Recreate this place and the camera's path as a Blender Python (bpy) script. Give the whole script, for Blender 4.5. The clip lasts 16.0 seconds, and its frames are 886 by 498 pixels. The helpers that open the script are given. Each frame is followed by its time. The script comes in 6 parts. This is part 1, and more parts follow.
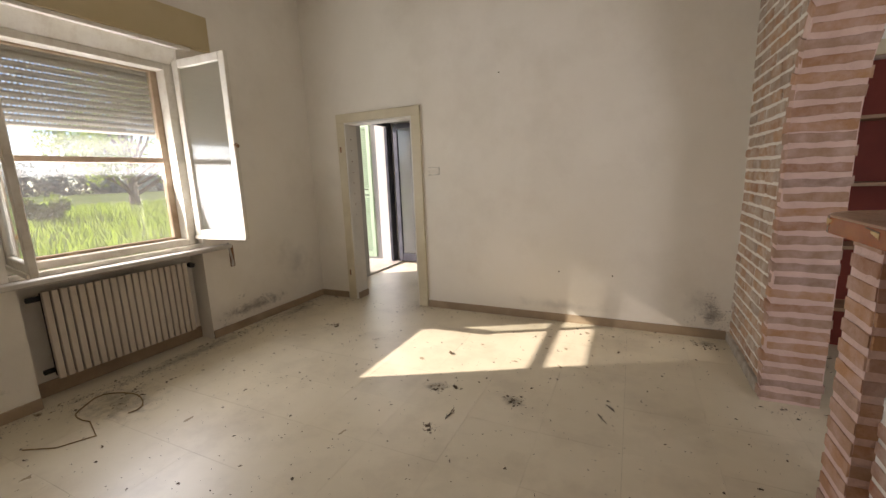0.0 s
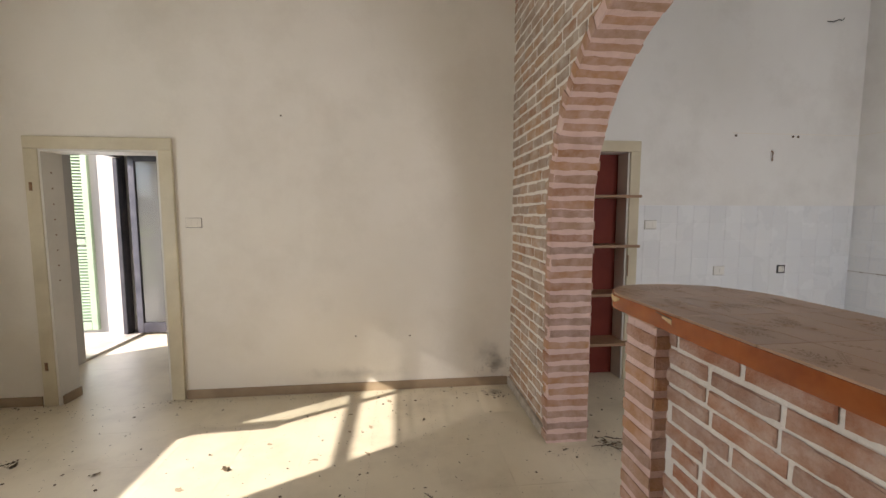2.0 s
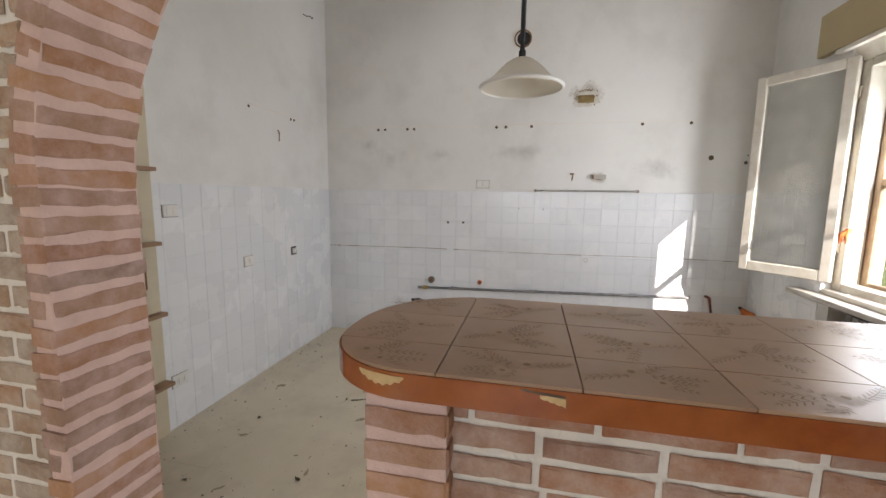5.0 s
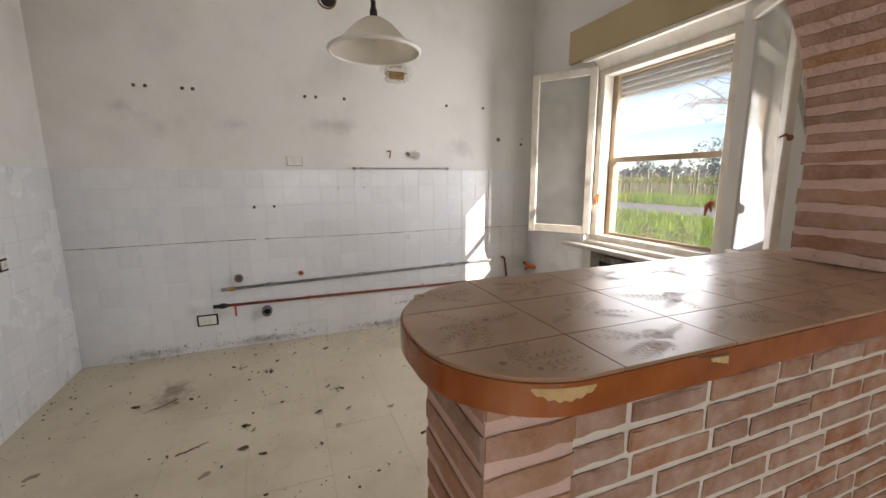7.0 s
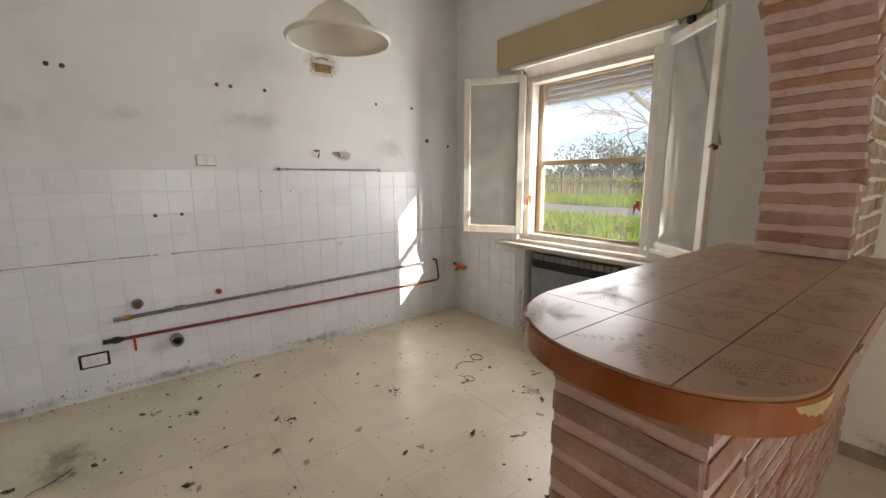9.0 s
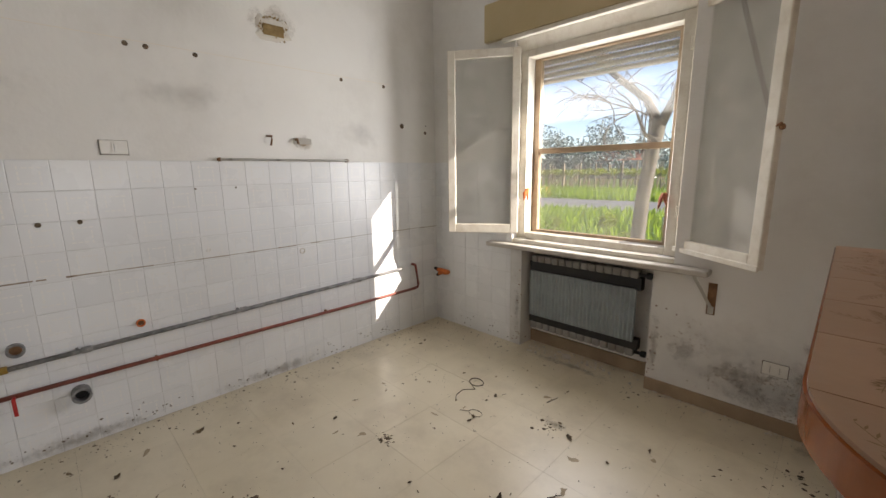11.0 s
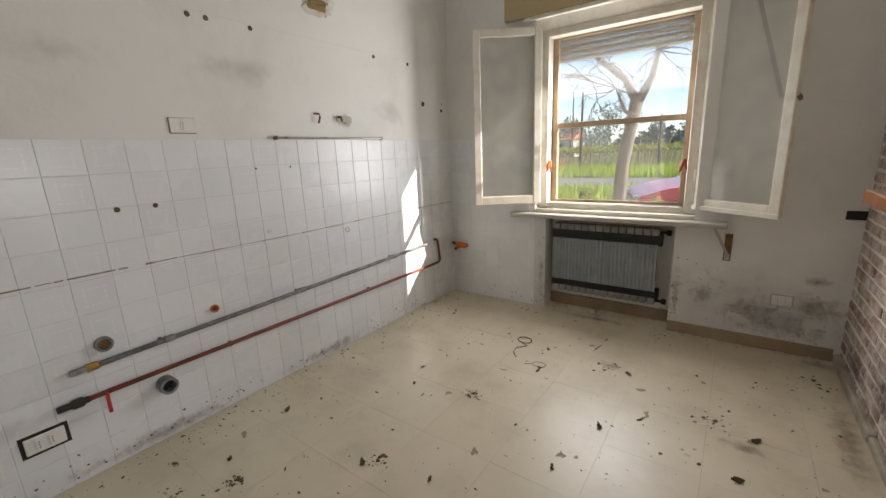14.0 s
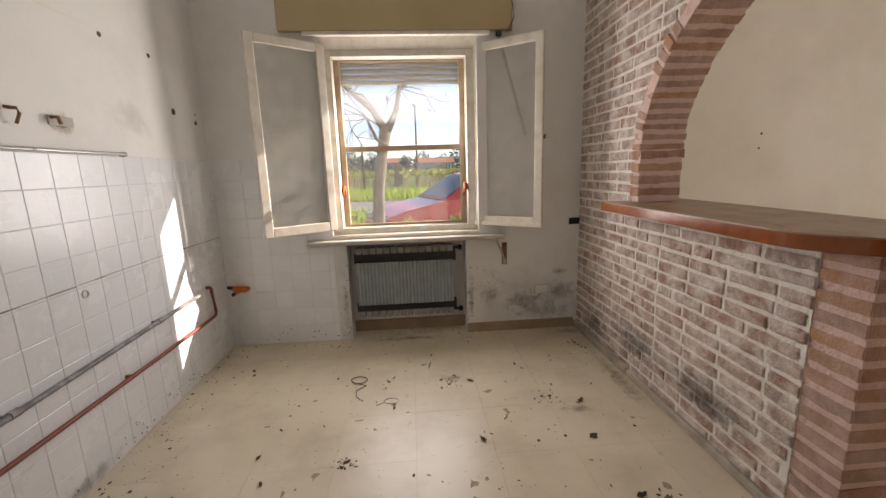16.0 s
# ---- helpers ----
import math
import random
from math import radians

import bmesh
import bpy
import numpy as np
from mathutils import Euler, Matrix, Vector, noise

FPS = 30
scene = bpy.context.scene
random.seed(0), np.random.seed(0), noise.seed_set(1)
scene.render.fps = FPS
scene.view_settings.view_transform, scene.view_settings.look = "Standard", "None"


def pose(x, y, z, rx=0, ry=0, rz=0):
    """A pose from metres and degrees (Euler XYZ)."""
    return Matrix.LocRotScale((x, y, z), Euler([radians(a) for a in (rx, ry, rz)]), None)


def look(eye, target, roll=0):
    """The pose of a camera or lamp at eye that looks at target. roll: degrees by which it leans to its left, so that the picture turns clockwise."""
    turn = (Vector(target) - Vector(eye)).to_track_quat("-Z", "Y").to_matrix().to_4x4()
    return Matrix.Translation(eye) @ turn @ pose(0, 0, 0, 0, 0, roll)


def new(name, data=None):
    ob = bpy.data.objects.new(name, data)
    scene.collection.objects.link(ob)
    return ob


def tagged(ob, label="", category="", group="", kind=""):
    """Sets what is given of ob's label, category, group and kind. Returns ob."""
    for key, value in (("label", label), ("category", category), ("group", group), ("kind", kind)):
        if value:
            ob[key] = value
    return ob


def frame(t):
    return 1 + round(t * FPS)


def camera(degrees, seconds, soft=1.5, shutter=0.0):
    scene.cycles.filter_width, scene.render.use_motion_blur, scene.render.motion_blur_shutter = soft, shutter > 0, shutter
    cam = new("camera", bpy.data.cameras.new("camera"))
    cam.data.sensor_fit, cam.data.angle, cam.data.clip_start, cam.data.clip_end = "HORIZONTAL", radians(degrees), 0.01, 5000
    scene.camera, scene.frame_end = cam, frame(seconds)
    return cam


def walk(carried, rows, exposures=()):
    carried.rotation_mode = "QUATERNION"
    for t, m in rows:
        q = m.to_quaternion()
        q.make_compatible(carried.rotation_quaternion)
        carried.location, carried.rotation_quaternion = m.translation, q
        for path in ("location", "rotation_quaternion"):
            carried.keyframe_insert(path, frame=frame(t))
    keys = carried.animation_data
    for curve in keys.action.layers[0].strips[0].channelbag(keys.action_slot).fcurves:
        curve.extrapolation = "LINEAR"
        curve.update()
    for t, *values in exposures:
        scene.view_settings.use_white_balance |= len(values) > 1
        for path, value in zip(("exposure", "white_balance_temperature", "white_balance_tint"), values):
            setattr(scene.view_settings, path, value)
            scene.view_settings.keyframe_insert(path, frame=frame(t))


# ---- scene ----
cam = camera(95.4, 16.0)
PATH = [
    (0, (0.14, 0.111, 1.334), (-0.698, 1.891, 0.978), -2.2),
    (0.5, (0.138, 0.101, 1.351), (-0.543, 1.953, 1.027), -1.5),
    (1, (0.092, 0.173, 1.37), (-0.331, 2.11, 1.107), -0.7),
    (1.5, (0.003, 0.3, 1.408), (-0.127, 2.284, 1.198), -0.4),
    (2, (-0.065, 0.432, 1.453), (0.153, 2.413, 1.279), 0.0),
    (2.5, (-0.058, 0.557, 1.448), (0.522, 2.466, 1.308), 0.3),
    (3, (0.006, 0.741, 1.496), (0.998, 2.471, 1.334), 0.6),
    (3.5, (0.022, 0.948, 1.496), (1.361, 2.421, 1.316), 0.9),
    (4, (-0.028, 1.182, 1.519), (1.605, 2.316, 1.305), 1.0),
    (4.5, (-0.04, 1.349, 1.511), (1.773, 2.159, 1.271), 0.8),
    (5, (0.068, 1.559, 1.472), (2.004, 1.985, 1.211), 0.8),
    (5.2, (0.128, 1.608, 1.484), (2.087, 1.892, 1.2), 0.8),
    (7.3, (0.352, 2.241, 1.434), (2.142, 1.419, 1.086), -0.1),
    (7.5, (0.398, 2.288, 1.444), (2.161, 1.412, 1.091), 0.1),
    (8, (0.525, 2.432, 1.443), (2.214, 1.42, 1.092), 0.1),
    (8.5, (0.611, 2.504, 1.449), (2.234, 1.389, 1.098), -0.0),
    (9, (0.638, 2.536, 1.454), (2.191, 1.323, 1.111), -0.2),
    (9.2, (0.639, 2.54, 1.452), (2.172, 1.301, 1.113), -0.3),
    (11.3, (1.427, 2.359, 1.439), (2.804, 0.958, 1.064), -1.1),
    (11.5, (1.541, 2.403, 1.448), (2.911, 0.994, 1.074), -1.3),
    (12, (1.766, 2.54, 1.445), (3.129, 1.127, 1.062), -1.3),
    (12.5, (1.778, 2.626, 1.436), (3.155, 1.233, 1.032), -1.4),
    (13, (1.721, 2.721, 1.407), (3.078, 1.317, 0.975), -1.5),
    (13.5, (1.719, 2.851, 1.395), (3.009, 1.391, 0.943), -1.9),
    (14, (1.753, 3.01, 1.399), (2.902, 1.438, 0.94), -2.4),
    (14.5, (1.841, 3.042, 1.404), (2.792, 1.342, 0.949), -2.8),
    (15, (2.024, 2.96, 1.39), (2.637, 1.106, 0.956), -2.7),
    (15.5, (2.21, 2.926, 1.396), (2.469, 0.986, 0.987), -2.3),
    (16, (2.514, 2.978, 1.401), (2.373, 1.02, 1.016), -1.8),
]
walk(cam, [(t, look(eye, target, roll)) for t, eye, target, roll in PATH], [(0.0, 2.25, 6900, 23), (1.5, 2.4, 6700, 21), (2.5, 2.55, 6700, 21), (3.5, 2.75, 6450, 18), (5.0, 2.6, 6600, 20), (9.0, 2.45, 7050, 22), (12.5, 2.38, 6900, 19), (14.5, 2.4, 6900, 19), (16.0, 2.4, 7350, 25)])

# ---- light ----
SUN_EL, SUN_TAN = 25.3, 0.51            # elevation; the light travels towards +x and +y
world = bpy.data.worlds.new("world")
scene.world = world
world.use_nodes = True
wn = world.node_tree.nodes
sky = wn.new("ShaderNodeTexSky")
sky.sky_type = "NISHITA"
sky.sun_disc = False
sky.sun_elevation = radians(SUN_EL)
sky.sun_rotation = math.atan2(-1.0, -SUN_TAN) % (2 * math.pi)
sky.dust_density, sky.air_density = 0.05, 0.7
wn["Background"].inputs["Strength"].default_value = 0.05
world.node_tree.links.new(sky.outputs[0], wn["Background"].inputs["Color"])
sun = new("sun", bpy.data.lights.new("sun", "SUN"))
sun.data.energy, sun.data.angle, sun.data.color = 3.0, radians(0.5), (1.0, 0.94, 0.85)
sd = Vector((1.0, SUN_TAN, 0)).normalized() * math.cos(radians(SUN_EL))
sun.matrix_world = look((-30, -15, 20), Vector((-30, -15, 20)) + sd - Vector((0, 0, math.sin(radians(SUN_EL)))))

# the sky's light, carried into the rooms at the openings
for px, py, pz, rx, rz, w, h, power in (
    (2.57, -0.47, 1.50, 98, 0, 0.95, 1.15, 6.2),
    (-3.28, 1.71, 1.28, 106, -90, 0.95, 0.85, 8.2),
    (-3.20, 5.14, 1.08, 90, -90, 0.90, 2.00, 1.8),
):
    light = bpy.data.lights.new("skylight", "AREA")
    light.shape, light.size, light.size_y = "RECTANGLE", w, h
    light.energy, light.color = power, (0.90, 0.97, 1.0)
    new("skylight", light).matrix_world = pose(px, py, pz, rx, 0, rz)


# ---- materials ----
def surf(name, c1, c2, scale=3.0, rough=0.6, bump=0.15, bscale=60.0, metal=0.0, grime=None, gscale=1.2, gmix=0.35, vary=0.0, spec=0.5, rvar=0.12):
    """Two-scale procedural surface: broad tone, fine grain, optional patches of grime, optional tone per object."""
    m = bpy.data.materials.new(name)
    m.use_nodes = True
    n, l = m.node_tree.nodes, m.node_tree.links
    b = n["Principled BSDF"]
    b.inputs["Metallic"].default_value = metal
    b.inputs["Specular IOR Level"].default_value = spec
    geo = n.new("ShaderNodeNewGeometry")
    na = n.new("ShaderNodeTexNoise")
    na.inputs["Scale"].default_value, na.inputs["Detail"].default_value, na.inputs["Roughness"].default_value = scale, 6, 0.6
    l.new(geo.outputs["Position"], na.inputs["Vector"])
    ra = n.new("ShaderNodeValToRGB")
    ra.color_ramp.elements[0].position, ra.color_ramp.elements[1].position = 0.32, 0.7
    ra.color_ramp.elements[0].color, ra.color_ramp.elements[1].color = (*c1, 1), (*c2, 1)
    l.new(na.outputs["Fac"], ra.inputs["Fac"])
    col = ra.outputs["Color"]
    nb = n.new("ShaderNodeTexNoise")
    nb.inputs["Scale"].default_value, nb.inputs["Detail"].default_value = bscale, 4
    l.new(geo.outputs["Position"], nb.inputs["Vector"])
    if grime:
        ng = n.new("ShaderNodeTexNoise")
        ng.inputs["Scale"].default_value, ng.inputs["Detail"].default_value, ng.inputs["Roughness"].default_value = gscale, 8, 0.65
        l.new(geo.outputs["Position"], ng.inputs["Vector"])
        rg = n.new("ShaderNodeMapRange")
        rg.inputs["From Min"].default_value, rg.inputs["From Max"].default_value = 0.48, 0.78
        rg.inputs["To Max"].default_value = gmix
        l.new(ng.outputs["Fac"], rg.inputs["Value"])
        mx = n.new("ShaderNodeMixRGB")
        mx.inputs[2].default_value = (*grime, 1)
        l.new(rg.outputs[0], mx.inputs[0])
        l.new(col, mx.inputs[1])
        col = mx.outputs[0]
    if vary:
        oi = n.new("ShaderNodeObjectInfo")
        hs = n.new("ShaderNodeHueSaturation")
        mr = n.new("ShaderNodeMapRange")
        mr.inputs["To Min"].default_value, mr.inputs["To Max"].default_value = 1 - vary, 1 + vary
        l.new(oi.outputs["Random"], mr.inputs["Value"])
        l.new(mr.outputs[0], hs.inputs["Value"])
        l.new(col, hs.inputs["Color"])
        col = hs.outputs[0]
    l.new(col, b.inputs["Base Color"])
    rr = n.new("ShaderNodeMapRange")
    rr.inputs["To Min"].default_value, rr.inputs["To Max"].default_value = max(0.02, rough - rvar), min(1, rough + rvar)
    l.new(na.outputs["Fac"], rr.inputs["Value"])
    l.new(rr.outputs[0], b.inputs["Roughness"])
    if bump:
        bu = n.new("ShaderNodeBump")
        bu.inputs["Strength"].default_value, bu.inputs["Distance"].default_value = bump, 0.01
        l.new(nb.outputs["Fac"], bu.inputs["Height"])
        l.new(bu.outputs[0], b.inputs["Normal"])
    return m


def brick_mat(name, tones, wash, washmix, bump=0.5):
    """Brick whose tone differs from piece to piece, with patches of old lime wash."""
    m = surf(name, tones[0], tones[1], 14, 0.85, bump, 90, vary=0.12, spec=0.2)
    n, l = m.node_tree.nodes, m.node_tree.links
    b = n["Principled BSDF"]
    src = b.inputs["Base Color"].links[0].from_socket
    oi = n.new("ShaderNodeObjectInfo")
    geo = n.new("ShaderNodeNewGeometry")
    add = n.new("ShaderNodeMath")
    add.operation = "ADD"
    l.new(oi.outputs["Random"], add.inputs[0])
    l.new(geo.outputs["Random Per Island"], add.inputs[1])
    fr = n.new("ShaderNodeMath")
    fr.operation = "FRACT"
    l.new(add.outputs[0], fr.inputs[0])
    cr = n.new("ShaderNodeValToRGB")
    cr.color_ramp.interpolation = "LINEAR"
    e = cr.color_ramp.elements
    e[0].color, e[1].color = (*tones[2], 1), (*tones[3], 1)
    for p, c in ((0.35, tones[4]), (0.7, tones[5])):
        k = e.new(p)
        k.color = (*c, 1)
    l.new(fr.outputs[0], cr.inputs["Fac"])
    mx = n.new("ShaderNodeMixRGB")
    mx.blend_type = "MIX"
    mx.inputs[0].default_value = 0.6
    l.new(src, mx.inputs[1])
    l.new(cr.outputs["Color"], mx.inputs[2])
    ng = n.new("ShaderNodeTexNoise")
    ng.inputs["Scale"].default_value, ng.inputs["Detail"].default_value, ng.inputs["Roughness"].default_value = 9.0, 8, 0.7
    l.new(geo.outputs["Position"], ng.inputs["Vector"])
    rg = n.new("ShaderNodeMapRange")
    rg.inputs["From Min"].default_value, rg.inputs["From Max"].default_value, rg.inputs["To Max"].default_value = 0.40, 0.64, washmix
    l.new(ng.outputs["Fac"], rg.inputs["Value"])
    wx = n.new("ShaderNodeMixRGB")
    wx.inputs[2].default_value = (*wash, 1)
    l.new(rg.outputs[0], wx.inputs[0])
    l.new(mx.outputs[0], wx.inputs[1])
    l.new(wx.outputs[0], b.inputs["Base Color"])
    return m


def glass(name, dust, tint=(0.95, 0.97, 0.96), gloss=0.9):
    """Clear pane: transparent with a Fresnel gloss and a thin film of dust that the light shines through."""
    m = bpy.data.materials.new(name)
    m.use_nodes = True
    n, l = m.node_tree.nodes, m.node_tree.links
    n.remove(n["Principled BSDF"])
    tr, gl = n.new("ShaderNodeBsdfTransparent"), n.new("ShaderNodeBsdfGlossy")
    df, dt, dd = n.new("ShaderNodeMixShader"), n.new("ShaderNodeBsdfTranslucent"), n.new("ShaderNodeBsdfDiffuse")
    dt.inputs[0].default_value = dd.inputs[0].default_value = (0.74, 0.72, 0.68, 1)
    l.new(dt.outputs[0], df.inputs[1])
    l.new(dd.outputs[0], df.inputs[2])
    tr.inputs[0].default_value = (*tint, 1)
    gl.inputs["Roughness"].default_value = 0.02
    lw = n.new("ShaderNodeLayerWeight")
    lw.inputs[0].default_value = 0.5
    pw, fr = n.new("ShaderNodeMath"), n.new("ShaderNodeMath")
    pw.operation, fr.operation = "POWER", "MULTIPLY_ADD"
    pw.inputs[1].default_value = 5.0
    l.new(lw.outputs["Facing"], pw.inputs[0])
    l.new(pw.outputs[0], fr.inputs[0])
    fr.inputs[1].default_value, fr.inputs[2].default_value = gloss, 0.04
    a, b = n.new("ShaderNodeMixShader"), n.new("ShaderNodeMixShader")
    l.new(fr.outputs[0], a.inputs[0])
    l.new(tr.outputs[0], a.inputs[1])
    l.new(gl.outputs[0], a.inputs[2])
    no = n.new("ShaderNodeTexNoise")
    no.inputs["Scale"].default_value, no.inputs["Detail"].default_value = 7, 6
    geo = n.new("ShaderNodeNewGeometry")
    l.new(geo.outputs["Position"], no.inputs["Vector"])
    mr = n.new("ShaderNodeMapRange")
    mr.inputs["From Min"].default_value, mr.inputs["From Max"].default_value = 0.3, 0.75
    mr.inputs["To Min"].default_value, mr.inputs["To Max"].default_value = dust * 0.75, dust * 1.3
    l.new(no.outputs["Fac"], mr.inputs["Value"])
    l.new(mr.outputs[0], b.inputs[0])
    l.new(a.outputs[0], b.inputs[1])
    l.new(df.outputs[0], b.inputs[2])
    l.new(b.outputs[0], n["Material Output"].inputs[0])
    return m


M_WALL_L = surf("plaster_cream", (0.80, 0.745, 0.65), (0.86, 0.81, 0.725), 0.9, 0.9, 0.12, 45, grime=(0.50, 0.43, 0.33), gscale=1.4, gmix=0.28, spec=0.2)
M_WALL_K = surf("plaster_white", (0.79, 0.775, 0.74), (0.85, 0.84, 0.81), 1.0, 0.9, 0.12, 45, grime=(0.46, 0.43, 0.38), gscale=1.5, gmix=0.33, spec=0.2)
M_CEIL = surf("ceiling_white", (0.80, 0.79, 0.76), (0.86, 0.85, 0.82), 0.8, 0.9, 0.08, 40, spec=0.2)
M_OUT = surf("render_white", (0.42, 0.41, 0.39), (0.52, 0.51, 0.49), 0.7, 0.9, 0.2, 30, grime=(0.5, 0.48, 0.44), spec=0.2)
M_MORTAR = surf("mortar_cream", (0.73, 0.68, 0.605), (0.84, 0.80, 0.735), 9, 0.95, 1.0, 45, spec=0.15)
M_MORTAR_P = surf("mortar_pink", (0.64, 0.455, 0.40), (0.76, 0.57, 0.51), 9, 0.95, 1.0, 45, spec=0.15)
M_BRICK = brick_mat("brick_tan", ((0.36, 0.225, 0.145), (0.47, 0.335, 0.235), (0.36, 0.185, 0.11), (0.45, 0.34, 0.25), (0.49, 0.27, 0.13), (0.28, 0.22, 0.18)), (0.62, 0.56, 0.48), 0.6)
M_BRICK_K = brick_mat("brick_limed", ((0.30, 0.17, 0.125), (0.43, 0.28, 0.22), (0.34, 0.17, 0.12), (0.42, 0.29, 0.235), (0.30, 0.19, 0.15), (0.33, 0.27, 0.245)), (0.76, 0.70, 0.64), 0.85)
M_BRICK_B = brick_mat("brick_red", ((0.36, 0.17, 0.10), (0.48, 0.275, 0.18), (0.38, 0.155, 0.085), (0.45, 0.28, 0.20), (0.42, 0.20, 0.11), (0.28, 0.19, 0.155)), (0.70, 0.61, 0.53), 0.42)
M_BRICK_P = brick_mat("brick_pink", ((0.35, 0.195, 0.13), (0.46, 0.28, 0.19), (0.34, 0.165, 0.10), (0.48, 0.30, 0.19), (0.52, 0.27, 0.12), (0.25, 0.19, 0.165)), (0.64, 0.46, 0.41), 0.55)
M_TILE = surf("tile_white", (0.79, 0.805, 0.815), (0.84, 0.85, 0.855), 2.2, 0.27, 0.03, 14, grime=(0.52, 0.50, 0.46), gscale=2.2, gmix=0.22, vary=0.03, rvar=0.08, spec=0.4)
M_GROUT = surf("grout", (0.60, 0.60, 0.58), (0.74, 0.74, 0.72), 6, 0.9, 0.2, 80)
M_GROUT_N = surf("grout_clean", (0.72, 0.73, 0.73), (0.80, 0.81, 0.81), 6, 0.7, 0.1, 80)
M_FLOOR = surf("floor_vinyl", (0.64, 0.56, 0.41), (0.73, 0.65, 0.50), 1.3, 0.36, 0.05, 30, grime=(0.38, 0.31, 0.22), gscale=2.3, gmix=0.5, vary=0.02, rvar=0.14)
M_FJOINT = surf("floor_joint", (0.20, 0.165, 0.115), (0.42, 0.35, 0.25), 9, 0.9, 0.1)
M_SKIRT = surf("skirting_brown", (0.31, 0.22, 0.14), (0.40, 0.30, 0.20), 5, 0.6, 0.15, 60, grime=(0.18, 0.13, 0.09), gscale=6, gmix=0.4)
M_CASING = surf("casing_cream", (0.58, 0.50, 0.35), (0.66, 0.59, 0.43), 4, 0.45, 0.06, 70, grime=(0.40, 0.33, 0.22), gscale=5, gmix=0.3)
M_OCHRE = surf("box_ochre", (0.47, 0.37, 0.20), (0.54, 0.44, 0.26), 1.4, 0.6, 0.06, 50, grime=(0.36, 0.28, 0.15), gmix=0.3)
M_PAINT = surf("paint_window", (0.70, 0.65, 0.55), (0.80, 0.76, 0.67), 6, 0.5, 0.1, 70, grime=(0.42, 0.32, 0.21), gscale=10, gmix=0.5)
M_WOODF = surf("frame_brown", (0.40, 0.28, 0.18), (0.56, 0.43, 0.30), 9, 0.5, 0.15, 80, grime=(0.52, 0.42, 0.30), gscale=9, gmix=0.4)
M_SHUT = surf("shutter_grey", (0.47, 0.42, 0.355), (0.55, 0.50, 0.43), 5, 0.5, 0.05, 60)
M_MARBLE = surf("sill_marble", (0.46, 0.42, 0.37), (0.60, 0.56, 0.50), 7, 0.35, 0.06, 40, grime=(0.30, 0.24, 0.18), gscale=8, gmix=0.5)
M_LINING = surf("lining_white", (0.66, 0.63, 0.57), (0.74, 0.71, 0.65), 3, 0.5, 0.05, 60, grime=(0.5, 0.45, 0.37), gscale=4, gmix=0.25)
M_PLINTH = surf("plinth_dirty", (0.34, 0.29, 0.23), (0.52, 0.46, 0.385), 7, 0.95, 0.6, 60, grime=(0.18, 0.145, 0.11), gscale=6, gmix=0.7, spec=0.15)
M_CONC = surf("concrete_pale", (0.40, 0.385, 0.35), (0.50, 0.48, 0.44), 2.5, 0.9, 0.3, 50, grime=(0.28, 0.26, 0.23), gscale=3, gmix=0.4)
M_GLASS = glass("pane_glass", 0.07)
M_GLASS_D = glass("sash_glass", 0.2, (0.96, 0.97, 0.96))
M_GLASS_L = glass("sash_glass_clean", 0.045, gloss=0.3)
M_RAD_W = surf("radiator_beige", (0.50, 0.43, 0.345), (0.58, 0.51, 0.42), 4, 0.4, 0.04, 60, grime=(0.45, 0.37, 0.28), gmix=0.3, gscale=5)
M_RAD_G = surf("radiator_grey", (0.27, 0.32, 0.33), (0.36, 0.41, 0.42), 5, 0.45, 0.05, 60, grime=(0.22, 0.2, 0.17), gscale=8, gmix=0.4)
M_RAD_L = surf("radiator_chalky", (0.20, 0.195, 0.18), (0.38, 0.37, 0.34), 7, 0.7, 0.2, 60, grime=(0.22, 0.18, 0.14), gscale=10, gmix=0.6)
# plain black for dark parts, also for painted shade inside the flat radiator
M_BLACK = surf("black_parts_and_shade", (0.012, 0.012, 0.013), (0.03, 0.028, 0.026), 9, 0.7, 0.1)
M_DARKMET = surf("dark_metal", (0.035, 0.035, 0.045), (0.07, 0.068, 0.078), 6, 0.4, 0.05, metal=0.4)
M_CHROME = surf("chrome_dull", (0.45, 0.44, 0.42), (0.6, 0.59, 0.57), 12, 0.3, 0.03, metal=0.9)
M_STEELP = surf("pipe_grey", (0.12, 0.12, 0.125), (0.25, 0.25, 0.25), 14, 0.55, 0.1, grime=(0.6, 0.58, 0.55), gscale=16, gmix=0.8)
M_REDP = surf("pipe_red", (0.20, 0.045, 0.03), (0.30, 0.085, 0.06), 10, 0.5, 0.1, grime=(0.10, 0.05, 0.04), gscale=9, gmix=0.7)
M_RED = surf("lever_red", (0.45, 0.02, 0.02), (0.55, 0.04, 0.03), 9, 0.4, 0.02)
M_ORANGE = surf("orange_cloth", (0.60, 0.13, 0.03), (0.72, 0.24, 0.06), 20, 0.8, 0.4, 90)
M_RAG = surf("rag_rust", (0.30, 0.07, 0.04), (0.46, 0.15, 0.08), 25, 0.85, 0.5, 90)
M_RAG_O = surf("rag_orange", (0.42, 0.17, 0.05), (0.55, 0.26, 0.08), 25, 0.85, 0.5, 90)
M_PLASTIC = surf("plastic_white", (0.78, 0.765, 0.72), (0.84, 0.825, 0.78), 8, 0.4, 0.02, grime=(0.45, 0.40, 0.33), gscale=20, gmix=0.12)
M_BRASS = surf("brass_old", (0.42, 0.27, 0.07), (0.55, 0.38, 0.12), 12, 0.4, 0.05, metal=0.8)
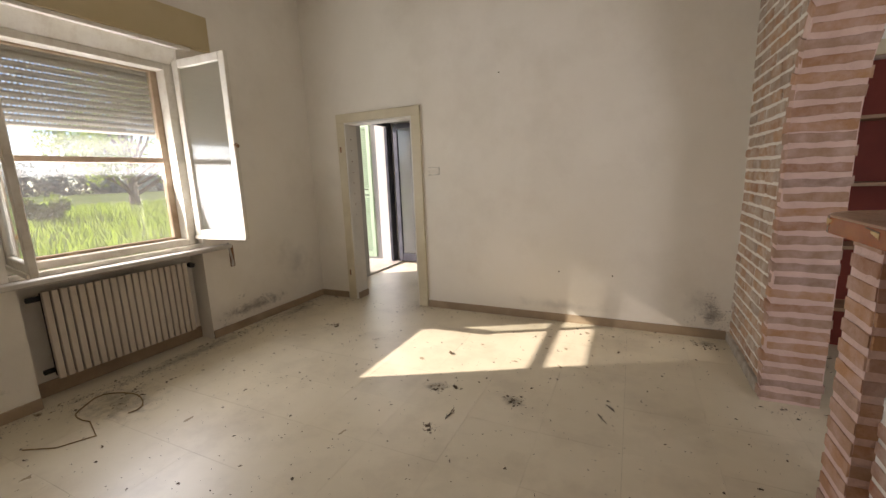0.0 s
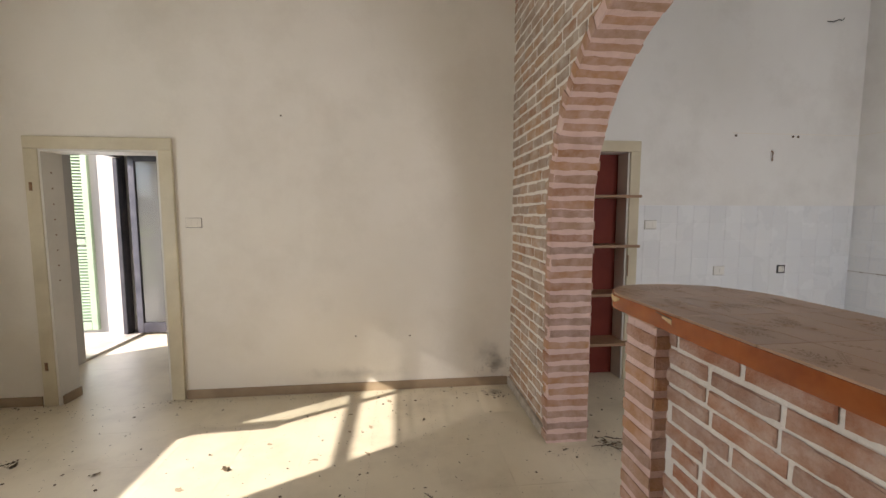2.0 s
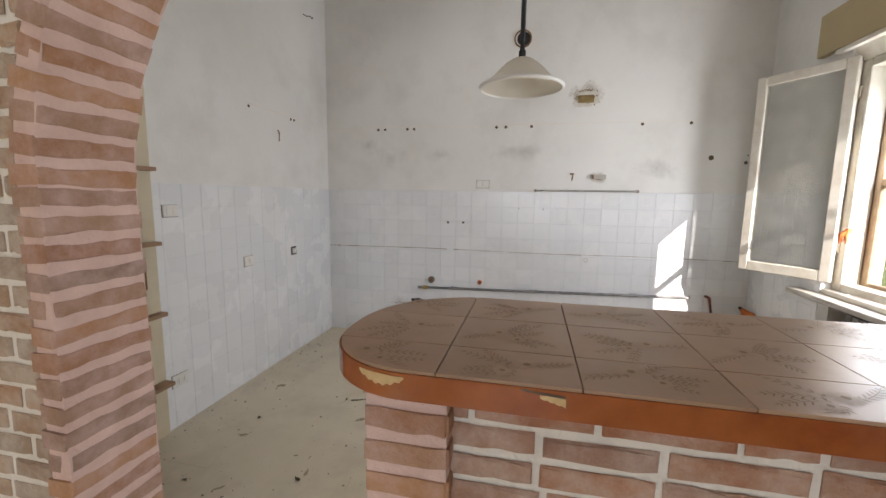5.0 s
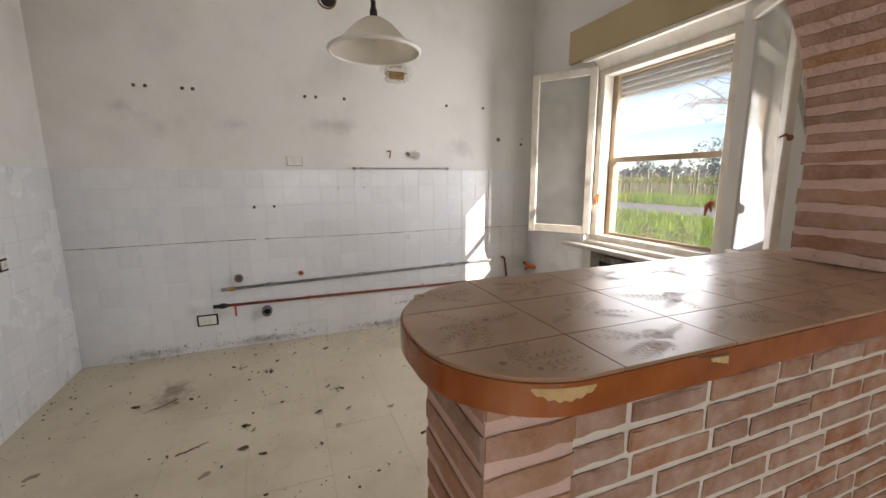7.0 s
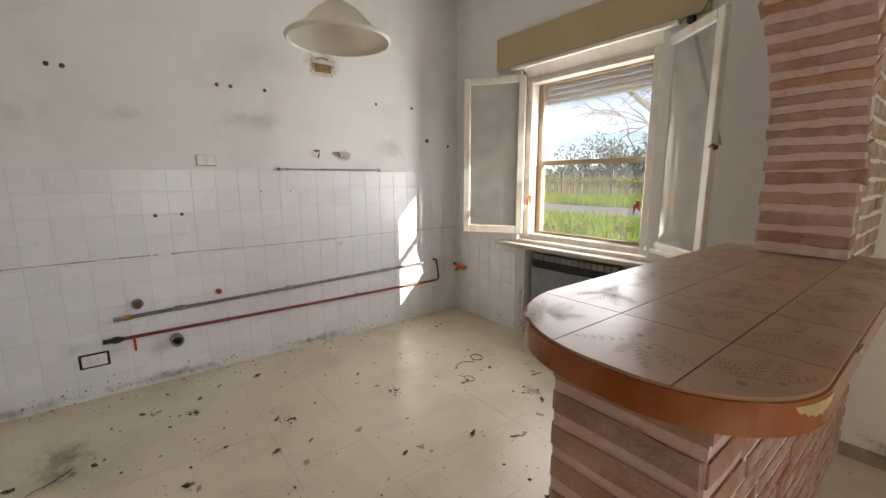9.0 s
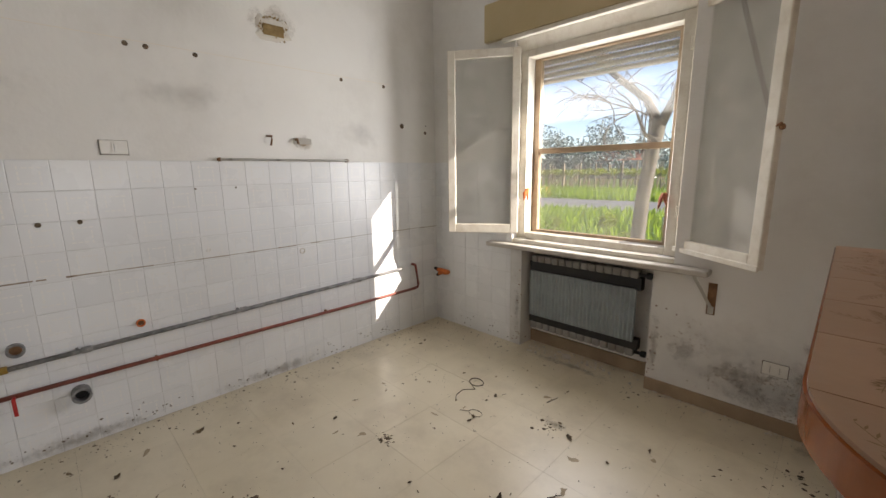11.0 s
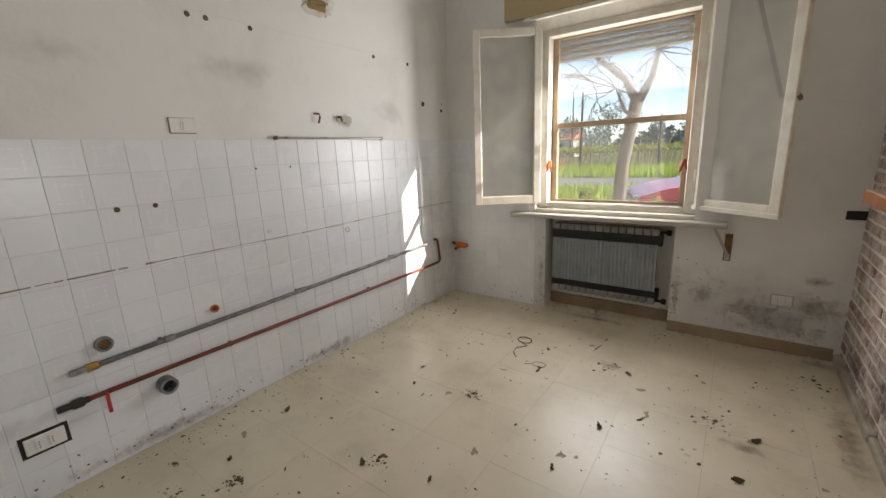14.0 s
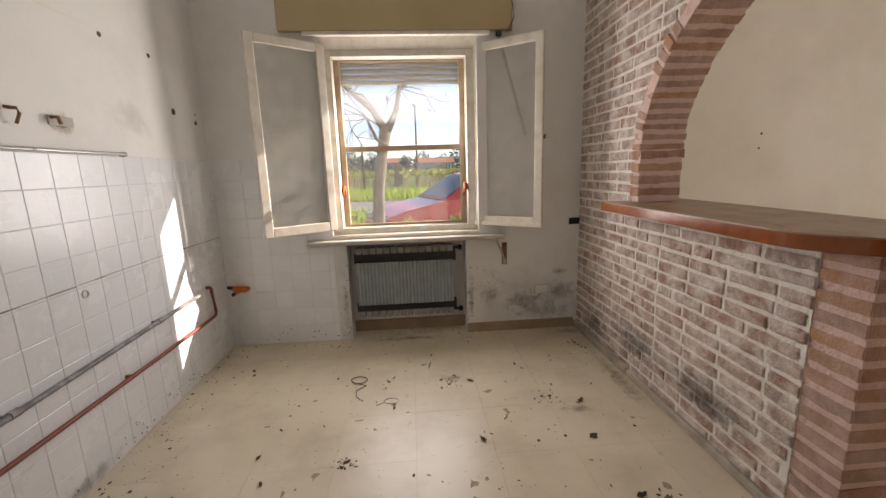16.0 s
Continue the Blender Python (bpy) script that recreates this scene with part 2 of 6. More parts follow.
M_RUST = surf("rusty", (0.16, 0.085, 0.04), (0.30, 0.16, 0.08), 20, 0.85, 0.4, 90)
M_DIRT = surf("dirt_dark", (0.07, 0.05, 0.032), (0.19, 0.14, 0.09), 20, 0.95, 0.4, 90)
M_LEAF_DRY = surf("dry_leaf", (0.10, 0.075, 0.045), (0.26, 0.19, 0.115), 12, 0.9, 0.3, 90, vary=0.3)
M_CRUMB = surf("plaster_crumb", (0.55, 0.51, 0.45), (0.7, 0.66, 0.6), 9, 0.95, 0.3, 60)
M_HOLE = surf("hole_brown", (0.20, 0.13, 0.05), (0.36, 0.25, 0.11), 14, 0.95, 0.6, 70)
M_BARTILE = surf("bar_tile", (0.34, 0.205, 0.125), (0.43, 0.275, 0.18), 3, 0.33, 0.05, 25, grime=(0.36, 0.27, 0.20), gscale=22, gmix=0.3, vary=0.08, rvar=0.12)
M_BAREDGE = surf("bar_edge_wood", (0.24, 0.055, 0.012), (0.36, 0.105, 0.024), 10, 0.14, 0.05, 60, rvar=0.04)
M_RAWWOOD = surf("raw_wood", (0.50, 0.33, 0.15), (0.66, 0.48, 0.25), 30, 0.8, 0.4, 120)
M_PETAL = surf("petal_beige", (0.38, 0.255, 0.17), (0.45, 0.31, 0.215), 12, 0.45, 0.0, spec=0.25)
M_SPRIG = surf("sprig_olive", (0.22, 0.145, 0.075), (0.29, 0.195, 0.11), 12, 0.5, 0.0, spec=0.2)
M_REDPANEL = surf("panel_red", (0.17, 0.03, 0.02), (0.23, 0.045, 0.03), 3, 0.6, 0.05, 40, spec=0.2)
M_SHELF = surf("shelf_wood", (0.26, 0.15, 0.08), (0.36, 0.22, 0.13), 9, 0.55, 0.1, 60)
M_GREEN = surf("shutter_green", (0.24, 0.34, 0.23), (0.31, 0.41, 0.29), 4, 0.5, 0.1, 60)
M_LAMPG = surf("lamp_opal", (0.78, 0.76, 0.70), (0.84, 0.82, 0.77), 9, 0.25, 0.02, 50, grime=(0.58, 0.53, 0.43), gscale=9, gmix=0.22)
nl = M_LAMPG.node_tree
opal = nl.nodes.new("ShaderNodeBsdfTranslucent")
opal.inputs[0].default_value = (0.85, 0.80, 0.70, 1)
opal_mix = nl.nodes.new("ShaderNodeMixShader")
opal_mix.inputs[0].default_value = 0.6
nl.links.new(nl.nodes["Principled BSDF"].outputs[0], opal_mix.inputs[1])
nl.links.new(opal.outputs[0], opal_mix.inputs[2])
nl.links.new(opal_mix.outputs[0], nl.nodes["Material Output"].inputs[0])
M_GRASSG = surf("ground_grass", (0.075, 0.12, 0.022), (0.11, 0.155, 0.035), 0.35, 0.95, 0.5, 12, grime=(0.10, 0.12, 0.03), gscale=0.15, gmix=0.5, spec=0.1)
M_BLADE = surf("grass_blade", (0.085, 0.14, 0.02), (0.13, 0.19, 0.035), 1.4, 0.7, 0.0, spec=0.2)
M_ROAD = surf("asphalt", (0.12, 0.12, 0.12), (0.16, 0.158, 0.155), 2, 0.9, 0.3, 60)
M_LEAF = surf("leaf_green", (0.06, 0.105, 0.02), (0.10, 0.15, 0.035), 2.2, 0.6, 0.0, spec=0.3)
M_LEAF_Y = surf("leaf_yellow", (0.11, 0.14, 0.025), (0.16, 0.18, 0.045), 3, 0.6, 0.0, spec=0.3)
M_FLOWER = surf("flower_red", (0.55, 0.03, 0.02), (0.65, 0.07, 0.05), 9, 0.6, 0.0)
M_BARK = surf("bark_pale", (0.10, 0.088, 0.07), (0.17, 0.15, 0.12), 6, 0.9, 0.7, 25, grime=(0.10, 0.085, 0.065), gscale=4, gmix=0.5)
M_TWIG = surf("twig_brown", (0.05, 0.038, 0.028), (0.11, 0.085, 0.06), 6, 0.9, 0.2)
# leaf green paled to blue-grey: the haze of distance is in the colour
M_FAR_HAZE = surf("far_trees_hazed", (0.15, 0.20, 0.20), (0.20, 0.25, 0.25), 0.2, 0.95, 0.0, spec=0.1)
M_VINE = surf("vine_wood", (0.16, 0.125, 0.09), (0.24, 0.19, 0.13), 3, 0.95, 0.0)
M_CARRED = surf("car_paint_red", (0.45, 0.03, 0.035), (0.50, 0.045, 0.05), 2, 0.15, 0.0, rvar=0.03)
# opaque car glass; its pale blue is the sky's reflection put into the colour
M_CARGL_SKY = surf("car_glass_sky", (0.30, 0.40, 0.47), (0.36, 0.46, 0.53), 2, 0.05, 0.0, rvar=0.02, spec=0.8)
M_RUBBER = surf("rubber", (0.015, 0.015, 0.015), (0.03, 0.03, 0.03), 9, 0.8, 0.1)
M_ROOF = surf("roof_tiles", (0.32, 0.12, 0.07), (0.42, 0.18, 0.11), 2, 0.9, 0.3, 15)
for leaf_mat, glow in ((M_BLADE, (0.34, 0.48, 0.05)), (M_LEAF, (0.32, 0.46, 0.09)), (M_LEAF_Y, (0.26, 0.30, 0.05)), (M_FLOWER, (0.6, 0.06, 0.04))):
    # light passes through thin leaves
    nt = leaf_mat.node_tree
    thin, thin_mix = nt.nodes.new("ShaderNodeBsdfTranslucent"), nt.nodes.new("ShaderNodeMixShader")
    thin.inputs[0].default_value, thin_mix.inputs[0].default_value = (*glow, 1), 0.45
    nt.links.new(nt.nodes["Principled BSDF"].outputs[0], thin_mix.inputs[1])
    nt.links.new(thin.outputs[0], thin_mix.inputs[2])
    nt.links.new(thin_mix.outputs[0], nt.nodes["Material Output"].inputs[0])
M_CABLE = surf("cable_black", (0.012, 0.012, 0.012), (0.025, 0.025, 0.025), 9, 0.5, 0.0)
M_STRAP = surf("strap_grey", (0.40, 0.38, 0.34), (0.52, 0.50, 0.45), 9, 0.8, 0.1)
M_STAIN = surf("silicone_line", (0.22, 0.16, 0.11), (0.42, 0.36, 0.29), 26, 0.9, 0.2, 90)


# ---- mesh helpers ----
def box(bm, x0, x1, y0, y1, z0, z1, bevel=0.0):
    vs = [bm.verts.new(p) for p in ((x0, y0, z0), (x1, y0, z0), (x1, y1, z0), (x0, y1, z0), (x0, y0, z1), (x1, y0, z1), (x1, y1, z1), (x0, y1, z1))]
    fs = [bm.faces.new([vs[i] for i in f]) for f in ((3, 2, 1, 0), (4, 5, 6, 7), (0, 1, 5, 4), (1, 2, 6, 5), (2, 3, 7, 6), (3, 0, 4, 7))]
    if bevel:
        bmesh.ops.bevel(bm, geom=list({e for f in fs for e in f.edges}), offset=bevel, segments=1, affect="EDGES")
    return vs


def tube(bm, pts, radii, seg=8, caps=True):
    """A round bar through the points, with a radius at each."""
    pts = [Vector(p) for p in pts]
    if not isinstance(radii, (list, tuple)):
        radii = [radii] * len(pts)
    rings = []
    for i, p in enumerate(pts):
        d = (pts[min(i + 1, len(pts) - 1)] - pts[max(i - 1, 0)]).normalized()
        a = d.cross(Vector((0, 0, 1)))
        if a.length < 0.1:
            a = d.cross(Vector((1, 0, 0)))
        a.normalize()
        b = d.cross(a)
        rings.append([bm.verts.new(p + radii[i] * (math.cos(2 * math.pi * k / seg) * a + math.sin(2 * math.pi * k / seg) * b)) for k in range(seg)])
    for r, q in zip(rings, rings[1:]):
        for k in range(seg):
            bm.faces.new((r[k], r[(k + 1) % seg], q[(k + 1) % seg], q[k]))
    if caps:
        bm.faces.new(rings[0][::-1])
        bm.faces.new(rings[-1])


def lathe(bm, prof, seg=32, close=False):
    """Turns a profile of (radius, z) round the z axis."""
    rings = [[bm.verts.new((r * math.cos(2 * math.pi * k / seg), r * math.sin(2 * math.pi * k / seg), z)) for k in range(seg)] for r, z in prof]
    for a, b in zip(rings, rings[1:]):
        for k in range(seg):
            bm.faces.new((a[k], a[(k + 1) % seg], b[(k + 1) % seg], b[k]))
    if close:
        bm.faces.new(rings[0][::-1])
        bm.faces.new(rings[-1])


def finish(name, bm, material, smooth=False):
    bmesh.ops.recalc_face_normals(bm, faces=bm.faces)
    me = bpy.data.meshes.new(name)
    bm.to_mesh(me)
    bm.free()
    me.materials.append(material)
    if smooth:
        for p in me.polygons:
            p.use_smooth = True
    return me


def part(name, bm, material, parent, label="", m=None, smooth=False):
    ob = new(name, finish(name, bm, material, smooth))
    ob.parent = parent
    if m is not None:
        ob.matrix_basis = m
    return tagged(ob, label)


def thing(name, label, category, m=None, group="", kind=""):
    ob = new(name)
    ob.empty_display_size = 0.1
    if m is not None:
        ob.matrix_basis = m
    return tagged(ob, label, category, group, kind)


def solid(name, bm, material, label, category, m=None, group="", kind="", smooth=False):
    ob = new(name, finish(name, bm, material, smooth))
    if m is not None:
        ob.matrix_basis = m
    return tagged(ob, label, category, group, kind)


def piece(name, me, parent, m):
    ob = new(name, me)
    ob.parent = parent
    ob.matrix_basis = m
    return ob


def scaled(x, y, z, sx, sy, sz, rz=0.0, rx=0.0):
    return Matrix.LocRotScale((x, y, z), Euler((rx, 0, rz)), (sx, sy, sz))


# ---- the plan ----
XW, XE, YN, YS, ZC = -3.14, 4.06, 3.70, -0.33, 3.40     # inner faces and ceiling
WT = 0.30                                                # outer wall
NT = 0.16                                                # wall to the north room
PX0, PX1 = 0.875, 1.105                                  # partition core
NRY = 6.3                                                # far wall of the north room

# openings as (a0, a1, z0, z1)
KW = (1.97, 3.17, 0.86, 2.42)      # kitchen window, in x
LW = (1.11, 2.31, 0.81, 2.40)      # living room window, in y


def wall_with_holes(bm, axis, a0, a1, b0, b1, z0, z1, holes):
    """A wall along axis ('x' or 'y') from a0 to a1, thickness b0 to b1, with holes (a, a, z, z)."""
    def put(p0, p1, q0, q1):
        if p1 - p0 > 1e-4 and q1 - q0 > 1e-4:
            box(bm, *((p0, p1, b0, b1) if axis == "x" else (b0, b1, p0, p1)), q0, q1)
    cur = a0
    for h0, h1, hz0, hz1 in sorted(holes):
        put(cur, h0, z0, z1)
        put(h0, h1, z0, hz0)
        put(h0, h1, hz1, z1)
        cur = h1
    put(cur, a1, z0, z1)


# the floor slab under the tiles
bm = bmesh.new()
box(bm, XW - WT, XE + WT, YS - WT, NRY + 0.2, -0.25, -0.004)
floor = solid("floor", bm, M_FJOINT, "worn beige vinyl tile floor strewn with dirt", "floor", kind="structure")

# south wall: the niche below the kitchen window is closed by a thinner back wall
bm = bmesh.new()
for x0, x1, z0, z1 in ((PX1, 2.08, 0, 0.83), (3.07, XE + WT, 0, 0.83), (PX1, KW[0], 0.83, ZC), (KW[1], XE + WT, 0.83, ZC), (KW[0], KW[1], KW[3], ZC)):
    box(bm, x0, x1, YS - WT, YS, z0, z1)
box(bm, 2.08, 3.07, YS - WT, YS - 0.17, 0, 0.83)
wall_south_k = solid("wall_south_kitchen", bm, M_WALL_K, "stained white plaster wall, damp and mouldy low down", "wall", kind="structure")
bm = bmesh.new()
box(bm, XW - WT, PX1, YS - WT, YS, 0, ZC)
solid("wall_south_living", bm, M_WALL_L, "cream plaster wall with old nail holes", "wall", kind="structure")

# west wall with its window and radiator niche
bm = bmesh.new()
n0, n1 = 1.13, 2.29
for y0, y1, z0, z1 in ((YS, n0, 0, 0.78), (n1, YN, 0, 0.78), (YS, LW[0], 0.78, ZC), (LW[1], YN, 0.78, ZC), (LW[0], LW[1], LW[3], ZC)):
    box(bm, XW - WT, XW, y0, y1, z0, z1)
box(bm, XW - WT, XW - 0.17, n0, n1, 0, 0.78)
solid("wall_west", bm, M_WALL_L, "cream plaster wall with a radiator niche", "wall", kind="structure")

# east wall
bm = bmesh.new()
box(bm, XE, XE + WT, YS, YN, 0, ZC)
wall_e = solid("wall_east", bm, M_WALL_K, "grimy white plaster wall above white tiles", "wall", kind="structure")

# north wall: living room side with the doorway, kitchen side with the blocked doorway
bm = bmesh.new()
wall_with_holes(bm, "x", XW, 1.0, YN, YN + NT, 0, ZC, [(-2.64, -1.83, 0, 1.92)])
solid("wall_north_living", bm, M_WALL_L, "cream plaster wall with faint stains", "wall", kind="structure")
bm = bmesh.new()
wall_with_holes(bm, "x", 1.0, XE + WT, YN, YN + NT, 0, ZC, [(1.16, 1.88, 0, 1.97)])
wall_n = solid("wall_north_kitchen", bm, M_WALL_K, "white plaster wall above white tiles", "wall", kind="structure")

# ceiling
bm = bmesh.new()
box(bm, XW - WT, XE + WT, YS - WT, NRY + 0.2, ZC, ZC + 0.25)
solid("ceiling", bm, M_CEIL, "plain white plaster ceiling", "ceiling", kind="structure")

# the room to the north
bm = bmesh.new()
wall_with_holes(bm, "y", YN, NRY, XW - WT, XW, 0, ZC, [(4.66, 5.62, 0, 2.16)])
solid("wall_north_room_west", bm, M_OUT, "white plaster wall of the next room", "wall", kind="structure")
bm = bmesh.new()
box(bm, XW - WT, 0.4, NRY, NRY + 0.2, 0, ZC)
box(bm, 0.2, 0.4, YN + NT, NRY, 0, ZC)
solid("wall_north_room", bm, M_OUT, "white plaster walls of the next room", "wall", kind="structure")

# ---- the arched partition ----
AC, AH, AZ = 1.68, 1.11, 1.47       # arch centre in y, half span, springing


def arch_point(th, off=0.0):
    """Point of the arch's inner line at angle th (0 south, pi north), pushed outwards by off."""
    def at(q):
        k = q / math.pi
        k = k * k * (3 - 2 * k)
        return Vector((AC - AH * math.cos(q), AZ + (0.80 + 0.27 * k) * math.sin(q)))
    p = at(th)
    d = at(min(th + 0.01, math.pi)) - at(max(th - 0.01, 0))
    nrm = Vector((-d.y, d.x)).normalized()
    return p + off * nrm


RING = [arch_point(math.pi * i / 96, 0.075) for i in range(97)]


def solid_spans(z, lo, hi, pad):
    """Stretches of y that are wall at the height z, keeping clear of the arch ring."""
    if z < 1.09:
        step = 0.11 if int(z / 0.07) % 2 else 0.0
        return [(lo, AC - AH + step), (AC + AH + 0.075 + pad, hi)]
    if z < AZ:
        return [(lo, AC - AH - 0.075 - pad), (AC + AH + 0.075 + pad, hi)]
    ys = [0.5 * (p.x + q.x) for p, q in zip(RING, RING[1:]) if (p.y - z) * (q.y - z) <= 0]
    if len(ys) < 2:
        return [(lo, hi)]
    return [(lo, min(ys) - pad), (max(ys) + pad, hi)]


bm = bmesh.new()
box(bm, PX0, PX1, YS, AC - AH - 0.02, 0, AZ)
box(bm, PX0, PX1, AC + AH + 0.02, YN, 0, AZ)
prof = [arch_point(math.pi * i / 64, 0.02) for i in range(65)]
prof[0].x, prof[-1].x = AC - AH - 0.02, AC + AH + 0.02
prof[0].y = prof[-1].y = AZ
for (p, q) in zip(prof, prof[1:]):
    vs = [bm.verts.new(c) for c in ((PX0, p.x, p.y), (PX0, q.x, q.y), (PX0, q.x, ZC), (PX0, p.x, ZC), (PX1, p.x, p.y), (PX1, q.x, q.y), (PX1, q.x, ZC), (PX1, p.x, ZC))]
    for f in ((0, 1, 2, 3), (7, 6, 5, 4), (4, 5, 1, 0), (3, 2, 6, 7)):
        bm.faces.new([vs[i] for i in f])
box(bm, PX0, PX1, YS, prof[0].x, AZ, ZC)
box(bm, PX0, PX1, prof[-1].x, YN, AZ, ZC)
bmesh.ops.remove_doubles(bm, verts=bm.verts, dist=1e-5)
partition = solid("wall_partition", bm, M_MORTAR, "exposed brick partition wall with a wide arch and pale mortar", "wall", kind="structure")


def brick_mesh(seed, material, rough=0.09, cham=0.55, fj=0.2):
    """A unit brick: chipped, uneven front with worn edges; x is the depth, y the length, z the height."""
    rnd = random.Random(seed)
    bm = bmesh.new()
    j = lambda a: rnd.uniform(-a, a)
    back = [bm.verts.new((0, y, z)) for y, z in ((-0.5, -0.5), (0.5, -0.5), (0.5, 0.5), (-0.5, 0.5))]
    yy = [-0.5, -0.3, -0.08, 0.12, 0.3, 0.5]
    n = len(yy)
    lean, e0, e1 = j(0.05), j(0.02), j(0.02)
    end = lambda i: e0 if i == 0 else e1 if i == n - 1 else 0
    low = [bm.verts.new((cham, y + end(i), -0.5 + j(rough) + lean * y)) for i, y in enumerate(yy)]
    top = [bm.verts.new((cham, y + end(i) + j(0.01), 0.5 + j(rough) + lean * y)) for i, y in enumerate(yy)]
    lo2 = [bm.verts.new((1.0 + j(fj), y * 0.95 + end(i) + j(0.012), -0.36 + j(rough) + lean * y)) for i, y in enumerate(yy)]
    to2 = [bm.verts.new((1.0 + j(fj), y * 0.95 + end(i) + j(0.012), 0.36 + j(rough) + lean * y)) for i, y in enumerate(yy)]
    f = bm.faces.new
    for i in range(n - 1):
        f((low[i], low[i + 1], lo2[i + 1], lo2[i]))
        f((lo2[i], lo2[i + 1], to2[i + 1], to2[i]))
        f((to2[i], to2[i + 1], top[i + 1], top[i]))
    f((low[0], lo2[0], to2[0], top[0]))
    f((low[-1], top[-1], to2[-1], lo2[-1]))
    f((back[0], back[1], *low[::-1]))
    f((back[3], *top, back[2]))
    f((back[0], low[0], top[0], back[3]))
    f((back[1], back[2], top[-1], low[-1]))
    return finish("brick", bm, material)


BRICKS_W = [brick_mesh(i, M_BRICK) for i in range(14)]
BRICKS_K = [brick_mesh(20 + i, M_BRICK_K) for i in range(14)]
BRICKS_B = [brick_mesh(60 + i, M_BRICK_B) for i in range(14)]
BRICKS_P = [brick_mesh(40 + i, M_BRICK_P, 0.10, 0.93, 0.03) for i in range(14)]


def lay_face(parent, meshes, xface, side, z0, z1, spans, course, length, joint, split, seed, depth=0.006):
    """Running-bond bricks on a face x = xface that looks to side (-1 or 1). Bricks above split are joined into one part."""
    rnd = random.Random(seed)
    rest = []
    k = 0
    z = z0
    while z + course <= z1 + 1e-3:
        for lo, hi in spans(z + course / 2):
            y = lo - (length / 2 if k % 2 else 0) - rnd.uniform(0, 0.03)
            while y < hi:
                ln = length * rnd.choice((1, 1, 1, 0.94, 0.5 if rnd.random() < 0.4 else 1))
                a, b = max(y, lo), min(y + ln, hi)
                if b - a > 0.035:
                    m = scaled(xface, (a + b) / 2, z + course / 2 + rnd.uniform(-0.003, 0.003), side * (depth + rnd.uniform(-0.002, 0.003)), b - a, course - joint + rnd.uniform(-0.004, 0.004), 0, rnd.uniform(-0.012, 0.012))
                    me = rnd.choice(meshes)
                    if z < split:
                        piece("brick", me, parent, m)
                    else:
                        rest.append((me, m))
                y += ln + joint
        z += course
        k += 1
    if rest:
        vs, fs = [], []
        for me, m in rest:
            o = len(vs)
            vs += [m @ v.co for v in me.vertices]
            fs += [[o + i for i in p.vertices] for p in me.polygons]
        me = bpy.data.meshes.new("brickwork")
        me.from_pydata(vs, [], fs)
        me.materials.append(rest[0][0].materials[0])
        ob = new("brickwork", me)
        ob.parent = parent
        tagged(ob, kind="stuff")


# the ring of the arch and its jambs: bricks laid through the whole thickness
def ring_brick(parent, p, q, nrm, x0, x1, deep, rnd, meshes):
    """One brick through the wall between the inner points p and q; nrm points into the wall."""
    mid = (p + q) / 2
    ang = math.atan2((q - p).y, (q - p).x)
    h = (q - p).length - 0.023
    c = Vector(((x0 + x1) / 2 + rnd.uniform(-0.004, 0.004), mid.x, mid.y))
    # the unit brick's depth looks into the opening, its length runs through the wall, its height along the ring
    ex = Vector((0, -nrm.x, -nrm.y)) * (deep + rnd.uniform(-0.004, 0.004))
    ey = Vector((x1 - x0 + rnd.uniform(-0.01, 0.006), 0, 0))
    ez = Vector((0, math.cos(ang), math.sin(ang))) * h
    o = c - ex * 0.95
    m = Matrix(((ex.x, ey.x, ez.x, o.x), (ex.y, ey.y, ez.y, o.y), (ex.z, ey.z, ez.z, o.z), (0, 0, 0, 1)))
    piece("brick", rnd.choice(meshes), parent, m)


ring = thing("arch_ring", "pinkish brick arch ring and jambs with thick pink mortar", "arch", kind="structure")
rnd = random.Random(7)
bm = bmesh.new()
X0, X1 = 0.857, 1.122
for a, b in ((-0.001, 0.07),):
    box(bm, X0, X1, AC + AH + a, AC + AH + b, 0, AZ)
    box(bm, X0, X1, AC - AH - b, AC - AH - a, 1.168, AZ)
    pin = [arch_point(math.pi * i / 80, a) for i in range(81)]
    pout = [arch_point(math.pi * i / 80, b) for i in range(81)]
    pin[0].x, pin[-1].x, pout[0].x, pout[-1].x = AC - AH - a, AC + AH + a, AC - AH - b, AC + AH + b
    for i in range(80):
        vs = [bm.verts.new((x, c.x, c.y)) for x in (X0, X1) for c in (pin[i], pin[i + 1], pout[i + 1], pout[i])]
        for f in ((0, 1, 2, 3), (7, 6, 5, 4), (0, 4, 5, 1), (3, 2, 6, 7)):
            bm.faces.new([vs[k] for k in f])
bmesh.ops.remove_doubles(bm, verts=bm.verts, dist=1e-5)
part("mortar", bm, M_MORTAR_P, ring)
C = 0.0745
z = 0.0
while z < AZ - 0.02:
    ring_brick(ring, Vector((AC + AH, z)), Vector((AC + AH, z + C)), Vector((1, 0)), X0 - 0.006, X1 + 0.006, 0.085, rnd, BRICKS_P)
    if z > 1.13:
        ring_brick(ring, Vector((AC - AH, z + C)), Vector((AC - AH, z)), Vector((-1, 0)), X0 - 0.006, X1 + 0.006, 0.085, rnd, BRICKS_P)
    z += C
NV = 44
for i in range(NV):
    p, q = arch_point(math.pi * i / NV), arch_point(math.pi * (i + 1) / NV)
    d = (q - p).normalized()
    ring_brick(ring, p, q, Vector((-d.y, d.x)), X0 - 0.006, X1 + 0.006, 0.085, rnd, BRICKS_P)

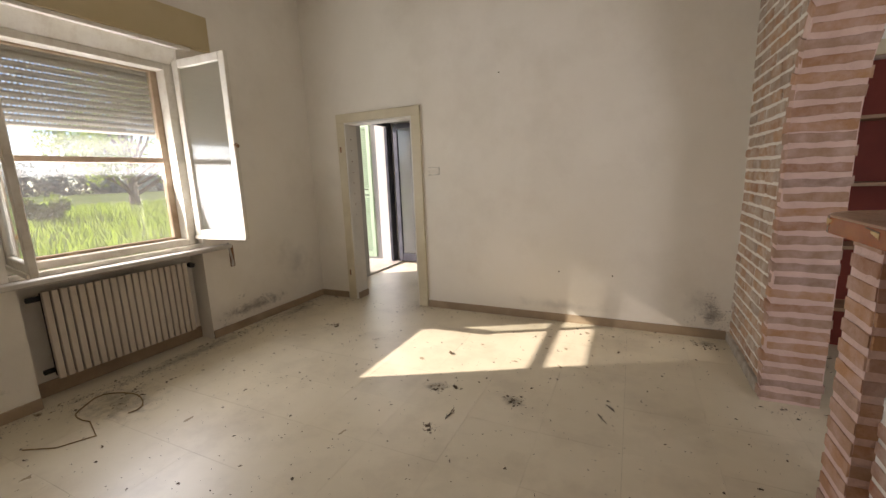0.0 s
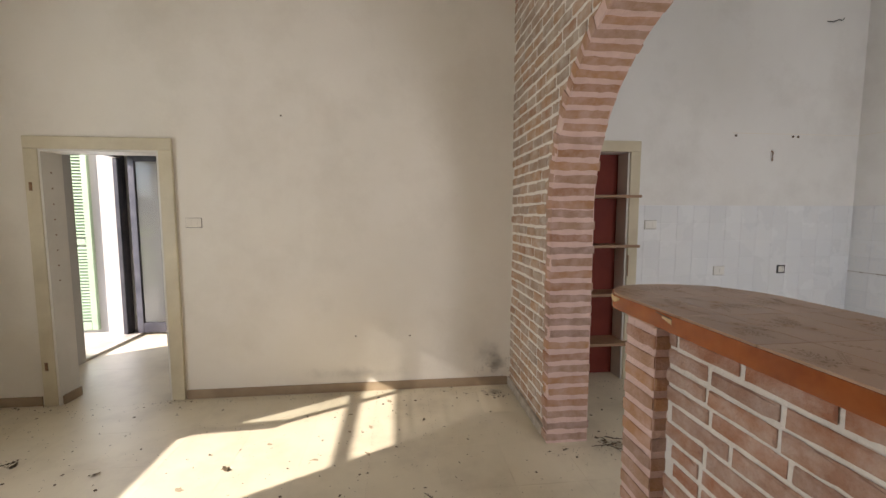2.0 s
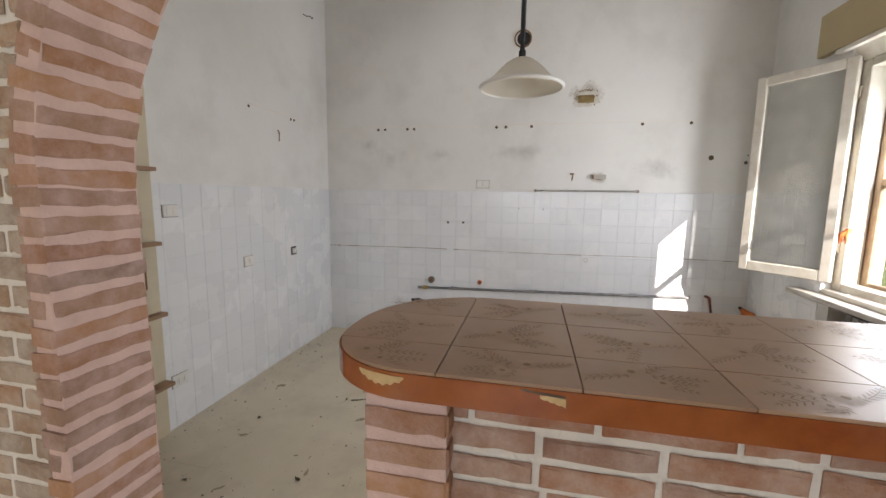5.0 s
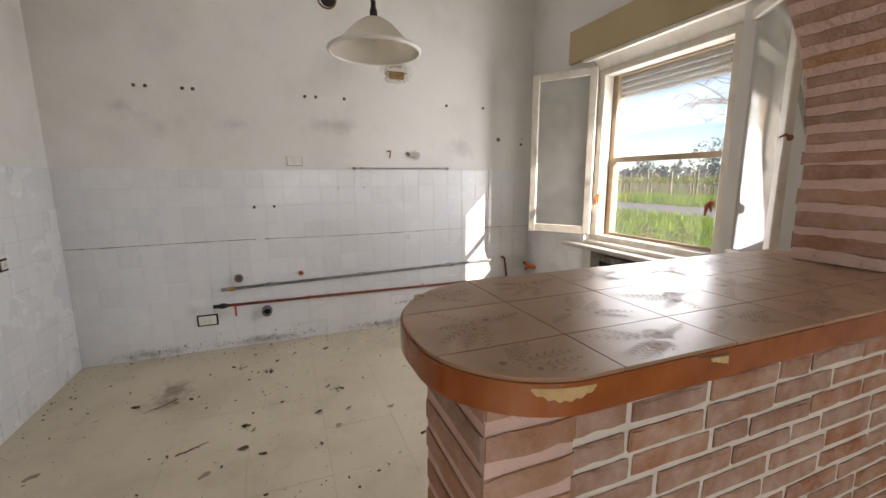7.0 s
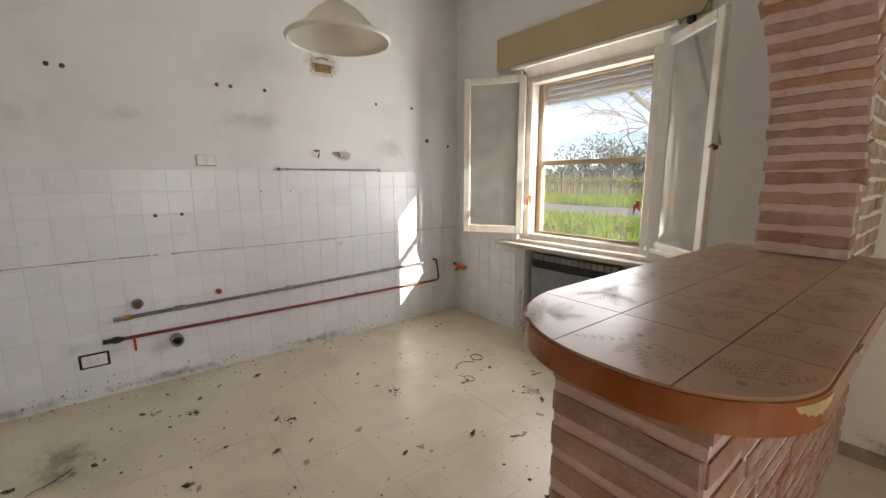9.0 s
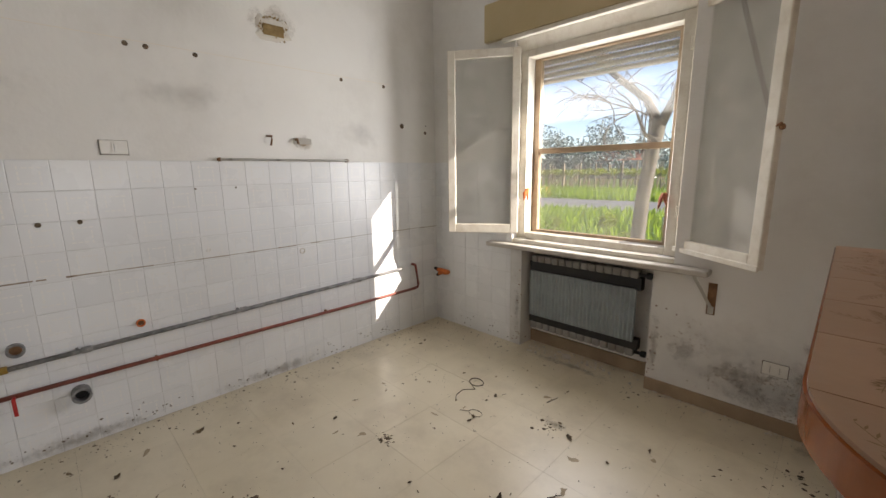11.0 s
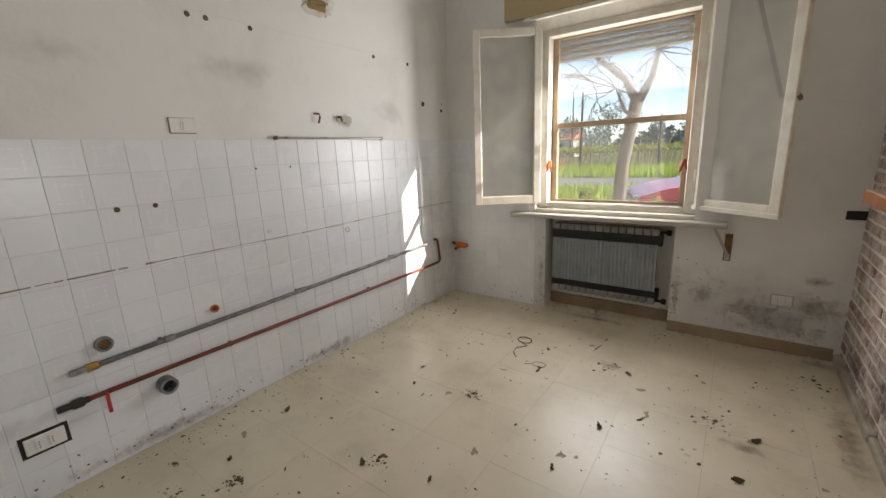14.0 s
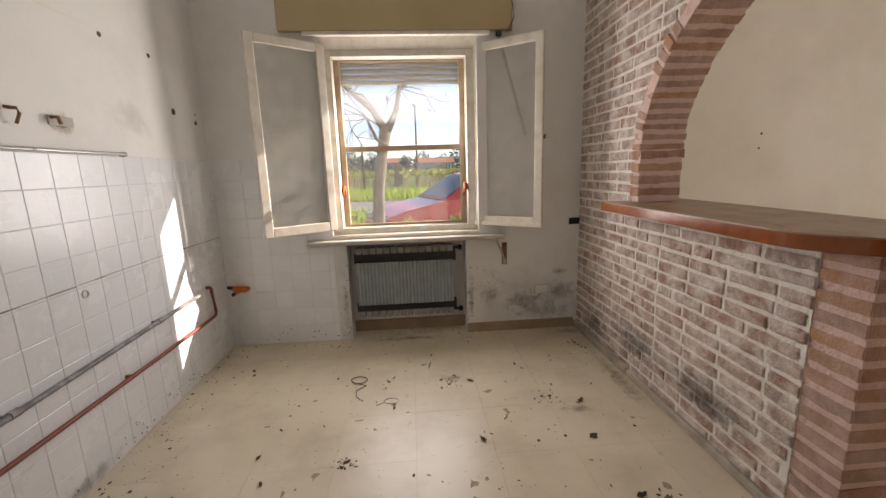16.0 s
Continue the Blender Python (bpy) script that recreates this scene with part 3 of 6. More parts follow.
lay_face(partition, BRICKS_W, PX0, -1, 0.02, ZC, lambda z: solid_spans(z, YS, YN, 0.012)[-1 if z < 1.09 else 0:], 0.075, 0.165, 0.021, 1.5, 3)
lay_face(partition, BRICKS_K, PX1, 1, 0.02, ZC, lambda z: [s for s in solid_spans(z, YS, YN, 0.012) if z > 0], 0.070, 0.235, 0.021, 1.95, 4)

# ---- the bar ----
BX0, BX1, BTIP, BY0, BTOP, BTH = 0.715, 1.275, 1.97, 0.40, 1.165, 0.056
bar = thing("bar_counter", "brick breakfast bar with brown tiled top and rounded end", "bar counter", pose(0.97, 1.1, 0))
INV = pose(-0.97, -1.1, 0)
bm = bmesh.new()
box(bm, PX0, PX1, AC - AH - 0.02, 1.712, 0, BTOP - BTH)
panel = part("panel_core", bm, M_MORTAR, bar, "pale mortar between the panel bricks", INV)
lay_face(panel, BRICKS_B, 0.875, -1, 0.01, BTOP - BTH, lambda z: [(YS, 1.711)], 0.0655, 0.235, 0.018, 9, 5)
lay_face(panel, BRICKS_K, PX1, 1, 0.02, BTOP - BTH, lambda z: [(AC - AH + 0.018 + (0.11 if int(z / 0.07) % 2 else 0.0), 1.711)], 0.0700, 0.235, 0.021, 9, 6)
bm = bmesh.new()
box(bm, 0.822, 1.098, 1.712, 1.888, 0, BTOP - BTH)
pier = part("end_pier", bm, M_MORTAR_P, bar, "pier of pink mortared brick", INV)
rnd = random.Random(11)
z = 0.0
while z < BTOP - BTH - 0.02:
    h = min(C, BTOP - BTH - z)
    for side in (0, 1, 2, 3):
        me = rnd.choice(BRICKS_P)
        cz, hh = z + h / 2, h - 0.030
        if side == 0:
            m = Matrix.LocRotScale((0.822, 1.80, cz), Euler((0, 0, math.pi)), (0.005, 0.176, hh))
        elif side == 1:
            m = Matrix.LocRotScale((1.098, 1.80, cz), Euler((0, 0, 0)), (0.005, 0.176, hh))
        elif side == 2:
            m = Matrix.LocRotScale((0.96, 1.888, cz), Euler((0, 0, math.pi / 2)), (0.005, 0.272, hh))
        else:
            m = Matrix.LocRotScale((0.96, 1.712, cz), Euler((0, 0, -math.pi / 2)), (0.005, 0.272, hh))
        piece("brick", me, pier, m)
    z += C


def bar_outline(grow, n=30):
    """Outline of the bar top: straight sides, generously rounded free end."""
    pts = [(BX0 - grow, BY0), (BX1 + grow, BY0)]
    r1, r2 = 0.30, 0.20
    for i in range(n + 1):
        a = math.pi / 2 * i / n
        pts.append((BX1 + grow - r1 + r1 * math.cos(a), BTIP + grow - r1 + r1 * math.sin(a)))
    for i in range(n + 1):
        a = math.pi / 2 + math.pi / 2 * i / n
        pts.append((BX0 - grow + r2 + r2 * math.cos(a), BTIP + grow - r2 + r2 * math.sin(a)))
    return pts


def slab(bm, pts, z0, z1):
    a = [bm.verts.new((x, y, z0)) for x, y in pts]
    b = [bm.verts.new((x, y, z1)) for x, y in pts]
    bm.faces.new(a[::-1])
    bm.faces.new(b)
    for i in range(len(pts)):
        k = (i + 1) % len(pts)
        bm.faces.new((a[i], a[k], b[k], b[i]))


bm = bmesh.new()
slab(bm, bar_outline(0.0), BTOP - BTH, BTOP - 0.006)
top = part("bar_top", bm, M_BAREDGE, bar, "reddish varnished wood edge with chips", INV)


def clip_poly(poly, axis, v, keep_less):
    out = []
    for i in range(len(poly)):
        p, q = poly[i], poly[(i + 1) % len(poly)]
        ip, iq = (p[axis] < v) == keep_less, (q[axis] < v) == keep_less
        if ip:
            out.append(p)
        if ip != iq:
            t = (v - p[axis]) / (q[axis] - p[axis])
            out.append((p[0] + t * (q[0] - p[0]), p[1] + t * (q[1] - p[1])))
    return out


xs = [BX0 - 0.1, 0.856, 1.061, BX1 + 0.1]
ys = [BY0 - 0.1, 0.485, 0.73, 0.975, 1.22, 1.467, 1.713, BTIP + 0.1]
J = 0.0013
outline = bar_outline(-0.004)
flower_rnd = random.Random(5)
for i in range(3):
    for k in range(7):
        poly = outline
        for ax, v, less in ((0, xs[i] + J, False), (0, xs[i + 1] - J, True), (1, ys[k] + J, False), (1, ys[k + 1] - J, True)):
            poly = clip_poly(poly, ax, v, less)
        if len(poly) > 2:
            bm = bmesh.new()
            slab(bm, poly, BTOP - 0.008, BTOP)
            t = part("tile", bm, M_BARTILE, top)
# the printed daisies and fern sprigs, one spray to a tile
def daisy(bm, c, r, n):
    hub = bm.verts.new((c.x, c.y, BTOP + 0.0008))
    for a in range(n):
        t0 = 2 * math.pi * (a + flower_rnd.uniform(-0.15, 0.15)) / n
        u, w = Vector((math.cos(t0), math.sin(t0))), Vector((-math.sin(t0), math.cos(t0)))
        rr = r * flower_rnd.uniform(0.85, 1.1)
        q = [c + u * 0.55 * rr - w * 0.24 * rr, c + u * 0.9 * rr - w * 0.16 * rr, c + u * rr, c + u * 0.9 * rr + w * 0.16 * rr, c + u * 0.55 * rr + w * 0.24 * rr]
        bm.faces.new([hub] + [bm.verts.new((p.x, p.y, BTOP + 0.0007)) for p in q])


def disc(bm, c, r, z):
    bm.faces.new([bm.verts.new((c.x + r * math.cos(k * math.pi / 5), c.y + r * math.sin(k * math.pi / 5), z)) for k in range(10)])


def on_bar(p):
    dx, dy = p.x, p.y
    if dy > BTIP - 0.24:
        lim = 0.012 + 0.10 * max(0.0, (dy - (BTIP - 0.24)) / 0.24) ** 2
        return BX0 + lim < dx < BX1 - lim - 0.03 and dy < BTIP - 0.02
    return BX0 + 0.012 < dx < BX1 - 0.012


for i in range(3):
    for k in range(7):
        lx, hx, ly, hy = max(xs[i], BX0), min(xs[i + 1], BX1), max(ys[k], BY0), min(ys[k + 1], BTIP)
        if hy - ly < 0.12:
            continue
        # the spray runs along the tile, its flowers nearer one end
        fl = -1 if (i + k) % 2 else 1
        c = Vector(((lx + hx) / 2 + flower_rnd.uniform(-0.012, 0.012), (ly + hy) / 2 + 0.02 * fl))
        bm, bmh, bm2 = bmesh.new(), bmesh.new(), bmesh.new()
        for off, r_, n in (((0.014, 0.012), 0.025, 9), ((-0.022, -0.030), 0.019, 11)):
            p = c + Vector((off[0], off[1] * fl))
            if on_bar(p):
                daisy(bm, p, r_, n)
                disc(bmh, p, r_ * 0.28, BTOP + 0.0010)
        for a in range(6):
            t0 = -math.pi / 2 * fl + (a - 2.5) * 0.46 + flower_rnd.uniform(-0.12, 0.12)
            if a in (0, 5):
                t0 += math.pi * 0.72
            ln, bend = flower_rnd.uniform(0.07, 0.115), flower_rnd.uniform(-0.6, 0.6)
            pos = c + Vector((math.cos(t0), math.sin(t0))) * 0.02
            for st in range(7):
                t0 += bend / 7
                u, w = Vector((math.cos(t0), math.sin(t0))), Vector((-math.sin(t0), math.cos(t0)))
                nxt = pos + u * ln / 7
                leaf = 0.019 * math.sin(math.pi * (st + 1.5) / 9)
                polys = [[pos - w * 0.0007, nxt - w * 0.0005, nxt + w * 0.0005, pos + w * 0.0007]]
                for sd_ in (-1, 1):
                    v = (u * 0.8 + w * sd_ * 0.75).normalized()
                    o = Vector((-v.y, v.x)) * 0.0017
                    polys.append([pos, pos + v * leaf * 0.5 - o, pos + v * leaf, pos + v * leaf * 0.5 + o])
                for q in polys:
                    if all(on_bar(p) and lx + 0.004 < p.x < hx - 0.004 and ly + 0.004 < p.y < hy - 0.004 for p in q):
                        bm2.faces.new([bm2.verts.new((p.x, p.y, BTOP + 0.0004)) for p in q])
                pos = nxt
        if len(bm.faces):
            tagged(part("flower_print", bm, M_PETAL, top, "beige daisies printed on a tile"), kind="stuff")
            tagged(part("flower_heart", bmh, M_SPRIG, top), kind="stuff")
        if len(bm2.faces):
            tagged(part("sprig_print", bm2, M_SPRIG, top, "olive fern sprigs printed on a tile"), kind="stuff")

# raw wood where the edge is chipped
def chip(along, shape, material, label=""):
    """A shallow patch on the bar's edge; along(d, out) gives the plan point, shape is a list of (d, top, bottom) below the bar's surface."""
    bm = bmesh.new()
    rows = []
    for d, z0, z1 in shape:
        rows.append([bm.verts.new((*along(d, o), BTOP - z)) for o, z in ((0.0015, z0), (0.0015, z1), (-0.003, z1), (-0.003, z0))])
    for p, q in zip(rows, rows[1:]):
        for k in range(4):
            bm.faces.new((p[k], p[(k + 1) % 4], q[(k + 1) % 4], q[k]))
    bm.faces.new(rows[0])
    bm.faces.new(rows[-1][::-1])
    part("chip", bm, material, top, label)


def tip_edge(d, out):
    a = math.pi - (d - 0.02) / 0.20
    return BX0 + 0.20 + (0.20 + out) * math.cos(a), BTIP - 0.20 + (0.20 + out) * math.sin(a)


def side_edge(d, out):
    return BX0 - out, 1.565 - d


chip(tip_edge, [(0.02 + 0.008 * k, 0.012, 0.014 + 0.016 * math.sin(math.pi * (k + 0.5) / 13) + 0.004 * (k % 2)) for k in range(13)], M_RAWWOOD, "pale raw wood where the varnish is chipped")
chip(side_edge, [(0.030 + 0.006 * k, 0.016, 0.020 + 0.0016 * k + 0.002 * (k % 2)) for k in range(8)], M_RAWWOOD, "pale raw wood where the varnish is chipped")
chip(side_edge, [(0.006 * k, 0.008 + 0.0005 * k, 0.011 + 0.0006 * k) for k in range(13)], M_DIRT, "dark crack in the varnished edge")

# plaster plinth strips along the partition
bm = bmesh.new()
box(bm, PX0 - 0.03, PX0, AC + AH + 0.08, YN, 0, 0.07, 0.006)
box(bm, PX1, PX1 + 0.035, YS, AC - AH, 0, 0.06, 0.008)
box(bm, PX1, PX1 + 0.03, AC - AH, 1.69, 0, 0.05, 0.008)
solid("baseboard_partition", bm, M_PLINTH, "rough plaster plinth at the foot of the brick", "baseboard", kind="structure")


# ---- windows ----
def build_window(m, shutter_z, n_open, dz, sashes, num, label):
    """Window in a frame of its own: x along the wall, y into the room, z up. Returns the top object."""
    win = thing("window_%d" % num, label, "window", m, kind="structure")
    zb, zt, w = 0.90 + dz, 2.325 + dz, 0.60
    bm = bmesh.new()
    for a in (-1, 1):
        box(bm, *sorted((a * w, a * (w - 0.08))), -0.155, -0.055, zb, zt, 0.004)
    box(bm, -w + 0.08, w - 0.08, -0.155, -0.055, zt - 0.05, zt, 0.004)
    box(bm, -w + 0.08, w - 0.08, -0.155, -0.055, zb, zb + 0.05, 0.004)
    part("window_frame", bm, M_PAINT, win, "peeling white painted timber frame")
    # brown inner frame with a middle rail
    fw, f0, f1 = 0.055, -0.205, -0.16
    bm = bmesh.new()
    iw = 0.53
    for a in (-1, 1):
        box(bm, *sorted((a * iw, a * (iw - fw))), f0, f1, zb + 0.02, zt - 0.01, 0.003)
    zm = 1.59 + dz
    for a, b in ((zb + 0.02, zb + 0.068), (zm - 0.02, zm + 0.02), (zt - 0.06, zt - 0.01)):
        box(bm, -iw + fw, iw - fw, f0 + 0.002, f1 - 0.002, a, b, 0.003)
    inner = part("inner_frame", bm, M_WOODF, win, "brown timber frame with a middle rail")
    for x in (-0.25, 0.27):
        bm = bmesh.new()
        tube(bm, [(x, f1 - 0.01, zb + 0.045), (x, f1 + 0.002, zb + 0.045)], 0.009, 8)
        part("screw_cap", bm, M_BLACK, inner)
    for a, b in ((zb + 0.068, zm - 0.02), (zm + 0.02, zt - 0.06)):
        bm = bmesh.new()
        box(bm, -iw + fw, iw - fw, -0.185, -0.181, a, b)
        part("pane", bm, M_GLASS, win, "dusty clear glass")
    # outer reveal and roller shutter
    pitch = 0.046
    z, i = shutter_z, 0
    rs = bmesh.new()
    for a in (-1, 1):
        box(rs, *sorted((a * 0.60, a * 0.515)), -0.265, -0.21, zb - 0.035, zt)
    part("shutter_guide", rs, M_SHUT, win, "grey shutter guide rails")
    while z < zt + 0.02:
        bm = bmesh.new()
        body = 0.0358 if i < n_open else pitch
        prof = [(-0.236, 0.0), (-0.228, body * 0.25), (-0.226, body * 0.5), (-0.228, body * 0.75), (-0.236, body), (-0.242, body), (-0.242, 0)]
        ra = [bm.verts.new((-0.515, y, z + q)) for y, q in prof]
        rb = [bm.verts.new((0.515, y, z + q)) for y, q in prof]
        for k in range(len(prof)):
            j = (k + 1) % len(prof)
            bm.faces.new((ra[k], ra[j], rb[j], rb[k]))
        bm.faces.new(ra[::-1])
        bm.faces.new(rb)
        if i < n_open:
            x = -0.515
            while x < 0.515:
                box(bm, x, min(x + 0.0095, 0.515), -0.242, -0.234, z + body, z + pitch)
                x += 0.0265
        part("slat", bm, M_SHUT, win)
        z += pitch
        i += 1
    # splayed soffit between frame and box
    lift = 0.094 if num == 1 else 0.124
    bm = bmesh.new()
    vs = [bm.verts.new(p) for p in ((-0.60, -0.055, zt), (0.60, -0.055, zt), (0.60, -0.055, zt + lift), (-0.60, -0.055, zt + lift), (-0.60, 0.0, zt + lift - 0.005), (0.60, 0.0, zt + lift - 0.005))]
    for f in ((0, 1, 5, 4), (3, 4, 5, 2), (0, 4, 3), (1, 2, 5), (0, 3, 2, 1)):
        bm.faces.new([vs[k] for k in f])
    box(bm, -0.60, 0.60, -0.21, -0.056, zt + 0.001, zt + 0.088 if num == 1 else zt + 0.124)
    part("soffit", bm, M_PAINT, win, "pale sloping soffit")
    bm = bmesh.new()
    box(bm, -0.87, 0.87, 0.0, 0.045, 2.43 + dz * 0.3, 2.70 + dz * 0.3, 0.004)
    part("shutter_box", bm, M_OCHRE, win, "ochre painted roller shutter box")
    bm = bmesh.new()
    box(bm, -0.70, 0.70, 0.001, 0.04, 2.40 + dz * 0.3, 2.429 + dz * 0.3, 0.004)
    part("box_lip", bm, M_PAINT, win, "white batten under the shutter box")
    # marble sill and apron
    bm = bmesh.new()
    box(bm, -0.80, 0.80, -0.055, 0.095, zb - 0.07, zb - 0.035, 0.006)
    box(bm, -0.60, 0.60, -0.30, -0.057, zb - 0.07, zb - 0.037, 0.004)
    part("window_sill", bm, M_MARBLE, win, "dusty marble sill")
    bm = bmesh.new()
    box(bm, -0.60, 0.60, -0.05, 0.0, zb - 0.035, zb - 0.002, 0.004)
    part("sill_board", bm, M_PAINT, win, "worn white sill board")
    # opened sashes
    for side, ang, has_lock in sashes:
        hx, hy = side * 0.58, -0.045
        rot = Matrix.Translation((hx, hy, 0)) @ Matrix.Rotation(radians(ang), 4, "Z")
        L, s0, s1 = 0.565, zb + 0.045, zt + 0.03
        bm = bmesh.new()
        st = 0.062
        box(bm, 0.0, st, 0, 0.038, s0, s1, 0.005)
        box(bm, L - st, L, 0, 0.038, s0, s1, 0.005)
        box(bm, st, L - st, 0.001, 0.037, s0, s0 + 0.072, 0.005)
        box(bm, st, L - st, 0.001, 0.037, s1 - st, s1, 0.005)
        box(bm, -0.004, L + 0.006, -0.012, -0.0005, s0 - 0.004, s0 + 0.026, 0.003)
        sash = part("sash", bm, M_PAINT, win, "open casement sash in peeling white paint", rot)
        bm = bmesh.new()
        box(bm, st - 0.004, L - st + 0.004, 0.017, 0.021, s0 + 0.068, s1 - st + 0.004)
        part("sash_pane", bm, M_GLASS_D if num == 1 else M_GLASS_L, sash, "dusty glass pane")
        for hz in (s0 + 0.2, s1 - 0.25):
            bm = bmesh.new()
            tube(bm, [(-0.006, 0.0, hz), (-0.006, 0.0, hz + 0.07)], 0.008, 8)
            part("hinge", bm, M_PAINT, sash)
        if has_lock:
            bm = bmesh.new()
            tube(bm, [(L + 0.004, 0.02, 1.62), (L + 0.014, 0.02, 1.62)], 0.014, 8)
            tube(bm, [(L + 0.012, 0.02, 1.62), (L + 0.022, -0.004, 1.635), (L + 0.024, -0.03, 1.62)], [0.006, 0.006, 0.004], 6)
            part("latch", bm, M_RUST, sash, "rusty window latch")
    return win


w_k = build_window(pose(2.57, YS, 0), 2.10, 3, 0.0, ((1, 35, False), (-1, 180 - 35.8, True)), 1, "open double casement window with a half raised shutter")
w_l = build_window(pose(XW, 1.71, 0, 0, 0, -90), 1.735, 9, -0.05, ((-1, 93, True), (1, 80, False)), 2, "open double casement window with a lowered perforated shutter")


def rag(name, m, material, label, seed):
    rnd = random.Random(seed)
    t = thing(name, label, "rag", m, "rags tied to the window frames")
    for i in range(4):
        bm = bmesh.new()
        a = rnd.uniform(-0.5, 0.5)
        p = [Vector((0, 0, 0.02)), Vector((0.012 * a, 0.02, 0.012)), Vector((0.03 * a, 0.032 + 0.008 * i, -0.015)), Vector((0.05 * a, 0.035 + 0.006 * i, -0.045 - rnd.uniform(0, 0.03)))]
        tube(bm, p, [0.008, 0.013, 0.011, 0.004], 7)
        part("strip", bm, material, t, smooth=True)
    bm = bmesh.new()
    bmesh.ops.create_icosphere(bm, subdivisions=2, radius=0.019)
    for v in bm.verts:
        v.co *= 1 + rnd.uniform(-0.2, 0.2)
        v.co += Vector((0, 0.018, 0.008))
    part("knot", bm, material, t, smooth=True)
    return t


rag("knotted_rag", pose(3.06, YS - 0.055, 1.28), M_ORANGE, "knotted orange-red rag hanging on the window frame", 1)
rag("knotted_rag", pose(2.07, YS - 0.055, 1.27), M_RAG, "knotted rust-brown rag hanging on the window frame", 2)
rag("knotted_rag", pose(XW - 0.055, 1.21, 1.06, 0, 0, -90), M_RAG_O, "knotted orange rag hanging on the window frame", 3)


# ---- radiators ----
def radiator_flat(m, width, z0, z1, n):
    r = thing("radiator", "beige metal radiator of flat upright plates in a niche", "radiator", m)
    for i in range(n):
        x = -width / 2 + width * (i + 0.5) / n
        bm = bmesh.new()
        w = width / n * 0.83 / 2
        box(bm, x - w, x + w, -0.06, -0.035, z0, z1, 0.005)
        part("plate", bm, M_RAD_W, r)
    # a black block gives the slots between the plates their shade by colour
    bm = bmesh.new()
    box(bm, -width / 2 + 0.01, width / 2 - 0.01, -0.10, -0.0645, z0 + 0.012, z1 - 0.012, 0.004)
    part("body", bm, M_BLACK, r, "black block for the shade between the plates")
    bm = bmesh.new()
    tube(bm, [(-width / 2, -0.11, z0 + 0.05), (width / 2 + 0.04, -0.11, z0 + 0.05)], 0.018)
    tube(bm, [(-width / 2, -0.11, z1 - 0.05), (width / 2 + 0.05, -0.11, z1 - 0.05)], 0.018)
    part("pipe", bm, M_BLACK, r, "dark connecting pipes")
    bm = bmesh.new()
    tube(bm, [(-width / 2 - 0.05, -0.1, z1 - 0.04), (-width / 2 - 0.05, -0.05, z1 - 0.04)], 0.022, 10)
    part("valve", bm, M_BLACK, r, "black valve")
    bm = bmesh.new()
    for x in (-width * 0.3, width * 0.3):
        box(bm, x - 0.012, x + 0.012, -0.165, -0.10, z0 - 0.01, z0 + 0.02)
    part("bracket", bm, M_BLACK, r)


radiator_flat(pose(XW, 1.71, 0, 0, 0, -90), 0.93, 0.13, 0.715, 20)


def radiator_fluted(m, width, z0, z1, n):
    r = thing("radiator", "old radiator with grey fluted plate and black bands", "radiator", m)
    for i in range(n):
        x = -width / 2 + width * (i + 0.5) / n
        w = width / n * 0.45
        for a, b in ((z0, z0 + 0.055), (z1 - 0.055, z1)):
            bm = bmesh.new()
            box(bm, x - w, x + w, -0.125, -0.05, a, b, 0.006)
            part("section_end", bm, M_RAD_L, r, "chalky white section end")
    # black bands above and below the fluted plate
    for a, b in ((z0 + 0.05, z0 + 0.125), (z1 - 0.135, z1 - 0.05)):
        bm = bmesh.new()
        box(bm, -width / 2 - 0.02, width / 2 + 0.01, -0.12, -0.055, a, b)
        part("band", bm, M_BLACK, r, "black band between section ends and plate")
    bm = bmesh.new()
    k = n * 2
    ring0, ring1 = [], []
    zl, zh = z0 + 0.115, z1 - 0.125
    for i in range(k * 2 + 1):
        x = -width / 2 + 0.005 + (width - 0.01) * i / (k * 2)
        y = -0.028 - (0.011 if i % 2 else 0.0)
        ring0.append(bm.verts.new((x, y, zl)))
        ring1.append(bm.verts.new((x, y, zh)))
    for i in range(k * 2):
        bm.faces.new((ring0[i], ring0[i + 1], ring1[i + 1], ring1[i]))
    b0 = [bm.verts.new((ring0[0].co.x, -0.06, zl)), bm.verts.new((ring0[-1].co.x, -0.06, zl))]
    b1 = [bm.verts.new((ring0[0].co.x, -0.06, zh)), bm.verts.new((ring0[-1].co.x, -0.06, zh))]
    bm.faces.new((b0[0], b0[1], *ring0[::-1]))
    bm.faces.new((b1[1], b1[0], *ring1))
    bm.faces.new((b0[0], ring0[0], ring1[0], b1[0]))
    bm.faces.new((ring0[-1], b0[1], b1[1], ring1[-1]))
    bm.faces.new((b0[1], b0[0], b1[0], b1[1]))
    part("fluted_plate", bm, M_RAD_G, r, "grey-green fluted front plate")
    for zv in (z1 - 0.03, z0 + 0.03):
        bm = bmesh.new()
        tube(bm, [(-width / 2 + 0.02, -0.08, zv), (-width / 2 - 0.045, -0.08, zv)], 0.012)
        tube(bm, [(-width / 2 - 0.045, -0.08, zv), (-width / 2 - 0.075, -0.08, zv)], 0.022, 10)
        part("valve", bm, M_BLACK, r, "black valve")
    bm = bmesh.new()
    for x in (-width * 0.3, width * 0.3):
        box(bm, x - 0.012, x + 0.012, -0.17, -0.11, z0 + 0.02, z0 + 0.05)
    part("bracket", bm, M_BLACK, r)


radiator_fluted(pose(2.60, YS, 0), 0.83, 0.165, 0.775, 14)

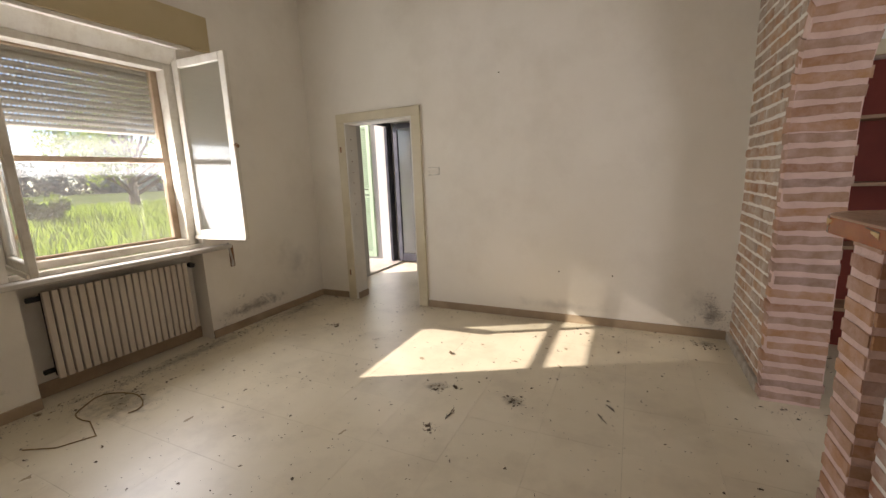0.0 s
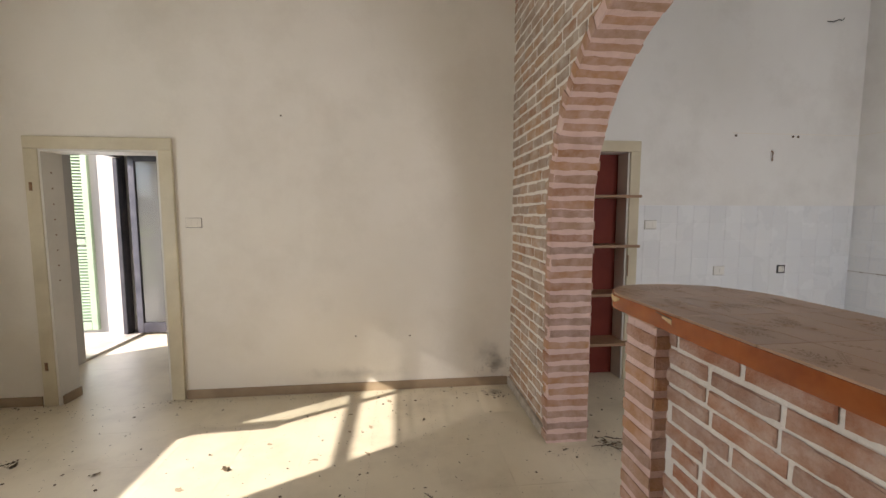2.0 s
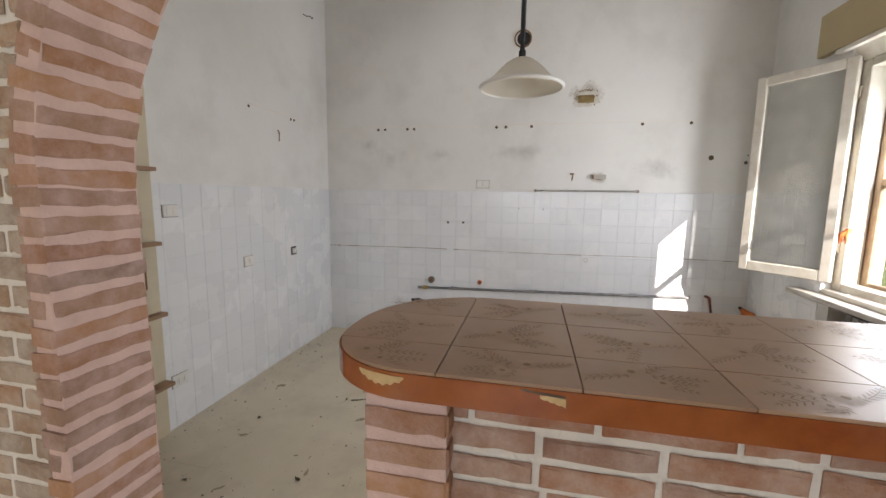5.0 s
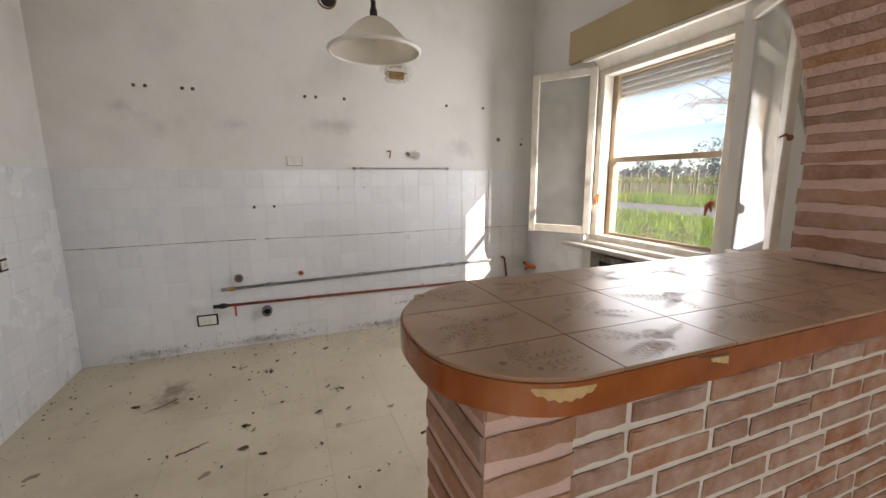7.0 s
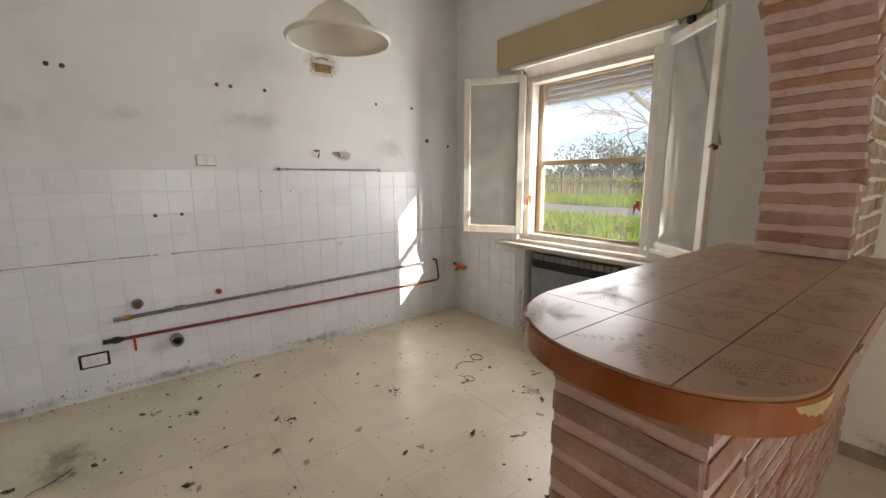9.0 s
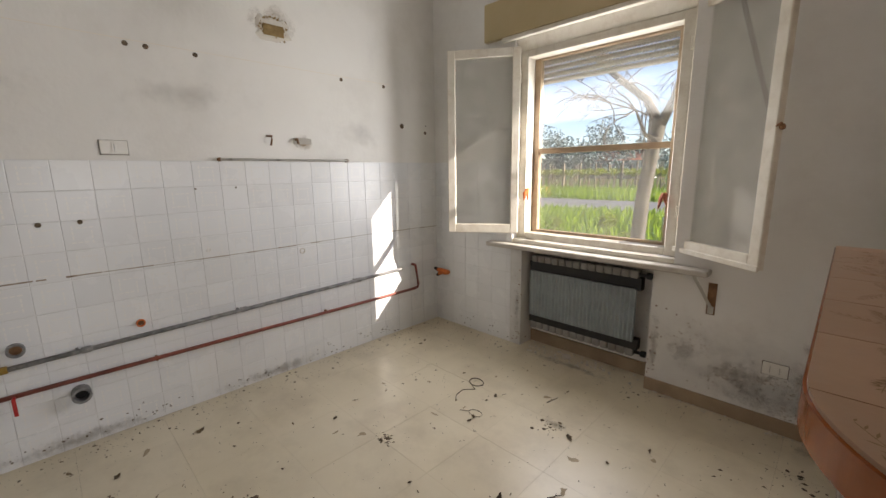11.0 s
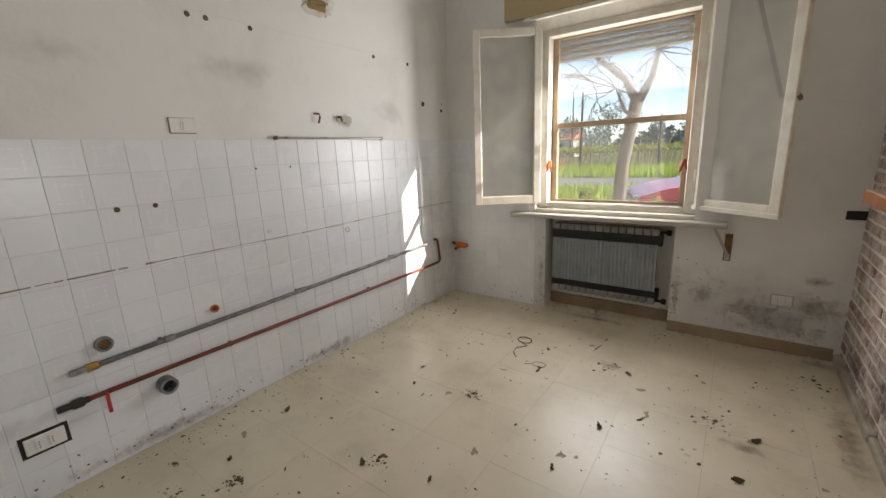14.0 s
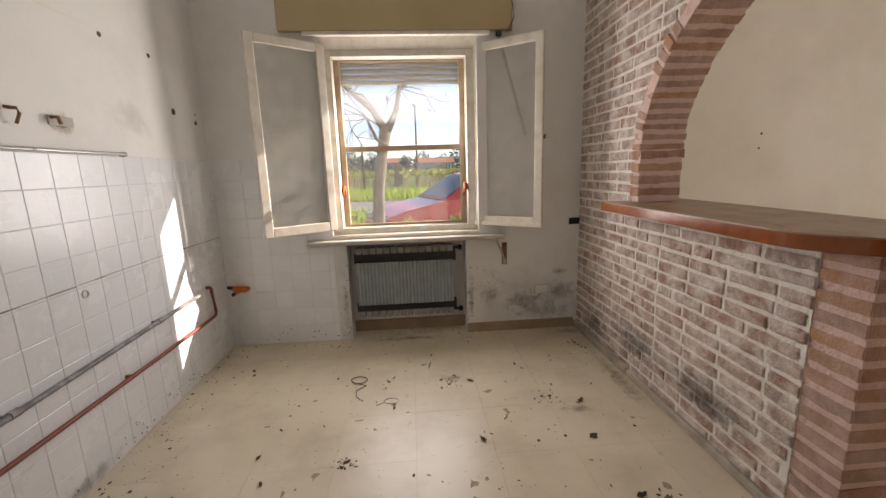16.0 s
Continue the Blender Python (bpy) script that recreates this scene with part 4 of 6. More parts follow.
# ---- skirtings ----
bm = bmesh.new()
box(bm, -1.73, PX0 - 0.031, YN - 0.013, YN, 0, 0.072, 0.002)
box(bm, XW, -2.76, YN - 0.013, YN, 0, 0.072, 0.002)
solid("baseboard_north", bm, M_SKIRT, "scuffed brown skirting along the plaster", "baseboard", kind="structure")
bm = bmesh.new()
box(bm, XW, XW + 0.013, YS, n0, 0, 0.072, 0.002)
box(bm, XW, XW + 0.013, n1, YN - 0.014, 0, 0.072, 0.002)
box(bm, XW - 0.17, XW - 0.157, n0, n1, 0, 0.10, 0.002)
solid("baseboard_west", bm, M_SKIRT, "scuffed brown skirting along the plaster", "baseboard", kind="structure")
bm = bmesh.new()
box(bm, PX1 + 0.036, 2.08, YS, YS + 0.013, 0, 0.085, 0.002)
box(bm, 2.08, 3.07, YS - 0.17, YS - 0.157, 0, 0.10, 0.002)
solid("baseboard_south", bm, M_SKIRT, "brown skirting with crumbling plaster", "baseboard", kind="structure")

bm = bmesh.new()
box(bm, XW + 0.014, PX0 - 0.001, YS, YS + 0.013, 0, 0.072, 0.002)
solid("baseboard_south_living", bm, M_SKIRT, "scuffed brown skirting along the plaster", "baseboard", kind="structure")

# ---- doorways in the north wall ----
door = thing("door_1", "open doorway with a cream timber casing and no leaf", "doorway", pose(-2.235, YN, 0), kind="structure")
bm = bmesh.new()
box(bm, -0.50, -0.405, -0.028, 0.0, 0, 1.92, 0.004)
box(bm, 0.405, 0.50, -0.028, 0.0, 0, 1.92, 0.004)
box(bm, -0.50, 0.50, -0.030, 0.0, 1.9205, 2.01, 0.004)
part("casing", bm, M_CASING, door, "cream painted door casing")
bm = bmesh.new()
box(bm, -0.405, -0.390, -0.02, NT + 0.01, 0.0, 1.905)
box(bm, 0.390, 0.405, -0.02, NT + 0.01, 0.0, 1.905)
box(bm, -0.405, 0.405, -0.02, NT + 0.01, 1.905, 1.92)
part("lining", bm, M_LINING, door, "white painted door lining")
for z in (0.28, 1.62):
    bm = bmesh.new()
    box(bm, -0.47, -0.452, -0.034, -0.0285, z, z + 0.06)
    part("hinge", bm, M_RUST, door, "rusty hinge plate")
for i in range(8):
    bm = bmesh.new()
    z = 0.95 + i * 0.115
    tube(bm, [(-0.391, 0.06, z), (-0.386, 0.06, z)], 0.006, 6)
    part("screw", bm, M_RUST, door)
bm = bmesh.new()
box(bm, -0.39, -0.375, 0.0, NT + 0.01, 0, 0.07)
part("kick_block", bm, M_SKIRT, door)

nic = thing("door_2", "blocked doorway turned into a shelf recess with red back panel", "shelf recess", pose(1.52, YN, 0), kind="structure")
bm = bmesh.new()
box(bm, 0.36, 0.45, -0.024, 0.0, 0, 1.97, 0.004)
box(bm, -0.38, -0.36, -0.024, 0.0, 0, 1.97, 0.004)
box(bm, -0.38, 0.45, -0.026, 0.0, 1.9705, 2.06, 0.004)
part("casing", bm, M_CASING, nic, "cream painted door casing")
bm = bmesh.new()
box(bm, 0.345, 0.36, -0.01, NT - 0.012, 0, 1.965)
box(bm, -0.36, -0.345, -0.01, NT - 0.012, 0, 1.965)
part("lining", bm, M_LINING, nic, "white painted lining")
bm = bmesh.new()
box(bm, -0.36, 0.36, NT - 0.012, NT + 0.02, 0, 1.97)
part("back_panel", bm, M_REDPANEL, nic, "dark red lacquered panel")
for z, d in ((1.61, 0.05), (1.19, 0.05), (0.775, 0.055), (0.35, 0.07)):
    bm = bmesh.new()
    box(bm, -0.345, 0.345, -0.025, NT - 0.014, z - 0.022, z)
    box(bm, -0.345, 0.44, -0.025 - d, -0.025, z - 0.022, z)
    part("shelf", bm, M_SHELF, nic, "bare brown wooden shelf")
bm = bmesh.new()
box(bm, 0.362, 0.372, -0.0275, -0.0245, 0.92, 1.10)
part("lock_plate", bm, M_RUST, nic, "rusty lock plate")

# ---- pendant lamp ----
lamp = thing("pendant_lamp", "pendant lamp with an opal glass bell shade and black coiled cord", "pendant lamp", pose(2.565, 1.655, ZC))
zr = 2.105 - ZC
bm = bmesh.new()
prof = [(0.238, 0.0), (0.226, 0.012), (0.200, 0.030), (0.165, 0.060), (0.132, 0.096), (0.096, 0.130), (0.056, 0.156), (0.022, 0.168)]
prof = [(r, zr + z) for r, z in prof]
lathe(bm, prof + [(r - 0.005 if r > 0.03 else 0.017, z - 0.004) for r, z in prof[::-1]], 40)
part("shade", bm, M_LAMPG, lamp, "opal glass bell shade", smooth=True)
bm = bmesh.new()
lathe(bm, [(0.235, zr - 0.009), (0.245, zr - 0.004), (0.247, zr + 0.005), (0.238, zr + 0.014), (0.229, zr + 0.004), (0.235, zr - 0.009)], 40)
part("rim", bm, M_PLASTIC, lamp, "cream glass rim", smooth=True)
bm = bmesh.new()
lathe(bm, [(0.0005, zr + 0.155), (0.02, zr + 0.155), (0.02, zr + 0.20), (0.013, zr + 0.215), (0.013, zr + 0.245), (0.0005, zr + 0.25)], 16)
part("holder", bm, M_BLACK, lamp, "black lamp holder")
bm = bmesh.new()
bmesh.ops.create_uvsphere(bm, u_segments=16, v_segments=10, radius=0.03, matrix=Matrix.Translation((0, 0, zr + 0.085)))
tube(bm, [(0, 0, zr + 0.105), (0, 0, zr + 0.155)], 0.014, 12)
part("bulb", bm, M_LAMPG, lamp, "unlit white bulb", smooth=True)
bm = bmesh.new()
turns, z0, z1 = 46, zr + 0.25, zr + 0.82
tube(bm, [(0.011 * math.cos(i * 2 * math.pi / 7), 0.011 * math.sin(i * 2 * math.pi / 7), z0 + (z1 - z0) * i / (turns * 7)) for i in range(turns * 7)], 0.0055, 5)
tube(bm, [(0, 0, z1), (0, 0, -0.03)], 0.004, 6)
part("cord", bm, M_CABLE, lamp, "black coiled cord")
bm = bmesh.new()
lathe(bm, [(0.0005, 0.0), (0.045, 0.0), (0.04, -0.02), (0.012, -0.05), (0.0005, -0.05)], 20)
part("ceiling_rose", bm, M_BLACK, lamp)


# ---- fittings on the walls ----
# pose of a wall: local x to the right as one faces it, local -y out of the wall, z up
def on_east(y, z):
    return pose(XE, y, z, 0, 0, -90)


def on_north(x, z):
    return pose(x, YN, z)


def on_south(x, z):
    return pose(x, YS, z, 0, 0, 180)


TT = 0.007      # how far the tiles stand out


def plate(name, m, w, h, lift, label, kind_, dark=False, cover=None):
    t = thing(name, label, "socket" if "socket" in name else "switch", m)
    if dark:
        bm = bmesh.new()
        box(bm, -w / 2 - 0.014, w / 2 + 0.014, -lift - 0.002, -0.0005, -h / 2 - 0.012, h / 2 + 0.012)
        part("box_rim", bm, M_BLACK, t, "dark broken edge of the recess")
    bm = bmesh.new()
    box(bm, -w / 2, w / 2, -lift - 0.010, -lift - 0.0025 if dark else -0.0005, -h / 2, h / 2, 0.003)
    part("plate", bm, cover or M_PLASTIC, t, "yellowed white plastic plate")
    if not dark:
        # thin dark edge round the plate, a little wider below
        bm = bmesh.new()
        box(bm, -w / 2 - 0.003, w / 2 + 0.003, -lift - 0.0015, -0.0003, -h / 2 - 0.0035, h / 2 + 0.002)
        part("dirt_gap", bm, M_DIRT, t, "dark edge round the plate, wider below")
    for i in range(kind_):
        x = (i - (kind_ - 1) / 2) * 0.042
        bm = bmesh.new()
        box(bm, x - 0.011, x + 0.011, -lift - 0.014, -lift - 0.0105, -h * 0.30, h * 0.30, 0.002)
        ins = part("insert", bm, cover or M_PLASTIC, t)
        if "socket" in name:
            for dz_ in (-0.012, 0, 0.012):
                bm = bmesh.new()
                tube(bm, [(x, -lift - 0.0155, dz_), (x, -lift - 0.0142, dz_)], 0.0026, 6)
                part("pin_hole", bm, M_BLACK, ins)
    return t


plate("light_switch", on_north(-1.615, 1.385), 0.11, 0.07, 0.0, "old cream double switch on the plaster by the doorway", 2, cover=M_WALL_L)
plate("light_switch", on_north(2.09, 1.36), 0.105, 0.07, TT, "white switch plate on the tiles", 2)
plate("wall_socket", on_north(2.755, 0.952), 0.10, 0.075, TT, "white socket plate on the tiles", 1)
plate("wall_socket", on_north(3.365, 0.955), 0.055, 0.05, TT, "small socket with a dark broken surround", 1, True)
plate("wall_socket", on_north(2.075, 0.30), 0.115, 0.075, TT, "low white socket plate on the tiles", 2)
plate("wall_socket", on_east(2.045, 1.592), 0.118, 0.072, 0.0, "white socket plate above the tiles", 1)
plate("wall_socket", on_east(2.815, 0.272), 0.13, 0.075, TT, "double socket in a dark broken frame", 2, True)
plate("wall_socket", on_south(1.43, 0.36), 0.11, 0.07, 0.0, "grimy socket plate low on the damp plaster", 2)
t = thing("blind_plate", "black blanking plate on the white plaster", "blanking plate", on_south(1.155, 0.945))
bm = bmesh.new()
box(bm, -0.045, 0.045, -0.012, -0.0005, -0.027, 0.027, 0.003)
part("plate", bm, M_BLACK, t)


def strap_box(m, label):
    t = thing("strap_winder", label, "strap winder", m)
    bm = bmesh.new()
    box(bm, -0.022, 0.022, -0.004, -0.0005, -0.095, 0.095)
    part("backplate", bm, M_RUST, t, "dark rusty slot")
    bm = bmesh.new()
    box(bm, -0.015, 0.015, -0.006, -0.0042, -0.09, -0.045)
    part("cover", bm, M_STRAP, t, "grey metal cover")
    bm = bmesh.new()
    vs = [bm.verts.new(p) for p in ((-0.010, -0.008, -0.05), (0.010, -0.008, -0.05), (-0.075, -0.08, 0.14), (-0.095, -0.08, 0.14), (-0.010, -0.010, -0.05), (0.010, -0.010, -0.05), (-0.075, -0.082, 0.14), (-0.095, -0.082, 0.14))]
    for f in ((0, 1, 2, 3), (7, 6, 5, 4), (0, 4, 5, 1), (1, 5, 6, 2), (2, 6, 7, 3), (3, 7, 4, 0)):
        bm.faces.new([vs[i] for i in f])
    part("strap", bm, M_STRAP, t, "frayed grey strap")


strap_box(on_south(1.755, 0.69), "broken shutter strap winder under the sill")
strap_box(pose(XW, 2.56, 0.69, 0, 0, 90), "broken shutter strap winder under the sill")


def wall_hole(m, r, label, material=None, lift=0.0):
    t = thing("wall_plug", label, "wall plug", m, "plugs and holes in the kitchen walls")
    bm = bmesh.new()
    tube(bm, [(0, -0.0005, 0), (0, -lift - 0.004, 0)], [r, r * 0.85], 9)
    part("plug", bm, material or M_DIRT, t)


for y in (3.13, 3.057, 2.82, 2.75, 1.93, 1.84, 1.602, 0.637, 0.245):
    wall_hole(on_east(y, 2.13), 0.014, "dark plug hole where a wall cabinet hung")
for y, z, r in ((0.065, 1.832, 0.022), (-0.205, 1.79, 0.015), (-0.215, 1.85, 0.006)):
    wall_hole(on_east(y, z), r, "dark broken plug hole in the plaster")
for y, z, r in ((2.388, 1.21, 0.014), (2.233, 1.211, 0.013), (1.69, 1.36, 0.006), (1.46, 1.36, 0.006)):
    wall_hole(on_east(y, z), r, "dark plug hole in a tile", lift=TT)
for x in (2.85, 3.40, 3.45):
    wall_hole(on_north(x, 2.13), 0.012, "dark plug hole where a wall cabinet hung")
for x, z in ((-0.42, 0.46), (0.02, 0.45), (-0.95, 2.2)):
    wall_hole(on_north(x, z), 0.007, "small nail hole in the plaster")
for x, z in ((0.30, 1.62), (-0.45, 1.62), (-0.44, 1.50), (0.1, 2.35)):
    wall_hole(on_south(x, z), 0.010, "small nail hole in the plaster")

t = thing("broken_vent_hole", "broken hole with brown edges in the plaster", "hole", on_east(1.125, 2.372))
bm = bmesh.new()
rnd = random.Random(3)
ringv = []
for k in range(22):
    a = 2 * math.pi * k / 22
    ringv.append(((0.105 + rnd.uniform(-0.02, 0.02)) * max(-1, min(1, 1.25 * math.cos(a))), (0.068 + rnd.uniform(-0.014, 0.014)) * max(-1, min(1, 1.25 * math.sin(a)))))
va = [bm.verts.new((x, -0.0005, z)) for x, z in ringv]
vb = [bm.verts.new((x * 0.82, -0.008, z * 0.8)) for x, z in ringv]
for k in range(22):
    bm.faces.new((va[k], va[(k + 1) % 22], vb[(k + 1) % 22], vb[k]))
bm.faces.new(vb)
part("broken_edge", bm, M_CRUMB, t, "crumbling plaster edge")
bm = bmesh.new()
for k in range(60):
    a, q = rnd.uniform(0, 6.28), 1 + abs(rnd.gauss(0, 0.22))
    cx, cz, s = 0.085 * q * math.cos(a), 0.055 * q * math.sin(a) + 0.008, rnd.uniform(0.003, 0.013)
    rg = [bm.verts.new((cx + s * rnd.uniform(0.5, 1.3) * math.cos(j * 1.05), -0.0085 if q < 1.1 else -0.0012, cz + 0.7 * s * rnd.uniform(0.5, 1.3) * math.sin(j * 1.05))) for j in range(6)]
    bm.faces.new(rg[::-1])
part("brown_stain", bm, M_HOLE, t, "brown stains round the hole")
bm = bmesh.new()
box(bm, -0.07, 0.065, -0.013, -0.0085, -0.045, 0.022)
part("recess", bm, M_HOLE, t, "brown rotten wood in the hole")
bm = bmesh.new()
box(bm, -0.075, 0.07, -0.02, -0.0085, -0.012, 0.012, 0.003)
part("batten", bm, M_HOLE, t, "broken batten")

t = thing("flue_hole", "round black flue hole with a dark rim", "flue hole", on_east(1.71, 2.915))
bm = bmesh.new()
for r0, r1, y0, y1 in ((0.068, 0.080, -0.012, -0.0005),):
    a = [[bm.verts.new((r * math.cos(2 * math.pi * k / 28), y, r * math.sin(2 * math.pi * k / 28))) for k in range(28)] for r, y in ((r0, y1), (r0, y0), (r1, y0), (r1, y1))]
    for p, q in zip(a, a[1:]):
        for k in range(28):
            bm.faces.new((p[k], p[(k + 1) % 28], q[(k + 1) % 28], q[k]))
part("rim", bm, M_RUST, t, "reddish rim")
bm = bmesh.new()
tube(bm, [(0.008, -0.0005, 0), (0.008, -0.003, 0)], 0.0605, 28)
part("opening", bm, M_BLACK, t)

# towel rail
t = thing("towel_rail", "dull chrome rail along the top of the tiles", "rail", on_east(1.10, 1.535))
bm = bmesh.new()
tube(bm, [(-0.44, -0.028, 0), (0.46, -0.028, 0)], 0.008, 10)
part("bar", bm, M_CHROME, t)
for x in (-0.44, 0.46):
    bm = bmesh.new()
    tube(bm, [(x, -0.0005, 0), (x, -0.03, 0)], 0.012, 10)
    part("bracket", bm, M_RUST, t, "rusty bracket")
t = thing("wall_hook", "rusty screw hook in the plaster", "hook", on_east(1.215, 1.66))
bm = bmesh.new()
tube(bm, [(0, -0.0005, 0.03), (0, -0.03, 0.03), (0.005, -0.035, 0.01), (0, -0.02, -0.03)], 0.006, 6)
tube(bm, [(-0.02, -0.006, 0.032), (0.02, -0.006, 0.032)], 0.007, 6)
part("hook", bm, M_RUST, t)
t = thing("wall_bracket", "rusty bracket in a stained patch of plaster", "bracket", on_east(1.0, 1.667))
bm = bmesh.new()
box(bm, -0.05, 0.085, -0.006, -0.0005, -0.022, 0.02, 0.004)
part("stained_plate", bm, M_STRAP, t)
bm = bmesh.new()
tube(bm, [(-0.035, -0.006, 0.01), (-0.035, -0.035, 0.01), (-0.03, -0.04, -0.02)], 0.008, 6)
part("stub", bm, M_RUST, t)
t = thing("wall_wire", "loose dark wire end sticking out of the plaster", "wire", on_north(3.72, 3.12))
bm = bmesh.new()
tube(bm, [(-0.07, -0.0005, -0.005), (-0.05, -0.03, -0.02), (0, -0.035, 0.0), (0.04, -0.03, -0.005), (0.07, -0.02, 0.02)], 0.004, 5)
part("wire", bm, M_CABLE, t)
t = thing("wall_hook", "thin dark hook in the plaster", "hook", on_north(3.20, 1.96))
bm = bmesh.new()
tube(bm, [(0, -0.0005, 0.045), (0.002, -0.014, 0.03), (0.0, -0.014, -0.045)], 0.0055, 6)
part("hook", bm, M_RUST, t)

# water pipes on the tiles
XP = XE - TT - 0.024
pip = thing("water_pipe", "grey water pipe flaking paint, clipped to the tiles", "pipe", pose(XP, 1.4, 0.56))
bm = bmesh.new()
tube(bm, [(0, 1.22, -0.03), (0, 0.4, -0.012), (0, -0.4, 0.008), (0, -1.26, 0.03)], 0.0125, 10)
part("pipe", bm, M_STEELP, pip, smooth=True)
bm = bmesh.new()
tube(bm, [(0, 1.19, -0.029), (0, 1.235, -0.030)], 0.019, 6)
part("brass_nut", bm, M_BRASS, pip, "brass fitting")
bm = bmesh.new()
tube(bm, [(0, 1.235, -0.030), (0, 1.29, -0.031)], 0.014, 10)
part("stub", bm, M_STEELP, pip)
for y in (0.9, 0.1, -0.8):
    bm = bmesh.new()
    tube(bm, [(0, y - 0.02, -0.0235 * y), (0, y + 0.02, -0.0245 * y)], 0.017, 10)
    part("coupling", bm, M_STEELP, pip)
    bm = bmesh.new()
    box(bm, -0.002, 0.0235, y + 0.03, y + 0.042, -0.0235 * y - 0.015, -0.0235 * y + 0.015)
    part("clip", bm, M_STEELP, pip)

pip = thing("gas_pipe", "rusty red gas pipe along the tiles with red lever valve", "pipe", pose(XP, 1.4, 0.38))
bm = bmesh.new()
tube(bm, [(0, 1.25, 0.008), (0, 0.3, 0.004), (0, -0.8, -0.003), (0, -1.40, -0.004), (0, -1.44, 0.002), (0, -1.45, 0.03), (0, -1.425, 0.19), (0, -1.42, 0.215), (0, -1.40, 0.226), (0.022, -1.395, 0.226)], 0.0115, 10)
part("pipe", bm, M_REDP, pip, smooth=True)
bm = bmesh.new()
tube(bm, [(0, 1.25, 0.008), (0, 1.36, 0.008)], 0.015, 10)
tube(bm, [(0, 1.27, 0.008), (0, 1.31, 0.008)], 0.022, 10)
part("valve_body", bm, M_BLACK, pip, "dark valve body")
bm = bmesh.new()
box(bm, -0.03, -0.024, 1.185, 1.20, -0.085, 0.005, 0.002)
tube(bm, [(-0.012, 1.19, 0.008), (-0.03, 1.19, 0.004)], 0.007, 8)
part("lever", bm, M_RED, pip, "red lever")
for y in (0.6, -0.5):
    bm = bmesh.new()
    box(bm, -0.002, 0.0235, y, y + 0.012, -0.012, 0.016)
    part("clip", bm, M_RUST, pip)


def rosette(name, m, r, material, label, depth, bore=None):
    t = thing(name, label, "pipe fitting", m)
    bm = bmesh.new()
    a = [[bm.verts.new((q * math.cos(2 * math.pi * k / 22), y, q * math.sin(2 * math.pi * k / 22))) for k in range(22)] for q, y in ((r, -0.0005), (r, -depth), (r * 0.72, -depth), (r * 0.70, -depth * 0.35))]
    for p, q in zip(a, a[1:]):
        for k in range(22):
            bm.faces.new((p[k], p[(k + 1) % 22], q[(k + 1) % 22], q[k]))
    bm.faces.new(a[-1])
    part("collar", bm, material, t)
    bm = bmesh.new()
    tube(bm, [(0, -depth * 0.3, 0), (0, -depth * 0.42, 0)], r * 0.66, 20)
    part("bore", bm, bore or M_BLACK, t)


rosette("drain_stub", on_east(2.352, 0.305), 0.042, M_STEELP, "open grey drain stub with a black bore", 0.07)
rosette("water_outlet", on_east(2.552, 0.612), 0.035, M_STEELP, "corroded grey water outlet", 0.03, M_RUST)
rosette("water_outlet", on_east(2.052, 0.612), 0.022, M_ORANGE, "small orange capped water outlet", 0.02, M_RUST)
rosette("water_outlet", on_east(1.05, 0.885), 0.020, M_CRUMB, "small broken outlet in the tiles", 0.012, M_ORANGE)
rosette("water_outlet", on_east(1.66, 0.98), 0.012, M_PLASTIC, "small capped outlet in the tiles", 0.012)

t = thing("wrapped_tap", "tap wrapped in orange tape with black ends", "tap", on_south(3.95, 0.50))
bm = bmesh.new()
tube(bm, [(0.06, -0.0075, -0.005), (0.05, -0.045, 0), (-0.01, -0.06, 0.012), (-0.035, -0.062, 0.018)], [0.02, 0.026, 0.023, 0.018], 10)
tube(bm, [(0.02, -0.055, 0.0), (-0.02, -0.062, -0.022)], 0.019, 9)
part("body", bm, M_ORANGE, t, smooth=True)
for p, q in (((-0.035, -0.062, 0.018), (-0.075, -0.066, 0.028)), ((-0.02, -0.062, -0.022), (-0.045, -0.062, -0.042))):
    bm = bmesh.new()
    tube(bm, [p, q], [0.018, 0.012], 9)
    part("end", bm, M_BLACK, t)

# loose shutter strap hanging beside the kitchen window, with its guide
t = thing("loose_strap", "loose grey shutter strap hanging slantwise beside the window", "strap", on_south(1.80, 2.40))
bm = bmesh.new()
vsx = [bm.verts.new(p) for p in ((-0.012, -0.012, 0.0), (0.012, -0.012, 0.0), (0.232, -0.012, -0.75), (0.208, -0.012, -0.75), (-0.012, -0.009, 0.0), (0.012, -0.009, 0.0), (0.232, -0.009, -0.75), (0.208, -0.009, -0.75))]
for f in ((0, 1, 2, 3), (7, 6, 5, 4), (0, 4, 5, 1), (1, 5, 6, 2), (2, 6, 7, 3), (3, 7, 4, 0)):
    bm.faces.new([vsx[k] for k in f])
part("band", bm, M_STRAP, t)
bm = bmesh.new()
box(bm, -0.02, 0.02, -0.05, -0.0005, -0.012, 0.026, 0.004)
part("guide", bm, M_BLACK, t, "black strap guide")
t = thing("loose_wire", "thin black wire hanging from the shutter box", "wire", on_south(1.72, 2.43))
bm = bmesh.new()
tube(bm, [(0.0, -0.048, 0.26), (0.02, -0.052, 0.16), (0.03, -0.05, 0.08), (0.0, -0.047, 0.02), (-0.03, -0.046, -0.02)], 0.003, 5)
part("wire", bm, M_CABLE, t)

